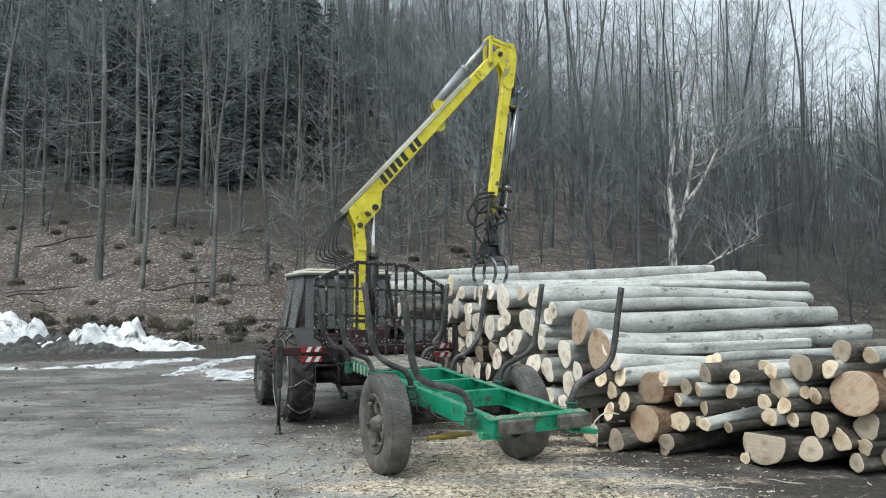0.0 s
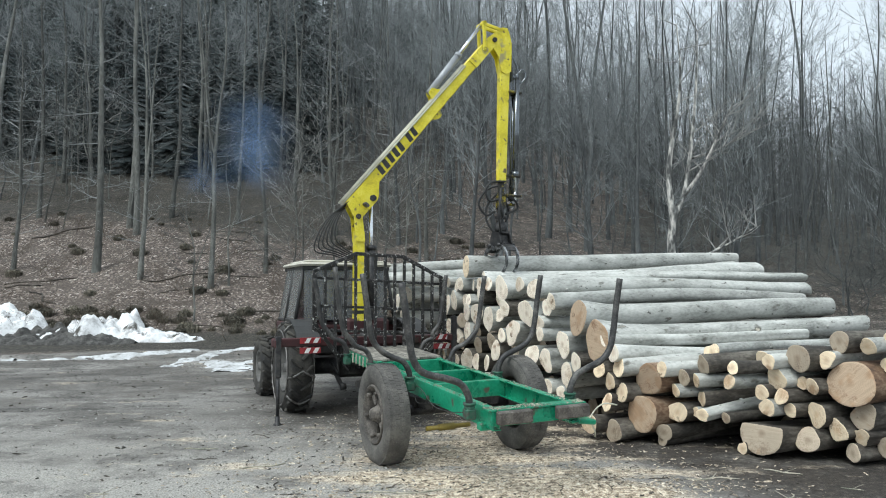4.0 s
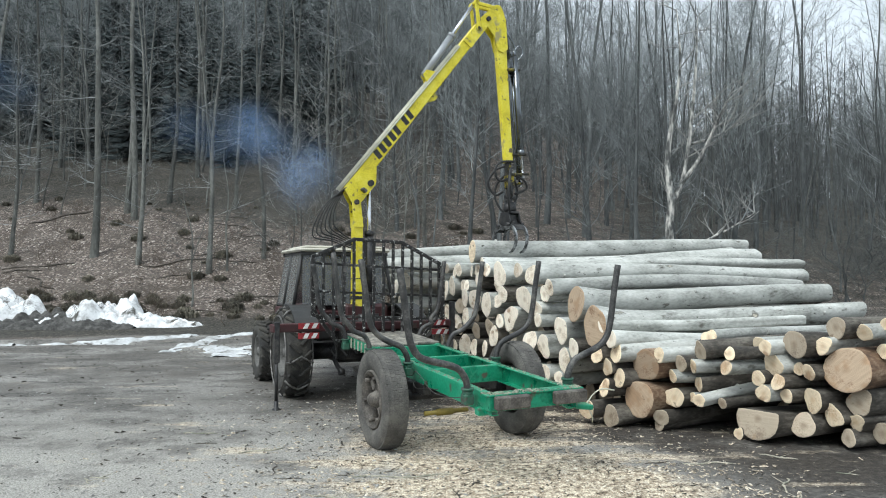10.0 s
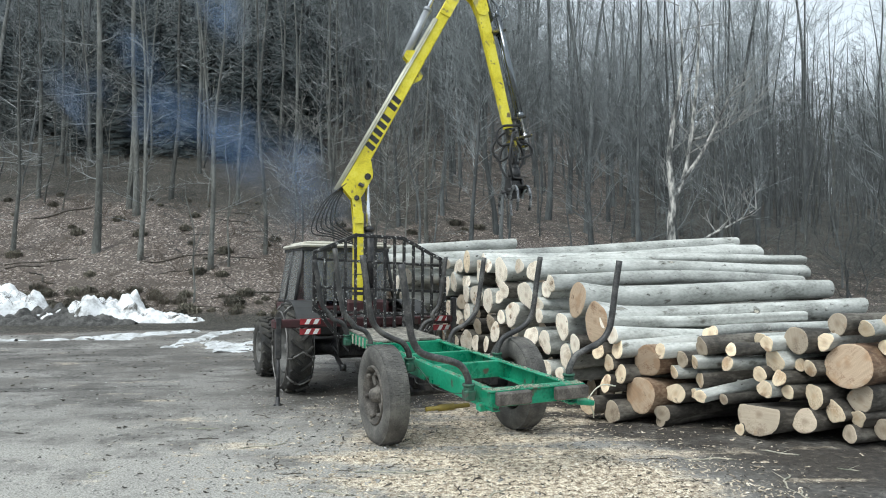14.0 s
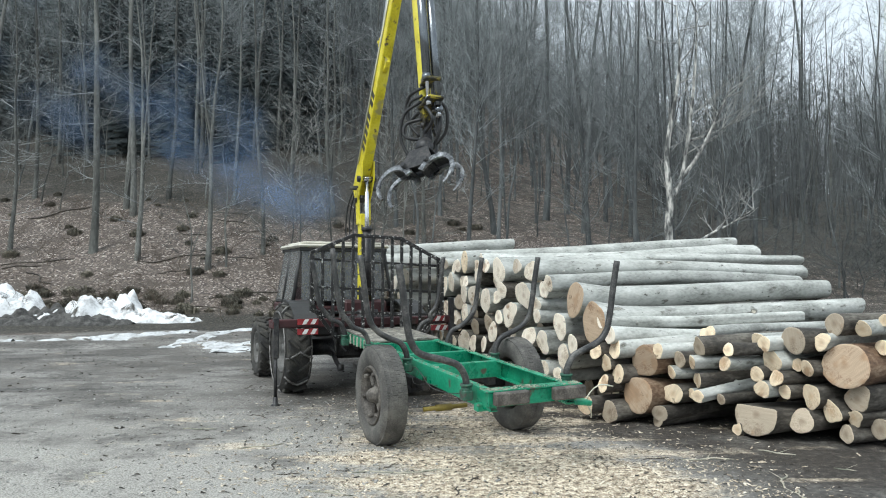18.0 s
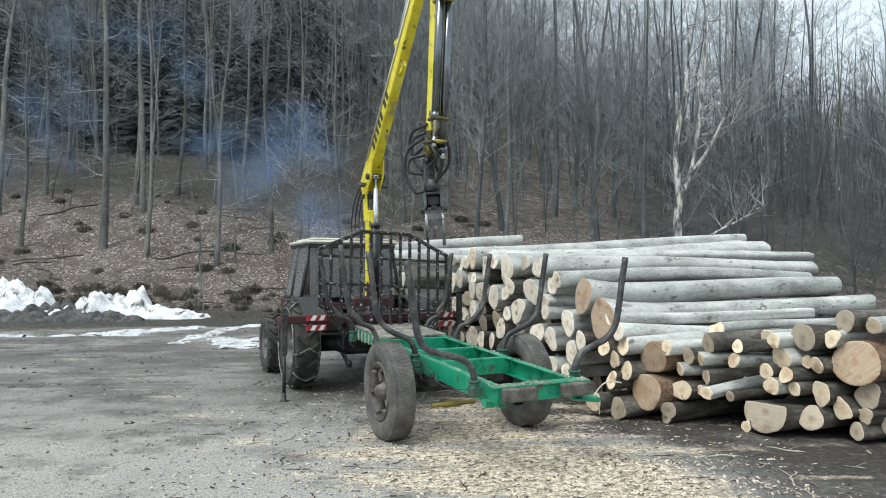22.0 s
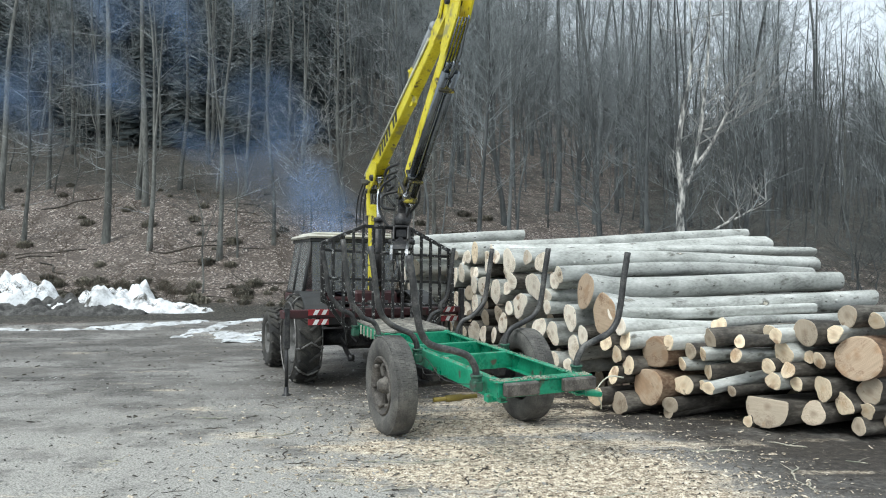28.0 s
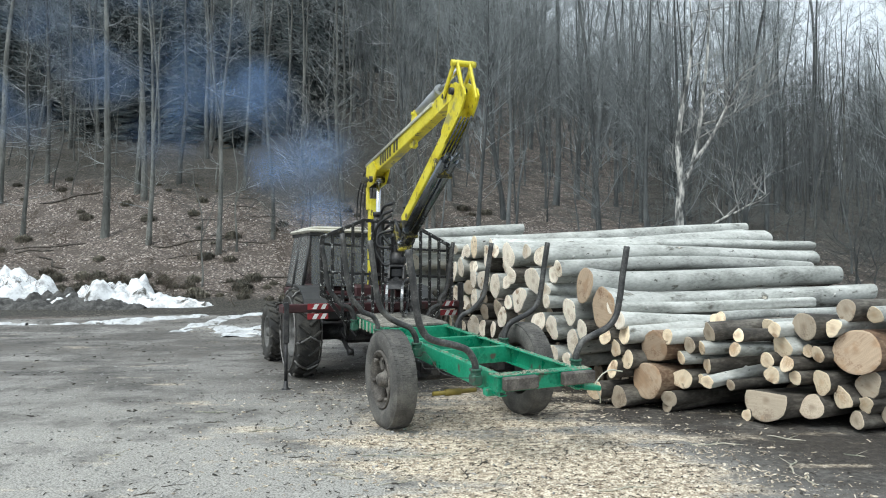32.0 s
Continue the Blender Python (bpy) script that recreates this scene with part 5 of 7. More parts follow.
    for s in (-1, 1):
        plate(bm, [(-0.08, -0.06), (-0.26, 0.16), (-0.26, 0.25), (-0.17, 0.30), (0.0, 0.345), (0.50, 0.345), (0.56, 0.25), (0.52, 0.15), (0.28, 0.10), (0.08, -0.05), (0.0, -0.085)], 0.02, s * 0.075)
    stick = part("outer_boom", bm, YELLOW, crane, "yellow outer boom with scraped paint")
    P["stick"] = stick
    bm = bmesh.new()
    for y in (-0.06, 0.06):
        end = 2.30 if y < 0 else 2.72
        rod(bm, (0.62, y, CYL), (end, y, CYL), 0.052, 12)
        rod(bm, (end - 0.05, y, CYL), (end + 0.03, y, CYL), 0.058, 12)
        rod(bm, (0.50, y, CYL), (0.63, y, CYL), 0.03, 8)
    tube(bm, smooth_path([(0.66, 0, CYL + 0.04), (0.42, 0.02, CYL + 0.06), (0.2, 0.04, 0.44), (-0.05, 0.05, 0.36)], 5), 0.016, 6)
    tube(bm, smooth_path([(0.70, -0.03, CYL + 0.05), (0.55, -0.06, CYL + 0.17), (0.42, -0.05, CYL + 0.10), (0.6, -0.02, CYL - 0.02)], 5), 0.014, 6)
    for q in range(4):
        rod(bm, (-0.02, -0.06 + 0.04 * q, 0.362), (0.66, -0.06 + 0.04 * q, 0.385), 0.011, 6)
    part("extension_cylinder", bm, BLACK_CYL, stick, "pair of black extension cylinders")
    for x in (0.85, 2.33):
        part("cylinder_bracket", box(bmesh.new(), 0.045, 0.20, 0.26, pose(x, 0, 0.44), 0.012), NOSE, stick)
    # telescopic extension
    bm = bmesh.new()
    beam(bm, -1.3, -0.02, 0.0, 0.0, 0.105, 0.10, 0.085, 0.08)
    for q in (-1, 1):
        plate(bm, [(-0.22, -0.065), (0.0, -0.065), (0.05, 0.0), (0.0, 0.065), (-0.22, 0.065)], 0.022, q * 0.052)
    ext = part("extension", bm, NOSE, crane, "greasy yellow telescopic extension")
    P["ext"] = ext
    bm = bmesh.new()
    box(bm, 0.045, 0.21, 0.40, pose(-0.23, 0, 0.16), 0.014)
    box(bm, 0.04, 0.12, 0.10, pose(-0.08, 0.03, 0.22), 0.012)
    part("rod_bracket", bm, NOSE, ext)
    for y in (-0.06, 0.06):
        bm = bmesh.new()
        rod(bm, (-1.3, y, CYL - OFFSET), (-0.24 if y < 0 else -0.08, y, CYL - OFFSET), 0.025, 10)
        rod(bm, (-0.27 if y < 0 else -0.12, y, CYL - OFFSET), (-0.16 if y < 0 else -0.02, y, CYL - OFFSET), 0.034, 10)
        part("extension_rod", bm, CHROME, ext, "chrome extension rod")
    # links and cylinders
    for name, key, length in (("link_arm", "link_a", 0.45), ("link_arm", "link_b", 0.44)):
        bm = bmesh.new()
        for s in (-1, 1):
            box(bm, length + 0.07, 0.03, 0.07, pose(length / 2, s * (0.105 if key == "link_a" else 0.07), 0), 0.02)
        rod(bm, (length, -0.14, 0), (length, 0.14, 0), 0.035, 10)
        P[key] = part(name, bm, YELLOW, crane, "yellow link arm")
    bm = bmesh.new()
    rod(bm, (-0.05, 0, 0), (1.0, 0, 0), 0.07, 16)
    rod(bm, (0.96, 0, 0), (1.03, 0, 0), 0.08, 16)
    P["lift_barrel"] = part("lift_cylinder", bm, DARK_STEEL, crane, "black lifting cylinder")
    bm = bmesh.new()
    rod(bm, (0.0, 0, 0), (1.15, 0, 0), 0.035, 14)
    rod(bm, (0, -0.07, 0), (0, 0.07, 0), 0.05, 12)
    P["lift_rod"] = part("lift_rod", bm, CHROME, crane, "chrome lifting rod")
    bm = bmesh.new()
    rod(bm, (-0.04, 0, 0), (0.86, 0, 0), 0.058, 16)
    rod(bm, (0.82, 0, 0), (0.88, 0, 0), 0.065, 16)
    P["fold_barrel"] = part("folding_cylinder", bm, GREY_CYL, crane, "grey folding cylinder")
    bm = bmesh.new()
    rod(bm, (0.0, 0, 0), (0.95, 0, 0), 0.03, 14)
    P["fold_rod"] = part("folding_rod", bm, CHROME, crane, "chrome folding rod")
    # hanging link, rotator, grapple
    bm = bmesh.new()
    rod(bm, (0, -0.09, 0), (0, 0.09, 0), 0.034, 10)
    box(bm, 0.10, 0.10, 0.16, pose(0, 0, -0.09), 0.02)
    rod(bm, (-0.09, 0, -0.16), (0.09, 0, -0.16), 0.032, 10)
    box(bm, 0.07, 0.11, 0.20, pose(0, 0, -0.25), 0.015)
    link = part("hanging_link", bm, DARK_STEEL, crane, "dark steel hanging link")
    P["link"] = link
    loops = [((0.05, 0.07, 0.42), (-0.16, 0.20, 0.34), (-0.30, 0.24, 0.10), (-0.18, 0.20, -0.10), (-0.06, 0.1, -0.04)),
             ((0.06, -0.07, 0.46), (-0.24, -0.14, 0.42), (-0.36, -0.15, 0.28), (-0.28, -0.14, 0.10), (-0.04, -0.1, 0.16)),
             ((-0.02, -0.08, 0.30), (-0.14, -0.26, 0.14), (-0.18, -0.28, -0.16), (-0.10, -0.18, -0.40), (-0.04, -0.08, -0.40)),
             ((0.0, 0.08, 0.28), (-0.14, 0.22, 0.08), (-0.18, 0.20, -0.16), (-0.10, 0.14, -0.36), (-0.02, 0.08, -0.42)),
             ((0.05, 0.05, 0.22), (0.16, 0.10, 0.12), (0.20, 0.08, -0.08), (0.08, 0.04, -0.3)),
             ((0.07, -0.06, 0.22), (0.24, -0.08, 0.14), (0.30, -0.05, 0.0), (0.07, -0.05, -0.10)),
             ((0.02, 0.10, 0.34), (0.12, 0.20, 0.2), (0.08, 0.22, -0.05), (0.0, 0.12, -0.22)),
             ((-0.03, -0.06, 0.08), (-0.12, -0.24, 0.02), (-0.10, -0.26, -0.14), (-0.03, -0.09, -0.18)),
             ((0.03, -0.08, 0.36), (-0.10, -0.20, 0.28), (-0.12, -0.20, 0.05), (-0.02, -0.10, -0.14))]
    for pts in loops:
        bm = bmesh.new()
        tube(bm, smooth_path(pts, 6), 0.021, 6)
        part("hose", bm, HOSE, link, "looping black hydraulic hose")
    bm = bmesh.new()
    lathe(bm, [(0.001, 0.0), (0.09, 0.0), (0.11, 0.03), (0.11, 0.12), (0.085, 0.14), (0.085, 0.17), (0.001, 0.17)], 20, Matrix.Translation((0, 0, -0.17)) @ Matrix.Rotation(-math.pi / 2, 4, "Y"))
    box(bm, 0.30, 0.18, 0.04, pose(0, 0, -0.19), 0.012)
    for s in (-1, 1):
        plate(bm, [(-0.13, -0.18), (0.13, -0.18), (0.21, -0.36), (0.17, -0.44), (-0.17, -0.44), (-0.21, -0.36)], 0.022, s * 0.10)
        rod(bm, (s * 0.16, -0.17, -0.40), (s * 0.16, 0.17, -0.40), 0.034, 10)
    box(bm, 0.22, 0.20, 0.16, pose(0, 0, -0.28), 0.03)
    rod(bm, (-0.2, 0, -0.38), (0.2, 0, -0.38), 0.045, 12)
    head = part("grapple_head", bm, DARK_STEEL, crane, "dark worn grapple head")
    P["head"] = head
    for s in (-1, 1):
        outer, inner = [], []
        for k in range(13):
            a = radians(118 - 17.0 * k)
            wdt = 0.050 * (1 - 0.66 * (k / 12) ** 1.4)
            cx, cz, R = 0.035, -0.20, 0.235
            px, pz = cx + R * math.cos(a) * 1.08, cz + R * math.sin(a)
            nx, nz = math.cos(a), math.sin(a)
            outer.append((s * (px + nx * wdt * 0.5), pz + nz * wdt * 0.5))
            inner.append((s * (px - nx * wdt), pz - nz * wdt))
        for j, y in enumerate((-0.105, 0.105)):
            bm = bmesh.new()
            plate(bm, outer + inner[::-1], 0.034, y)
            P["tine%d%d" % (s, j)] = part("claw_tine", bm, CLAW, head, "slim curved shiny steel claw tine")
        bm = bmesh.new()
        for k in range(0, 5):
            p, q = outer[k], outer[k + 1]
            ang = math.atan2(q[1] - p[1], q[0] - p[0])
            if k == 0:
                strip = [(p, ang)]
            strip.append((q, ang))
        rings = [[bm.verts.new((p[0] - math.sin(g) * d, y, p[1] + math.cos(g) * d)) for y, d in ((-0.09, -0.008), (0.09, -0.008), (0.09, 0.008), (-0.09, 0.008))] for p, g in strip]
        fs = [bm.faces.new(rings[0]), bm.faces.new(rings[-1][::-1])]
        for r1, r2 in zip(rings, rings[1:]):
            fs += [bm.faces.new((r1[k], r1[(k + 1) % 4], r2[(k + 1) % 4], r2[k])) for k in range(4)]
        bmesh.ops.recalc_face_normals(bm, faces=fs)
        P["claw%d" % s] = part("claw_root", bm, DARK_STEEL, head, "dark curved root plate of the claw")
    return P


CRANE = build_crane()


# ---- forest ----
def limb(bm, p, d, r, length, rnd, level, tips, droop=0.0, mat=0, sides=5, bendy=0.18):
    """A limb that bends, with twigs off it."""
    n = max(3, int(length / 0.6)) if level == 0 else (2 if length > 1.2 else 1)
    pts, rad = [p.copy()], [r]
    d = d.normalized()
    for i in range(n):
        d = (d + Vector((rnd.uniform(-1, 1), rnd.uniform(-1, 1), rnd.uniform(-0.75, 0.95) + 0.08 - droop)) * bendy).normalized()
        p = p + d * (length / n)
        pts.append(p.copy())
        rad.append(max(0.0045, r * (1 - 0.80 * (i + 1) / n)))
    tube(bm, pts, rad, sides if level == 0 else 3, False, mat)
    if level < tips:
        count = int(length * (2.5 if level == 0 else 2.4)) + 1
        for _ in range(count):
            k = rnd.uniform(0.2, 1.0)
            i = min(n - 1, int(k * n))
            q = pts[i].lerp(pts[i + 1], k * n - i)
            side = Vector((rnd.uniform(-1, 1), rnd.uniform(-1, 1), rnd.uniform(-0.45, 0.75)))
            w = ((pts[i + 1] - pts[i]).normalized() * 0.9 + side * 0.8).normalized()
            limb(bm, q, w, max(0.0065, rad[i] * 0.5), length * rnd.uniform(0.22, 0.45), rnd, level + 1, tips, droop, mat, 3, bendy * 1.3)


def tree_model(seed, tall, r, bare, limbs, reach, tips=2, lean=0.02, fork=False, trunk_mat=TRUNK, twig_mat=HAZY_TWIG, low=0.0, rise=0.0):
    """Trunk and crown meshes of a leafless tree. bare: the share of the trunk without strong limbs."""
    rnd = random.Random(seed)
    t = bmesh.new()
    c = bmesh.new()
    n = 14
    pts, rad = [], []
    ph = rnd.uniform(0, 6)
    for i in range(n + 1):
        k = i / n
        pts.append(Vector((lean * tall * k + 0.24 * math.sin(ph + 5 * k) + 0.10 * math.sin(3 * ph + 13 * k), lean * tall * k * math.sin(seed) + 0.24 * math.sin(ph * 2 + 4 * k), tall * k - (0.4 if i == 0 else 0))))
        rad.append(r * (1.28 if i == 0 else 1.0) * (1 - 0.93 * k ** 0.9) + 0.006)
    tube(t, pts, rad, 9, False)
    if fork:
        i = int(n * rnd.uniform(0.3, 0.45))
        limb(t, pts[i], Vector((rnd.uniform(-0.5, 0.5), rnd.uniform(-0.4, 0.4), 1.6)), rad[i] * 0.75, tall * 0.55, rnd, 0, 0, 0, 0, 7, 0.05)
    for j in range(limbs):
        k = bare + (1 - bare) * (j + rnd.random()) / limbs
        if low and rnd.random() < low:
            k = rnd.uniform(0.10, bare)
        i = min(n - 1, int(k * n))
        p = pts[i].lerp(pts[i + 1], k * n - i)
        a = rnd.uniform(0, 6.283)
        up = rnd.uniform(0.15, 0.95) + rise if k > bare else rnd.uniform(-0.15, 0.45) + rise
        L = reach * (1.15 - k) * rnd.uniform(0.6, 1.25) + 0.5
        if k < bare:
            L *= 0.6
        limb(c, p, Vector((math.cos(a), math.sin(a), up)), rad[i] * rnd.uniform(0.10, 0.24), L, rnd, 0, tips)
    tr = mesh_of("trunk", t, trunk_mat, True)
    cr = mesh_of("crown", c, twig_mat, False)
    return tr, cr


def plant(model, x, y, spin, size=1.0, label="", name="beech_tree", category="tree", group="forest trees", names=("trunk", "crown")):
    ob = thing(name, label, category, group, Matrix.Translation((x, y, height(x, y))) @ Matrix.Rotation(spin, 4, "Z"))
    for nm, me in zip(names, model):
        o = new(nm, me)
        o.parent = ob
        o.matrix_basis = Matrix.Diagonal((size, size, size, 1))
    return ob


def spruce_model(seed, tall=17.0):
    rnd = random.Random(seed)
    t, c = bmesh.new(), bmesh.new()
    tube(t, [(0, 0, -0.4), (0, 0, tall * 0.5), (0, 0, tall)], [0.2, 0.12, 0.02], 7, False)
    z = tall * 0.04
    while z < tall * 0.98:
        k = 1 - z / tall
        R = 0.35 + 3.0 * k ** 0.85
        for _ in range(int(9 + 5 * k)):
            a = rnd.uniform(0, 6.283)
            L = R * rnd.uniform(0.55, 1.15)
            d = Vector((math.cos(a), math.sin(a), 0))
            s = Vector((-math.sin(a), math.cos(a), 0))
            m = 2
            left, mid, right = [], [], []
            for i in range(m + 1):
                q = i / m
                p = d * L * q + Vector((0, 0, z - 0.62 * L * q + 0.22 * L * q * q))
                w = 0.24 * L * (0.30 + q) * (1.02 - q) * rnd.uniform(0.7, 1.2)
                drop = Vector((0, 0, -0.9 * w - rnd.uniform(0, 0.25)))
                left.append(c.verts.new(p + s * w + drop))
                mid.append(c.verts.new(p))
                right.append(c.verts.new(p - s * w + drop))
            for i in range(m):
                c.faces.new((left[i], left[i + 1], mid[i + 1], mid[i]))
                c.faces.new((mid[i], mid[i + 1], right[i + 1], right[i]))
        z += rnd.uniform(0.42, 0.62)
    return mesh_of("trunk", t, DARK_TRUNK, True), mesh_of("crown", c, NEEDLES, False)


def tuft_model(seed):
    """A low clump of drooping dark blades and twigs, about 0.6 m across."""
    rnd = random.Random(seed)
    bm = bmesh.new()
    for _ in range(170):
        a, out = rnd.uniform(0, 6.283), 0.3 * rnd.random() ** 0.7
        p = Vector((math.cos(a) * out, math.sin(a) * out, -0.05))
        d = Vector((math.cos(a) * rnd.uniform(0.1, 1.0), math.sin(a) * rnd.uniform(0.1, 1.0), 0))
        h = rnd.uniform(0.08, 0.26) * (1.25 - 2.2 * out)
        s = Vector((-d.y, d.x, 0)).normalized() * rnd.uniform(0.012, 0.03)
        q = p + d * h * 0.5 + Vector((0, 0, h + 0.05))
        e = p + d * h * 1.3 + Vector((0, 0, 0.7 * h + 0.05))
        v = [bm.verts.new(x) for x in (p - s, p + s, q + s * 0.8, q - s * 0.8, e)]
        bm.faces.new(v[:4])
        bm.faces.new((v[3], v[2], v[4]))
    return (mesh_of("foliage", bm, TUFT, False),)


def far_wood():
    """The wood far up the slope, too far off to tell single trees apart."""
    rnd = random.Random(33)
    bm = bmesh.new()
    for i in range(1900):
        y = 58 + 120 * rnd.random() ** 1.1 if i < 800 else rnd.uniform(80, 185)
        x = y * (rnd.uniform(-0.28, 0.95) if i < 800 else rnd.uniform(-0.26, 0.85))
        z = height(x, y)
        h = rnd.uniform(8, 14) if i < 800 else rnd.uniform(11, 18)
        h *= 0.80 + 0.30 * sm(0.28, 0.55, x / y)
        r = rnd.uniform(0.07, 0.16)
        lean = Vector((rnd.uniform(-0.8, 0.8), rnd.uniform(-0.8, 0.8), 0))
        p = Vector((x, y, z - 0.3))
        tube(bm, [p, p + lean * 0.5 + Vector((0, 0, h * 0.55)), p + lean + Vector((0, 0, h))], [r, r * 0.45, 0.012], 4, False)
        for _ in range(28):
            k = rnd.uniform(0.15, 1)
            q = p + lean * k + Vector((0, 0, h * k))
            a = rnd.uniform(0, 6.28)
            d = Vector((math.cos(a), math.sin(a), rnd.uniform(0.2, 1.1))) * rnd.uniform(1.0, 2.8) * (1.2 - 0.6 * k)
            tube(bm, [q, q + d], [0.04, 0.016], 3, False)
            e = Vector((rnd.uniform(-1, 1), rnd.uniform(-1, 1), rnd.uniform(0.2, 1.2)))
            tube(bm, [q + d * 0.5, q + d * 0.5 + e], [0.022, 0.01], 3, False)
    tagged(new("far_wood", mesh_of("far_wood", bm, HAZY_TWIG, False)), "far bare grey wood on the upper slope", "woodland", kind="stuff")


def at_bearing(px, dist):
    """Ground place at a bearing (tangent to the right of north) and distance."""
    return px * dist, dist


def build_forest():
    rnd = random.Random(11)
    tall = [tree_model(100 + i, rnd.uniform(19, 24), rnd.uniform(0.12, 0.18), rnd.uniform(0.42, 0.5), 26, 4.0, 2, rnd.uniform(-0.035, 0.035), i % 3 == 0, low=0.35) for i in range(6)]
    tall_far = [tree_model(130 + i, rnd.uniform(19, 24), rnd.uniform(0.12, 0.18), 0.42, 30, 4.0, 1, rnd.uniform(-0.035, 0.035), i % 3 == 0, low=0.3) for i in range(4)]
    dark = [tree_model(200 + i, rnd.uniform(14, 20), rnd.uniform(0.09, 0.15), rnd.uniform(0.24, 0.36), 38, 5.2, 2, rnd.uniform(-0.05, 0.05), i % 2 == 0, DARK_TRUNK, HAZY_DARK_TWIG, low=0.12, rise=0.5) for i in range(6)]
    far = [tree_model(700 + i, rnd.uniform(15, 20), rnd.uniform(0.1, 0.16), 0.3, 40, 4.2, 1, rnd.uniform(-0.03, 0.03), i % 2 == 0, DARK_TRUNK, HAZY_DARK_TWIG) for i in range(3)]
    thin = [tree_model(300 + i, rnd.uniform(7, 12), rnd.uniform(0.035, 0.06), 0.15, 22, 2.6, 2, rnd.uniform(-0.06, 0.06), i % 2 == 0, TRUNK, PALE_TWIG if i == 1 else THICKET) for i in range(4)]
    thicket = [tree_model(600 + i, rnd.uniform(4.5, 8), 0.04, 0.04, 30, 3.4, 2, rnd.uniform(-0.08, 0.08), True, DARK_TRUNK, THICKET) for i in range(4)]
    poles = [tree_model(650 + i, rnd.uniform(7, 11), rnd.uniform(0.04, 0.07), 0.4, 18, 2.2, 1, rnd.uniform(-0.05, 0.05), i % 2 == 0, DARK_TRUNK, THICKET, rise=0.5) for i in range(4)]
    bush = [tree_model(400 + i, rnd.uniform(1.0, 1.8), 0.018, 0.05, 26, 1.1, 1, 0.05, True, BRUSH, BRUSH) for i in range(4)]
    shrubs = [tree_model(450 + i, rnd.uniform(1.2, 2.0), 0.018, 0.05, 30, 1.2, 1, 0.05, True, DARK_TRUNK, THICKET) for i in range(3)]
    tufts = [tuft_model(800 + i) for i in range(4)]
    spruces = [spruce_model(500 + i, 14 + 3 * i) for i in range(3)]
    # the clear grey trunks that stand out on the slope: bearing, distance, girth
    for b, d, s in ((-0.572, 37, 0.85), (-0.541, 43, 0.9), (-0.494, 30.5, 1.15), (-0.440, 36, 0.9), (-0.418, 30.0, 0.75), (-0.378, 38, 0.8), (-0.345, 42, 0.95), (-0.318, 29.5, 0.8),
                    (-0.286, 37, 0.7), (-0.256, 31, 0.85), (-0.206, 42, 0.8), (-0.155, 36, 0.7), (-0.60, 31, 0.6), (-0.075, 38, 0.9), (-0.02, 34, 0.7)):
        x, y = at_bearing(b, d)
        plant(tall[rnd.randrange(6)], x, y, rnd.uniform(0, 6.28), 0.88 * s, "tall bare beech with smooth grey trunk on leafy slope")
    spots = []

    def scatter(count, models, ymin, ymax, bmin, bmax, smin, smax, gap, label, name="beech_tree", **kw):
        made = 0
        tries = 0
        while made < count and tries < count * 40:
            tries += 1
            y = ymin + (ymax - ymin) * rnd.random() ** 0.8
            x = rnd.uniform(bmin, bmax) * y
            if any((x - a) ** 2 + (y - b) ** 2 < gap * gap for a, b in spots):
                continue
            spots.append((x, y))
            plant(models[rnd.randrange(len(models))], x, y, rnd.uniform(0, 6.28), rnd.uniform(smin, smax), label, name, **kw)
            made += 1

    scatter(12, tall, 33, 50, -0.75, -0.05, 0.6, 0.92, 1.3, "tall bare beech with smooth grey trunk on leafy slope")
    scatter(40, dark, 44, 66, -0.75, -0.08, 0.7, 1.1, 1.3, "slim dark tree with dense twigs on the upper slope")
    scatter(14, tall_far, 48, 80, -0.75, -0.05, 0.7, 1.05, 1.3, "tall bare beech with smooth grey trunk on leafy slope")
    scatter(42, dark, 26, 60, -0.14, 0.46, 0.75, 1.15, 1.2, "bare dark-barked tree with dense twigs behind log pile")
    scatter(12, dark, 44, 66, -0.16, 0.14, 1.0, 1.35, 1.5, "bare dark-barked tree far back in the wood")
    scatter(10, dark, 44, 66, 0.22, 0.46, 0.9, 1.2, 1.5, "bare dark-barked tree far back in the wood")
    scatter(18, dark, 30, 64, 0.46, 0.80, 0.75, 1.1, 1.2, "bare dark-barked tree with dense twigs behind log pile")
    scatter(12, tall_far, 50, 80, 0.0, 0.80, 0.7, 1.0, 1.3, "tall bare beech in the wood behind the log pile")
    scatter(30, thin, 25, 45, -0.75, 0.0, 0.6, 1.1, 0.7, "thin bare sapling on leafy slope", "sapling", category="sapling", group="saplings")
    scatter(110, poles, 29, 58, -0.06, 0.80, 0.7, 1.2, 0.6, "slim dark pole-stage tree behind the log pile", "young_tree")
    scatter(12, thin, 26, 44, 0.0, 0.80, 0.7, 1.1, 0.7, "thin bare sapling behind the log pile", "sapling", category="sapling", group="saplings")
    scatter(5, thicket, 30, 46, 0.02, 0.85, 0.6, 1.0, 0.9, "dense bare thicket shrub behind the log pile", "thicket_shrub", category="shrub", group="thicket shrubs")
    scatter(10, thicket, 38, 52, -0.75, 0.0, 0.6, 1.0, 0.9, "bare thicket shrub among the beech trunks", "thicket_shrub", category="shrub", group="thicket shrubs")
    scatter(62, tufts, 24.6, 27.2, -0.62, -0.14, 0.5, 1.3, 0.3, "dark grass tuft at the foot of the slope", "grass_tuft", category="grass", group="grass tufts", names=("foliage",))
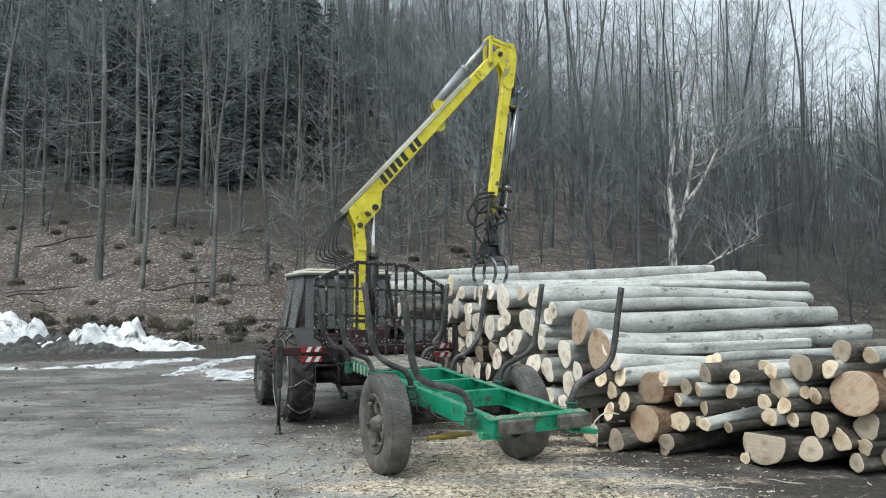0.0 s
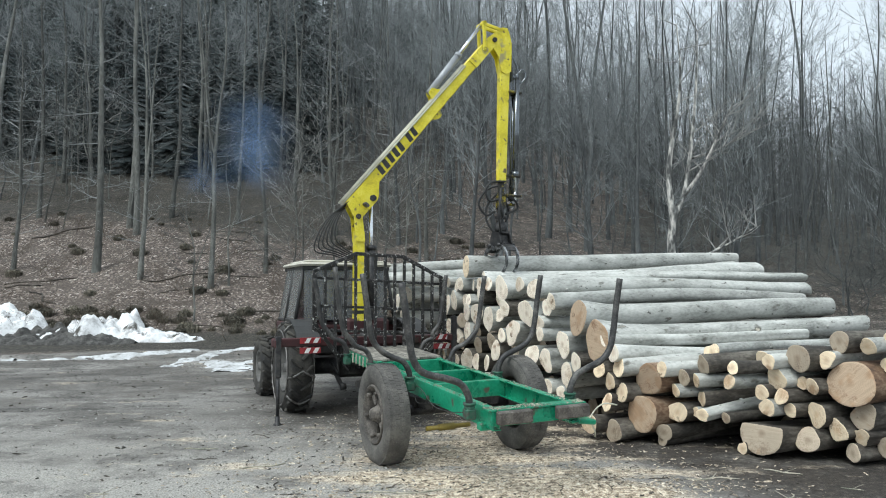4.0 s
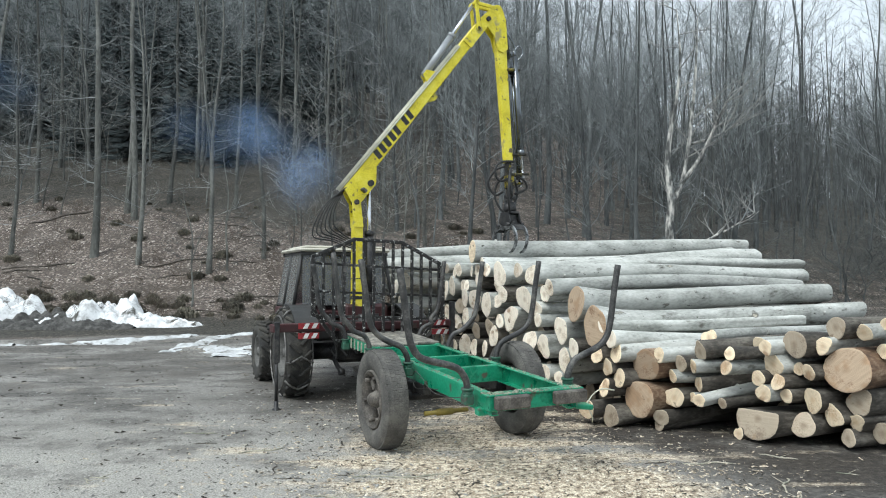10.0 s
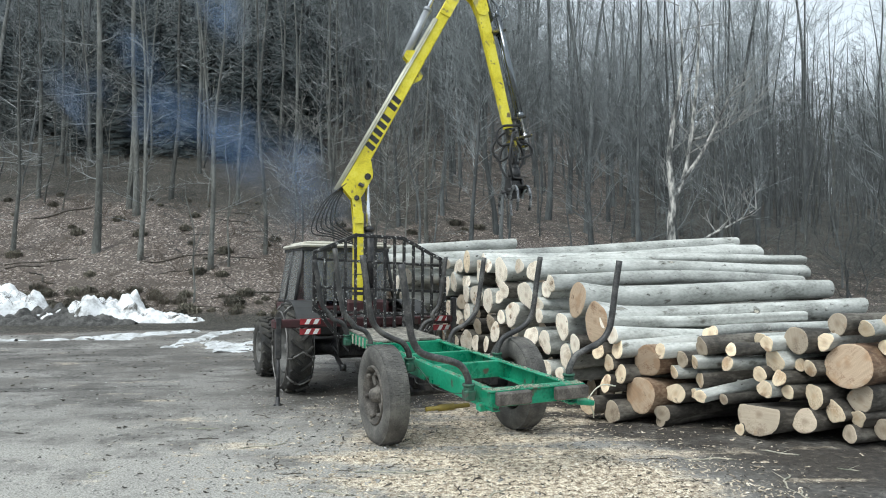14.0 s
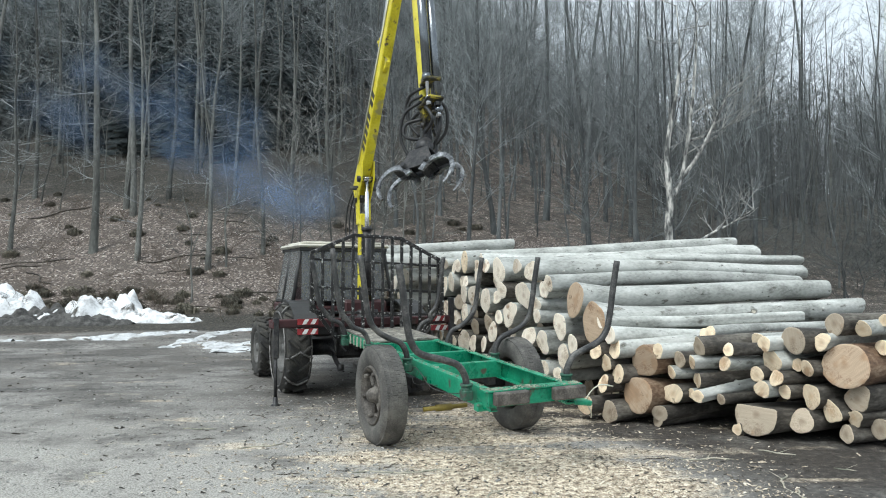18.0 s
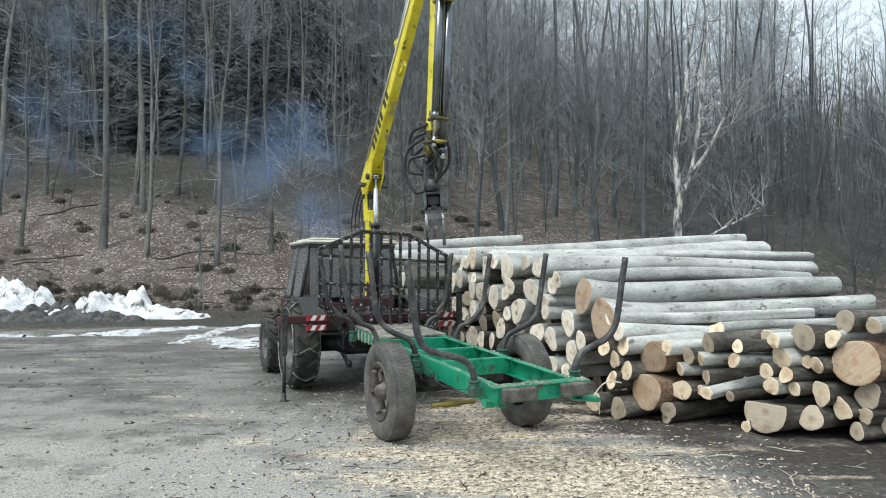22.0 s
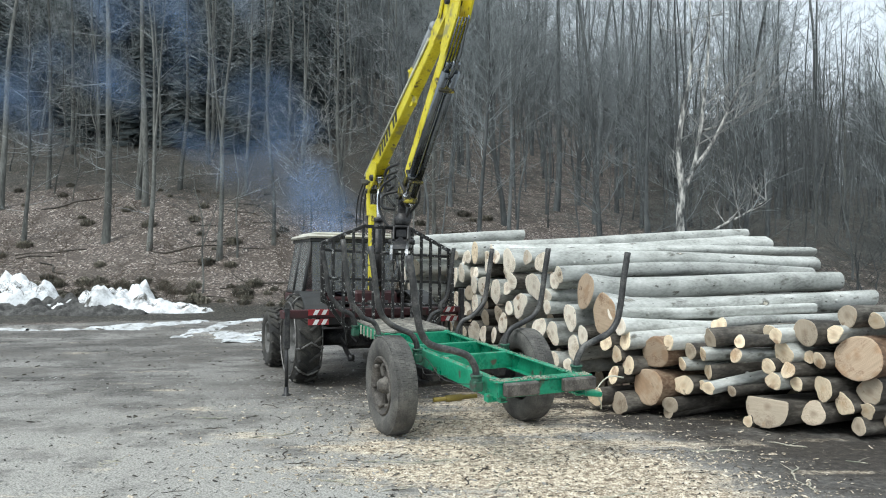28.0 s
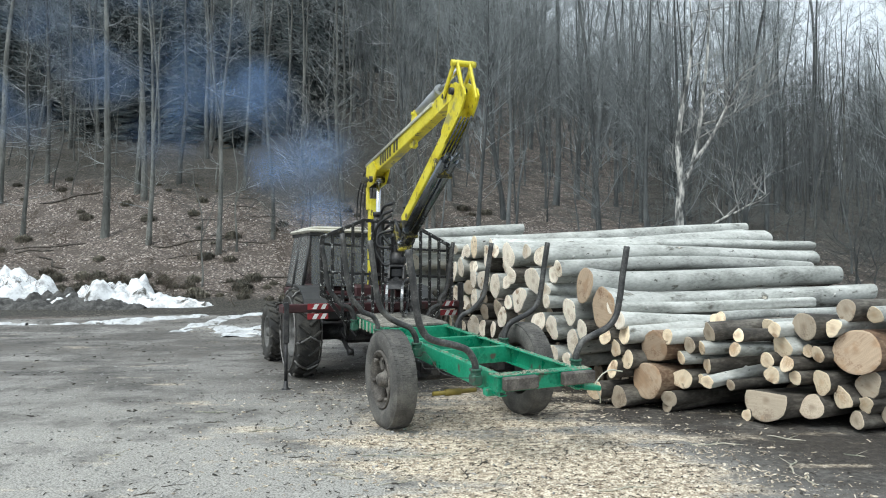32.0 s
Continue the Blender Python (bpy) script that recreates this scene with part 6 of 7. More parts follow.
    scatter(60, tufts, 26.2, 38, -0.75, 0.05, 0.4, 1.2, 0.6, "low dark grass tuft on leafy slope", "grass_tuft", category="grass", group="grass tufts", names=("foliage",))
    scatter(20, bush, 23.4, 25.8, -0.75, -0.12, 0.3, 0.55, 0.35, "low dry brown bush at the foot of the slope", "bush", category="bush", group="bushes", names=("stem", "crown"))
    scatter(26, shrubs, 27, 40, 0.30, 0.80, 0.8, 1.6, 0.5, "dark undergrowth bush behind the log pile", "bush", category="bush", group="bushes", names=("stem", "crown"))
    scatter(70, bush, 25.5, 36, -0.75, 0.10, 0.25, 0.6, 0.5, "low dry brown bush on leafy slope", "bush", category="bush", group="bushes", names=("stem", "crown"))
    scatter(52, spruces, 45, 55, -0.80, -0.18, 0.35, 0.65, 1.5, "small dark spruce among the beech trunks", "spruce_tree", group="spruces")
    scatter(26, spruces, 56, 118, -0.24, -0.03, 0.45, 0.85, 2.2, "dark green spruce high on the slope", "spruce_tree", group="spruces")
    scatter(120, spruces, 50, 118, -0.85, -0.19, 0.75, 1.25, 2.2, "dark green spruce high on the slope", "spruce_tree", group="spruces")
    scatter(16, far, 60, 95, 0.38, 0.78, 1.15, 1.45, 2.0, "bare dark-barked tree far back in the wood")
    scatter(14, far, 62, 115, 0.0, 0.32, 0.7, 0.9, 2.0, "bare dark-barked tree far back in the wood")
    scatter(24, far, 62, 115, 0.42, 0.85, 1.0, 1.35, 2.0, "bare dark-barked tree far back in the wood")
    scatter(40, far, 56, 110, -0.26, 0.08, 1.0, 1.4, 1.6, "bare dark-barked tree far back in the wood")
    # pale peeling tree with a forked trunk
    t, c = bmesh.new(), bmesh.new()
    r2 = random.Random(77)
    for pts, rad in (([(0.05, 0, -0.3), (0, 0, 1.8), (-0.08, 0, 3.2), (0.0, 0, 4.4), (-0.12, 0, 5.5), (0.0, 0.05, 6.7), (0.27, 0.05, 8.15), (0.43, 0.1, 9.6), (0.33, 0.1, 11.4)], [0.18, 0.16, 0.14, 0.14, 0.10, 0.085, 0.06, 0.045, 0.015]),
                     ([(0.0, 0, 4.2), (0.41, 0.1, 4.9), (0.62, 0.1, 5.9), (0.82, 0.1, 7.3), (1.05, 0.2, 9.4), (1.13, 0.2, 11.2)], [0.10, 0.085, 0.075, 0.065, 0.045, 0.015]),
                     ([(0.45, 0.1, 5.0), (1.1, 0.0, 5.95), (1.7, -0.2, 7.3), (2.25, -0.3, 8.5)], [0.08, 0.06, 0.04, 0.02]),
                     ([(0.75, 0.1, 6.4), (1.8, 0.3, 6.75), (2.75, 0.4, 7.3)], [0.05, 0.035, 0.015]),
                     ([(0.0, 0, 2.0), (1.4, 0.2, 2.9), (2.2, 0.3, 3.3), (3.2, 0.4, 3.9)], [0.06, 0.045, 0.03, 0.012])):
        tube(t, smooth_path(pts, 4), [float(v) for v in np.interp(np.linspace(0, 1, 4 * (len(pts) - 1) + 1), np.linspace(0, 1, len(rad)), rad)], 9, True)
        P = smooth_path(pts, 4)
        for _ in range(10):
            q = P[r2.randrange(len(P) // 3, len(P))]
            limb(c, q, Vector((r2.uniform(-0.4, 1), r2.uniform(-1, 1), r2.uniform(0.1, 1))), 0.025, r2.uniform(1.0, 2.6), r2, 0, 2)
    x, y = at_bearing(0.322, 26)
    plant((mesh_of("trunk", t, PALE_TRUNK, False), mesh_of("crown", c, PALE_TWIG, False)), x, y, 0.0, 1.0, "pale peeling forked tree with dead limbs", "dead_tree")


build_forest()
far_wood()


# ---- snow, chips, stones ----
def snow_heap(x, y, w, d, h, seed, label="heap of old dirty snow beside the track", name="snow_bank", mat=SNOW, category="snow", group="snow heaps"):
    """A lumpy heap on the ground."""
    nx, ny = 64, 30
    bm = bmesh.new()
    grid = []
    for j in range(ny + 1):
        row = []
        for i in range(nx + 1):
            u, v = 2 * i / nx - 1, 2 * j / ny - 1
            e = u * u + v * v + 0.35 * noise.noise(Vector((u * 2.2, v * 2.2, seed)))
            k = max(0.0, 1 - e)
            px, py = x + u * w / 2, y + v * d / 2
            lump = 0.36 + 1.15 * abs(noise.noise(Vector((px * 0.9, py * 0.9, seed)))) + 0.75 * abs(noise.noise(Vector((px * 1.9, py * 1.9, seed + 3))))
            z = height(px, py) - 0.06 + h * (min(1.0, 1.6 * k) ** 0.5) * max(0.12, lump) + (0.10 * noise.noise(Vector((px * 5.0, py * 5.5, seed))) + 0.05 * noise.noise(Vector((px * 12, py * 12, seed)))) * min(1.0, 4 * k)
            if k <= 0:
                z = height(px, py) - 0.12
            row.append(bm.verts.new((px - x, py - y, z)))
        grid.append(row)
    for j in range(ny):
        for i in range(nx):
            bm.faces.new((grid[j][i], grid[j][i + 1], grid[j + 1][i + 1], grid[j + 1][i])).smooth = True
    ob = tagged(new(name, mesh_of(name, bm, mat, True)), label, category, group)
    ob.matrix_basis = Matrix.Translation((x, y, 0))
    return ob


def snow_strip(pts, widths, seed):
    """Thin melting snow along a line on the track, broken into patches."""
    P = smooth_path([(x, y, 0) for x, y in pts], 16)
    W = np.interp(np.linspace(0, 1, len(P)), np.linspace(0, 1, len(widths)), widths)
    bm = bmesh.new()
    rows = []
    m = 22
    for i, p in enumerate(P):
        d = (P[min(i + 1, len(P) - 1)] - P[max(i - 1, 0)]).normalized()
        s = Vector((-d.y, d.x, 0))
        row = []
        for k in range(m + 1):
            q = 2 * k / m - 1
            v = p + s * q * W[i] * 0.75
            e = 1 - q * q * 1.25 + 1.5 * noise.noise(Vector((v.x * 1.3, v.y * 1.3, seed))) + 1.1 * noise.noise(Vector((v.x * 4.5, v.y * 4.5, seed + 5)))
            e -= 0.50 + 2 * max(0.0, abs(2 * i / (len(P) - 1) - 1) - 0.8)
            row.append((bm.verts.new((v.x, v.y, height(v.x, v.y) + 0.006 + 0.05 * min(1.0, max(-0.6, e) * 1.3))), e))
        rows.append(row)
    for a, b in zip(rows, rows[1:]):
        for k in range(m):
            four = (a[k], a[k + 1], b[k + 1], b[k])
            if max(e for _, e in four) > -0.12:
                bm.faces.new([v for v, _ in four]).smooth = True
    bmesh.ops.delete(bm, geom=[v for v in bm.verts if not v.link_faces], context="VERTS")
    bmesh.ops.recalc_face_normals(bm, faces=bm.faces)
    for f in bm.faces:
        if f.normal.z < 0:
            f.normal_flip()
    tagged(new("snow_patch", mesh_of("snow_patch", bm, DIRTY_SNOW, True)), "thin melting strip of dirty snow on the track", "snow", "snow patches")


def scatter_bits(name, label, category, count, area, size, mat, seed, flat=0.4):
    """Small loose bits lying on the ground, as one object."""
    rnd = random.Random(seed)
    bm = bmesh.new()
    for _ in range(count):
        x, y = area(rnd)
        s = size(rnd)
        m = Matrix.Translation((x, y, height(x, y) + 0.004)) @ Euler((rnd.uniform(-0.4, 0.4), rnd.uniform(-0.4, 0.4), rnd.uniform(0, 6.3))).to_matrix().to_4x4()
        a, b, c = s * rnd.uniform(0.6, 2.2), s * rnd.uniform(0.2, 0.9), s * flat * rnd.uniform(0.3, 1)
        vs = [bm.verts.new(m @ Vector(v)) for v in ((-a, -b, 0), (a, -b * 0.7, 0), (a * 0.8, b, 0), (-a * 0.9, b * 0.8, 0), (-a * 0.7, -b * 0.6, c), (a * 0.7, -b * 0.5, c), (a * 0.5, b * 0.6, c), (-a * 0.6, b * 0.5, c))]
        for f in ((4, 5, 6, 7), (0, 1, 5, 4), (1, 2, 6, 5), (2, 3, 7, 6), (3, 0, 4, 7)):
            bm.faces.new([vs[i] for i in f])
    tagged(new(name, mesh_of(name, bm, mat, False)), label, category, kind="stuff")


snow_heap(-15.2, 24.3, 3.6, 2.2, 0.80, 1.0)
snow_heap(-11.4, 24.1, 3.2, 2.0, 0.72, 2.3)
snow_heap(-9.3, 23.7, 2.9, 1.1, 0.30, 4.1)
snow_heap(-13.4, 23.5, 1.6, 0.9, 0.28, 6.2)
for x, y, w, d, h, seed in ((-15.0, 22.9, 4.6, 1.3, 0.30, 8.0), (-11.6, 23.0, 3.6, 1.2, 0.26, 9.3), (-13.3, 23.7, 2.4, 1.6, 0.50, 10.1)):
    snow_heap(x, y, w, d, h, seed, "low bank of dark mud below the snow", "mud_bank", MUD_HEAP, "mud", "mud banks")
snow_strip([(-10.9, 18.45), (-9.48, 18.84), (-8.28, 19.5), (-7.1, 20.95)], [0.2, 0.55, 0.85, 0.9, 0.3], 1.0)
snow_strip([(-6.65, 16.6), (-6.46, 18.49), (-6.18, 20.17), (-5.5, 21.7)], [0.15, 0.4, 0.5, 0.5, 0.2], 2.0)
snow_strip([(-5.8, 18.3), (-5.0, 17.2), (-4.1, 16.1)], [0.4, 1.1, 1.5, 1.2, 0.4], 3.0)
snow_strip([(-11.9, 18.4), (-10.9, 18.36)], [0.2, 0.4, 0.4, 0.2], 4.0)


def chip_area(rnd):
    a, b = rnd.gauss(0, 1.6), rnd.gauss(0, 1.0)
    if noise.noise(Vector((a * 0.9, b * 2.4, 3.0))) < rnd.uniform(-0.45, 0.25):
        return chip_area(rnd)
    x, y = 1.15 + 0.92 * a + 0.39 * b, 6.3 - 0.39 * a + 0.92 * b
    return chip_area(rnd) if x > 2.6 + rnd.random() or y > 7.2 + rnd.random() else (x, y)


scatter_bits("wood_chips", "pale scattered wood chips and bark bits", "wood chips", 9000, chip_area, lambda r: 0.002 + 0.019 * r.random() ** 3, CHIPS, 3)
scatter_bits("sawdust_bits", "tan wood splinters under the trailer", "wood chips", 5000, lambda r: (r.gauss(0.5, 1.4), r.gauss(8.7, 1.5)), lambda r: 0.003 + 0.018 * r.random() ** 3, CHIPS, 13)
scatter_bits("bark_bits", "dark scattered bark pieces", "bark", 6000, lambda r: (r.gauss(0.6, 2.2), r.uniform(4.2, 9.6)), lambda r: 0.003 + 0.014 * r.random() ** 2, MUD_SHADE_BARK, 4)
scatter_bits("pebbles", "grey loose gravel on the yard", "gravel", 7000, lambda r: (r.uniform(-6.5, 1.0), r.uniform(3.4, 12.5)), lambda r: 0.002 + 0.014 * r.random() ** 4, STONE, 5, 0.9)

scatter_bits("mud_clods", "dark clods of mud on the track", "mud", 2200, lambda r: (r.uniform(-13, 0.5), r.uniform(7.5, 20)), lambda r: 0.005 + 0.022 * r.random() ** 4, MUD_SHADE_BARK, 6, 0.7)


def stick_on_ground(x, y, length, turn, r=0.008, label="thin broken twig lying on the ground", group="twigs on the ground", mat=DUSTY):
    rnd = random.Random(int(x * 100))
    bm = bmesh.new()
    pts = []
    for i in range(7):
        q = (i / 6 - 0.5) * length
        px, py = q, 0.06 * math.sin(3 * q + x) + 0.05 * length * math.sin(9 * q / length + 5 * x)
        wx, wy = x + px * math.cos(turn) - py * math.sin(turn), y + px * math.sin(turn) + py * math.cos(turn)
        pts.append((px, py, height(wx, wy) + r * 0.8))
    tube(bm, pts, [r * 0.6] + [r] * 5 + [r * 0.4], 6)
    tube(bm, [pts[3], (pts[3][0] + 0.12, pts[3][1] + 0.1, pts[3][2] + 0.03)], [r * 0.6, r * 0.2], 5)
    ob = tagged(new("twig", mesh_of("twig", bm, mat, True)), label, "twig", group)
    ob.matrix_basis = Matrix.Translation((x, y, 0)) @ Matrix.Rotation(turn, 4, "Z")


for x, y, length, turn in ((-0.35, 6.6, 0.9, -0.06), (-1.9, 7.6, 0.5, 0.5), (0.45, 5.9, 0.4, 0.9), (2.6, 7.0, 0.5, 0.2), (3.4, 7.3, 0.35, -0.4), (-0.9, 6.0, 0.45, -0.5), (1.4, 5.6, 0.5, 0.3), (3.0, 6.3, 0.4, 1.2), (-2.8, 8.4, 0.4, 0.1)):
    stick_on_ground(x, y, length, turn)


def litter_twigs():
    rnd = random.Random(88)
    for _ in range(46):
        x, y = rnd.uniform(-3.2, 3.8), rnd.uniform(5.0, 9.2)
        if 1.4 < x and y > 7.6:
            continue
        stick_on_ground(x, y, rnd.uniform(0.08, 0.34), rnd.uniform(-1.5, 1.5), rnd.uniform(0.003, 0.007), "thin broken twig lying on the ground", "twigs on the ground", rnd.choice((MUD_SHADE_BARK, MUD_SHADE_BARK, DUSTY)))


litter_twigs()


def fallen_branches():
    rnd = random.Random(61)
    for _ in range(18):
        y = rnd.uniform(25.5, 36)
        stick_on_ground(y * rnd.uniform(-0.62, -0.05), y, rnd.uniform(0.8, 3.6), rnd.uniform(-0.9, 0.9), rnd.uniform(0.015, 0.04), "dark fallen branch on the leafy slope", "fallen branches", MUD_SHADE_BARK)


fallen_branches()

# ---- exhaust smoke, in soft drifting wisps ----
def smoke_material():
    m = bpy.data.materials.new("blue_exhaust_smoke")
    m.use_nodes = True
    n, l = m.node_tree.nodes, m.node_tree.links
    b = n["Principled BSDF"]
    b.inputs["Base Color"].default_value = (0.23, 0.36, 0.61, 1)
    b.inputs["Roughness"].default_value = 1.0
    b.inputs["Specular IOR Level"].default_value = 0.0
    tc = n.new("ShaderNodeTexCoord")
    sc = n.new("ShaderNodeVectorMath")
    sc.operation = "MULTIPLY"
    sc.inputs[1].default_value = (1 / 1.15, 0.3, 1 / 0.80)
    ln = n.new("ShaderNodeVectorMath")
    ln.operation = "LENGTH"
    l.new(tc.outputs["Object"], sc.inputs[0])
    l.new(sc.outputs["Vector"], ln.inputs[0])
    fall = n.new("ShaderNodeMapRange")
    fall.interpolation_type = "SMOOTHERSTEP"
    fall.inputs["From Min"].default_value, fall.inputs["From Max"].default_value = 0.05, 1.0
    fall.inputs["To Min"].default_value, fall.inputs["To Max"].default_value = 0.25, 0.0
    l.new(ln.outputs["Value"], fall.inputs["Value"])
    info = n.new("ShaderNodeObjectInfo")
    off = n.new("ShaderNodeVectorMath")
    off.operation = "SCALE"
    off.inputs[0].default_value = (31.0, 17.0, 23.0)
    l.new(info.outputs["Random"], off.inputs["Scale"])
    add = n.new("ShaderNodeVectorMath")
    l.new(tc.outputs["Object"], add.inputs[0])
    l.new(off.outputs["Vector"], add.inputs[1])
    ns = n.new("ShaderNodeTexNoise")
    ns.inputs["Scale"].default_value, ns.inputs["Detail"].default_value = 1.3, 3
    l.new(add.outputs["Vector"], ns.inputs["Vector"])
    nr = n.new("ShaderNodeMapRange")
    nr.inputs["From Min"].default_value, nr.inputs["From Max"].default_value = 0.22, 0.72
    l.new(ns.outputs["Fac"], nr.inputs["Value"])
    mu = n.new("ShaderNodeMath")
    mu.operation = "MULTIPLY"
    l.new(fall.outputs["Result"], mu.inputs[0])
    l.new(nr.outputs["Result"], mu.inputs[1])
    l.new(mu.outputs["Value"], b.inputs["Alpha"])
    return m


SMOKE = smoke_material()


def wisp_mesh(seed):
    """A crumpled oval sheet, 2.3 m by 1.6 m."""
    bm = bmesh.new()
    nx, nz = 12, 8
    g = []
    for j in range(nz + 1):
        g.append([])
        for i in range(nx + 1):
            u, v = 2 * i / nx - 1, 2 * j / nz - 1
            y = 0.16 * noise.noise(Vector((u * 1.3, v * 1.3, seed * 3.7))) + 0.06 * noise.noise(Vector((u * 3, v * 3, seed * 1.9)))
            g[-1].append(bm.verts.new((u * 1.15, y, v * 0.80)))
    for j in range(nz):
        for i in range(nx):
            if ((2 * i + 1) / nx - 1) ** 2 + ((2 * j + 1) / nz - 1) ** 2 > 1.0:
                continue
            bm.faces.new((g[j][i], g[j][i + 1], g[j + 1][i + 1], g[j + 1][i])).smooth = True
    bmesh.ops.delete(bm, geom=[v for v in bm.verts if not v.link_faces], context="VERTS")
    return mesh_of("smoke_wisp", bm, SMOKE, True)


ENGINE = Vector((-2.32, 13.55, 1.22))      # under the bonnet
MOUTH = Vector((-2.47, 13.60, 2.30))       # mouth of the exhaust pipe
# first and last second of each burst, wisps in it, rise and drift in metres a second
BURSTS = [(1.2, 2.2, 4, 0.50, 1.0), (5.0, 7.4, 3, 0.45, 1.0), (8.0, 9.2, 4, 0.5, 1.0), (10.6, 11.9, 5, 0.36, 1.25), (12.6, 16.6, 7, 0.45, 1.0), (16.8, 21.3, 9, 0.5, 1.1),
          (21.4, 24.4, 11, 0.62, 0.95), (25.0, 26.6, 4, 0.6, 1.0), (26.6, 31.8, 20, 0.62, 1.2)]


def build_smoke():
    rnd = random.Random(21)
    meshes = [wisp_mesh(i) for i in range(5)]
    out = []
    for t0, t1, count, rise, drift in BURSTS:
        for i in range(count):
            t = t0 + (t1 - t0) * (i + rnd.random()) / count
            ob = tagged(new("smoke_wisp", meshes[rnd.randrange(5)]), "thin drifting wisp of blue exhaust smoke above the tractor", "smoke", "smoke wisps")
            ob.visible_shadow = False
            way = Vector((-drift * rnd.uniform(0.4, 1.6), rnd.uniform(-0.05, 0.45), rise * rnd.uniform(0.2, 2.0)))
            off = Vector((rnd.uniform(-0.4, 0.4), rnd.uniform(-0.3, 0.4), rnd.uniform(-0.35, 0.35)))
            out.append((ob, t, way, off, rnd.uniform(-35, 35), rnd.uniform(-25, 45), rnd.uniform(-8, 8)))
    return out


WISPS = build_smoke()


def move_smoke():
    for ob, t, way, off, yaw, tilt, spin in WISPS:
        rows = []
        if t > 0.2:
            rows.append((0.0, Matrix.Translation(ENGINE) @ pose(0, 0, 0, 0, 0, HEADING + 90)))
            rows.append((t - 0.1, Matrix.Translation(ENGINE) @ pose(0, 0, 0, 0, 0, HEADING + 90)))
        rows.append((t + 0.12, Matrix.Translation(MOUTH) @ pose(0, 0, 0, 0, tilt + 50, yaw + 40)))
        for k in (0.35, 0.8, 1.4, 2.2, 3.5, 5.5):
            q = MOUTH + Vector((way.x * (k - 0.8 * (1 - math.exp(-k / 0.8))), way.y * k, 0.75 * way.z * k + 1.5 * (1 - math.exp(-1.1 * k))))
            q += off * (1 - math.exp(-1.5 * k))
            rows.append((t + k, Matrix.Translation(q) @ pose(0, 0, 0, 6 * k, tilt + spin * k, yaw)))
        last = MOUTH + Vector((way.x * 12, way.y * 12, way.z * 10 + 1.5))
        rows.append((t + 12, Matrix.Translation(last) @ pose(0, 0, 0, 30, tilt, yaw)))
        if t + 12 < 32:
            rows.append((32.0, Matrix.Translation(last + way * 6) @ pose(0, 0, 0, 30, tilt, yaw)))
        walk(ob, rows)


# ---- what moves: crane, grapple, lifted log, smoke ----
def joints_at(t, rows):
    for a, b in zip(rows, rows[1:]):
        if a[0] <= t <= b[0]:
            k = (t - a[0]) / (b[0] - a[0])
            return [p + (q - p) * k for p, q in zip(a[1:], b[1:])]
    return list(rows[-1][1:])


# seconds, slew, boom, outer boom (degrees), extension (metres)
SWING_1 = [(0, 24.1, 50.9, -93.3, 0.39), (1.5, 24.0, 51.2, -93.4, 0.41), (2, 23.9, 53.0, -91.0, 0.41), (3.5, 23.8, 52.5, -87.6, 0.40), (5.5, 23.5, 52.6, -84.5, 0.41),
           (6, 23.1, 54.8, -81.8, 0.42), (6.5, 23.2, 54.2, -82.5, 0.41), (7, 23.3, 51.7, -85.3, 0.40), (7.5, 23.6, 51.9, -84.6, 0.40), (8, 23.8, 53.6, -82.5, 0.41),
           (8.5, 24.0, 54.1, -83.1, 0.42), (9.5, 23.2, 54.4, -82.2, 0.40), (10, 23.3, 54.4, -80.8, 0.40), (11, 24.1, 55.1, -79.6, 0.39), (11.5, 24.5, 60.4, -74.7, 0.39)]
SWING_2 = [(11.5, 24.5, 60.4, -74.7, 0.39), (12, 24.6, 64.4, -71.4, 0.39), (12.5, 24.0, 64.0, -71.4, 0.38), (13, 22.3, 63.5, -70.8, 0.38), (13.5, 19.7, 63.7, -70.8, 0.38),
           (14, 14.8, 64.1, -71.4, 0.39), (14.5, 6.4, 64.2, -72.7, 0.39), (16.5, -53.8, 56.7, -75.6, 0.32), (17, -61.2, 56.2, -73.9, 0.31), (17.5, -67.1, 58.4, -74.0, 0.31),
           (18, -68.2, 57.5, -73.7, 0.32), (18.5, -68.4, 57.8, -73.7, 0.32), (19.5, -68.5, 57.2, -73.2, 0.33), (20.5, -67.9, 58.4, -73.9, 0.32), (21.5, -65.3, 54.3, -86.2, 0.33),
           (22, -65.4, 50.9, -90.9, 0.35)]
SWING_3 = [(22, -65.4, 50.9, -90.9, 0.35), (22.5, -66.8, 46.6, -93.7, 0.38), (23, -67.0, 42.3, -97.2, 0.39), (23.5, -67.2, 40.7, -98.1, 0.38), (24, -67.3, 40.6, -99.2, 0.38),
           (24.5, -67.4, 40.0, -104.5, 0.39), (25, -68.9, 39.2, -116.9, 0.41), (25.5, -69.0, 38.5, -122.0, 0.42), (27.5, -67.6, 31.8, -132.3, 0.39), (28, -68.3, 27.8, -133.8, 0.39),
           (29, -68.7, 20.5, -140.9, 0.39), (29.5, -68.9, 16.9, -142.0, 0.39), (30.5, -69.5, 10.5, -146.9, 0.39), (31, -69.7, 9.3, -147.6, 0.39), (32, -69.8, 9.3, -148.6, 0.39)]
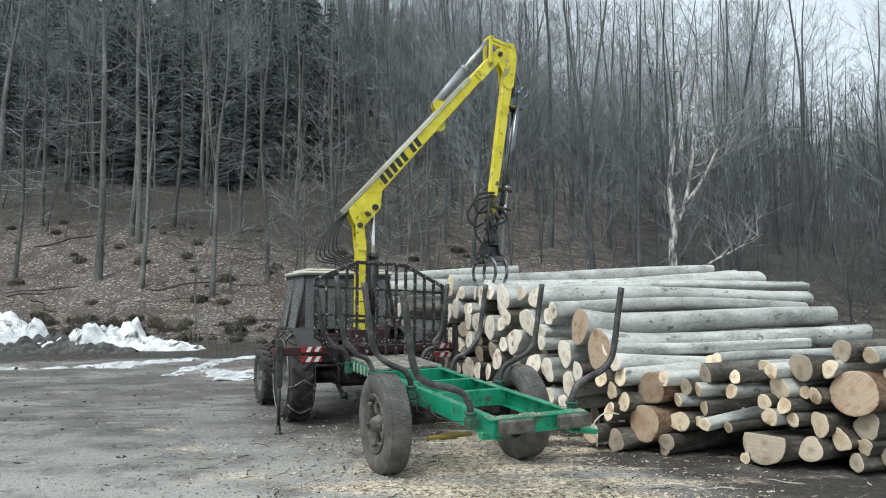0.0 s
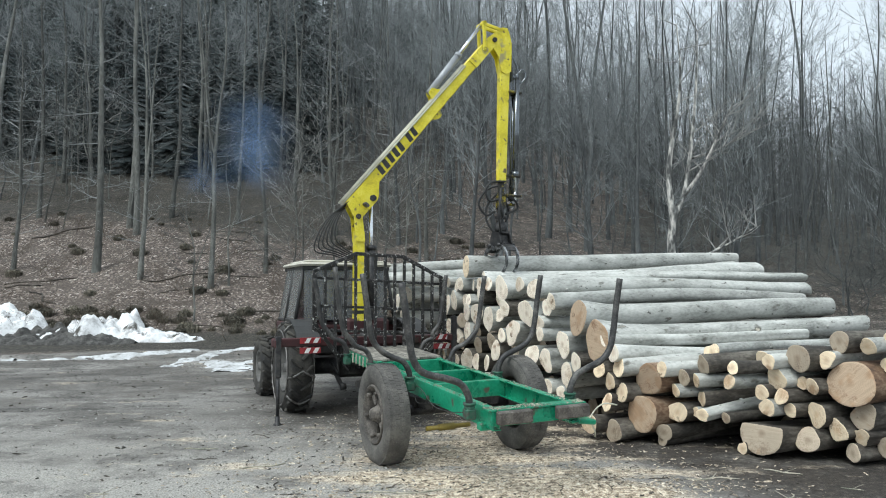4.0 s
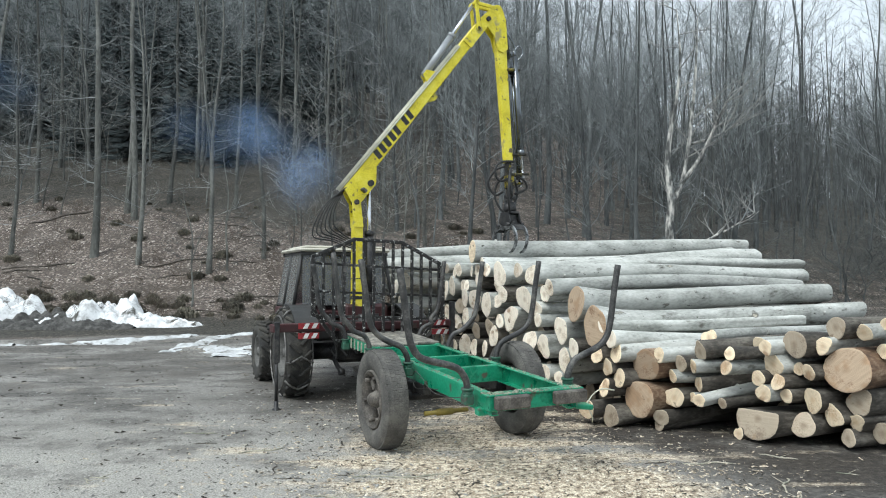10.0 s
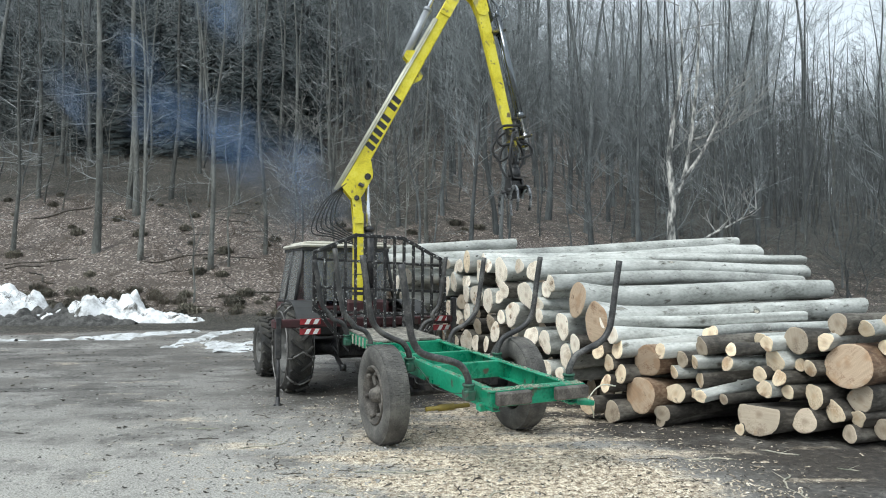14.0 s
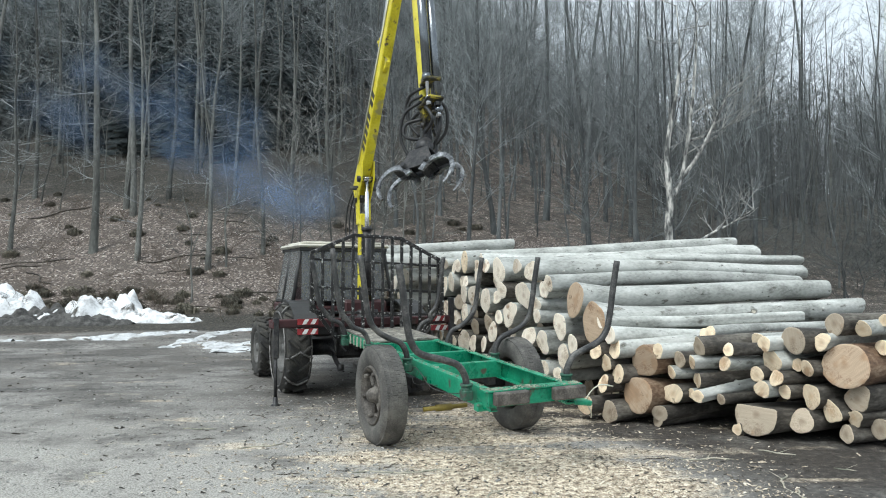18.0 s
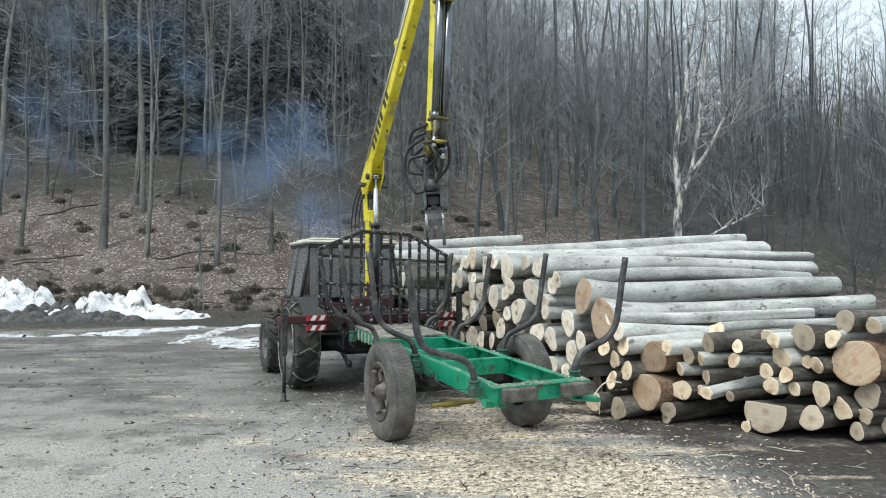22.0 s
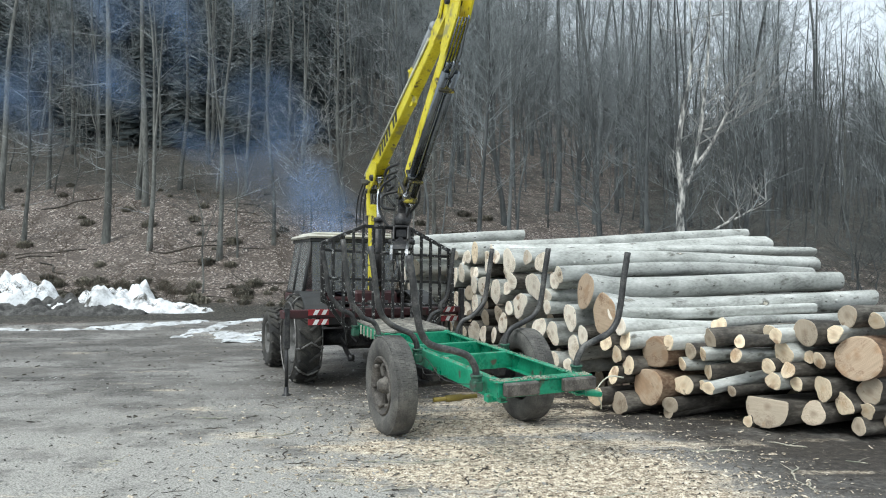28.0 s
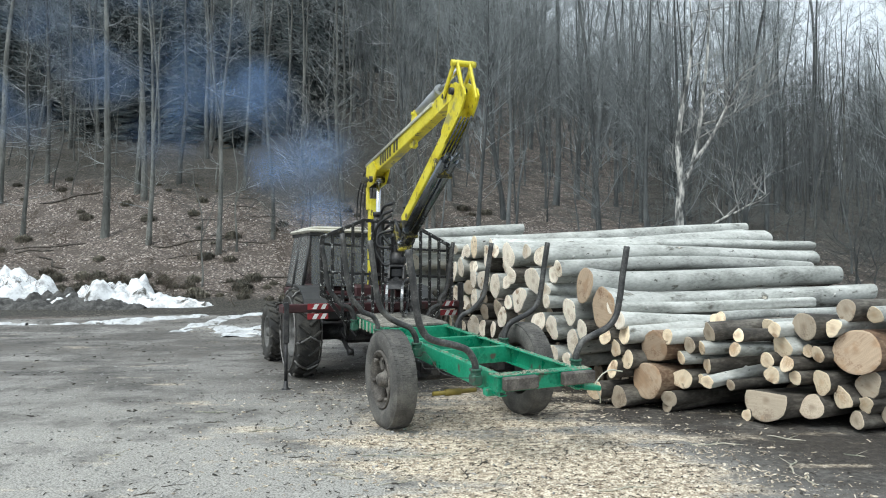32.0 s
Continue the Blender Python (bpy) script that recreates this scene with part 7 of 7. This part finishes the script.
# seconds, turn of the grapple, opening of its claws, swing to and fro and swing aside (degrees)
GRAB = [(0, 114, 20, 0, 0), (1.5, 114, 20, 0, 0), (3.5, 114, 16, 0, 0), (10, 114, 16, 0, 0), (10.4, 114, 36, 0, 0), (11.5, 114, 52, 0, 0), (13, 112, 56, 0, 0), (14.5, 96, 56, 0, 0),
        (16.5, 24, 62, -8, 0), (17, -4, 66, -14, 0), (17.6, -16, 64, -20, 5), (18, -34, 50, -26, 6), (18.5, -39, 28, -28, 3), (19, -42, 4, -30, -2), (19.5, -48, -10, -30, -3), (20, -54, -16, -26, -2),
        (20.5, -64, -18, -16, 0), (21, -76, -16, -6, 0), (22, -88, -12, 4, -4), (23, -92, -10, 0, 0), (24, -92, -6, 0, 0), (25.5, -92, 4, 0, 0), (28, -92, 14, 0, 0), (32, -92, 16, 0, 0)]
LIFT_ROWS = [(0, 0.10, 13.12, 2.100, 0, 0, 0.039), (1.5, 0.13, 13.05, 2.100, 0, 0, 0.038), (3, 0.30, 12.68, 2.216, 0, 0, 0.027), (6, 0.48, 12.28, 2.278, 0, 0, 0.012), (9, 0.52, 12.19, 2.285, 0, 0, 0.012), (10.2, 0.52, 12.19, 2.251, 0, 0, 0.015), (10.5, 0.45, 12.35, 2.046, 0, 0, 0.049), (13, 0.41, 12.43, 2.025, 0, 0, 0.049), (32, 0.41, 12.43, 2.025, 0, 0, 0.049)]


def aim_x(a, b, side):
    """A pose at a whose x axis points at b, with its y axis as side."""
    x = (b - a).normalized()
    y = (side - x * side.dot(x)).normalized()
    z = x.cross(y)
    return Matrix.Translation(a) @ Matrix((x, y, z)).transposed().to_4x4()


def crane_poses(t):
    slew, lift, fold, ext = joints_at(t, SWING_1 if t <= SWING_1[-1][0] else SWING_2 if t <= SWING_2[-1][0] else SWING_3)
    turn, opening, fro, aside = joints_at(t, GRAB)
    rz = Matrix.Rotation(radians(slew), 4, "Z")
    side = rz.to_3x3() @ Vector((0, 1, 0))
    pivot = rz @ Vector((PIVOT_X, 0, PIVOT_Z))
    mb = Matrix.Translation(pivot) @ rz @ Matrix.Rotation(-radians(lift), 4, "Y")
    pin = mb @ Vector((BOOM, 0, 0))
    ms = Matrix.Translation(pin) @ rz @ Matrix.Rotation(-radians(fold - 5), 4, "Y")
    me = ms @ Matrix.Translation((STICK + ext, 0, OFFSET))
    end = me.translation
    c, b = mb @ Vector((BOOM - 0.26, 0, 0.04)), ms @ Vector((-0.20, 0, 0.22))
    # the knee of the two links, by their lengths
    d = (b - c).length
    la, lb = 0.45, 0.44
    d2 = min(d, la + lb - 0.002)
    u = (b - c).normalized()
    k = (la * la - lb * lb + d2 * d2) / (2 * d2)
    up = u.cross(side)
    knee = c + u * k - up * math.sqrt(max(0.0, la * la - k * k)) * (1 if u.cross(side).dot(mb.to_3x3() @ Vector((0, 0, 1))) < 0 else -1)
    base, ear = rz @ Vector((0.05, 0, 1.52)), mb @ Vector((EAR[0], 0, EAR[1]))
    foot = mb @ Vector((FOOT[0], 0, FOOT[1]))
    head = Matrix.Translation(end) @ Matrix.Rotation(radians(fro), 4, "X") @ Matrix.Rotation(radians(aside), 4, "Y") @ Matrix.Translation((0, 0, -0.24)) @ Matrix.Rotation(radians(turn), 4, "Z")
    out = {"column": rz, "boom": mb, "stick": ms, "ext": me, "link_a": aim_x(c, knee, side), "link_b": aim_x(b, knee, side), "lift_barrel": aim_x(base, ear, side),
           "lift_rod": aim_x(ear, base, side), "fold_barrel": aim_x(foot, knee, side), "fold_rod": aim_x(knee, foot, side), "link": Matrix.Translation(end) @ rz, "head": head}
    for s in (-1, 1):
        p = Matrix.Translation((s * 0.16, 0, -0.40))
        out["claw%d" % s] = out["tine%d0" % s] = out["tine%d1" % s] = p @ Matrix.Rotation(radians(-s * (opening - 14)), 4, "Y") @ Matrix.Translation((-s * 0.05, 0, -0.05))
    return out


def motions():
    times = sorted({r[0] for r in SWING_1 + SWING_2 + SWING_3} | {r[0] for r in GRAB} | {t * 0.5 for t in range(65)})
    poses = [(t, crane_poses(t)) for t in times]
    for key, ob in CRANE.items():
        if key != "crane":
            walk(ob, [(t, p[key]) for t, p in poses])
    walk(LIFTED, [(t, log_frame(Vector((x, y, z)), RUN + Vector((dx, dy, rise)))) for t, x, y, z, dx, dy, rise in LIFT_ROWS])
    move_smoke()


motions()
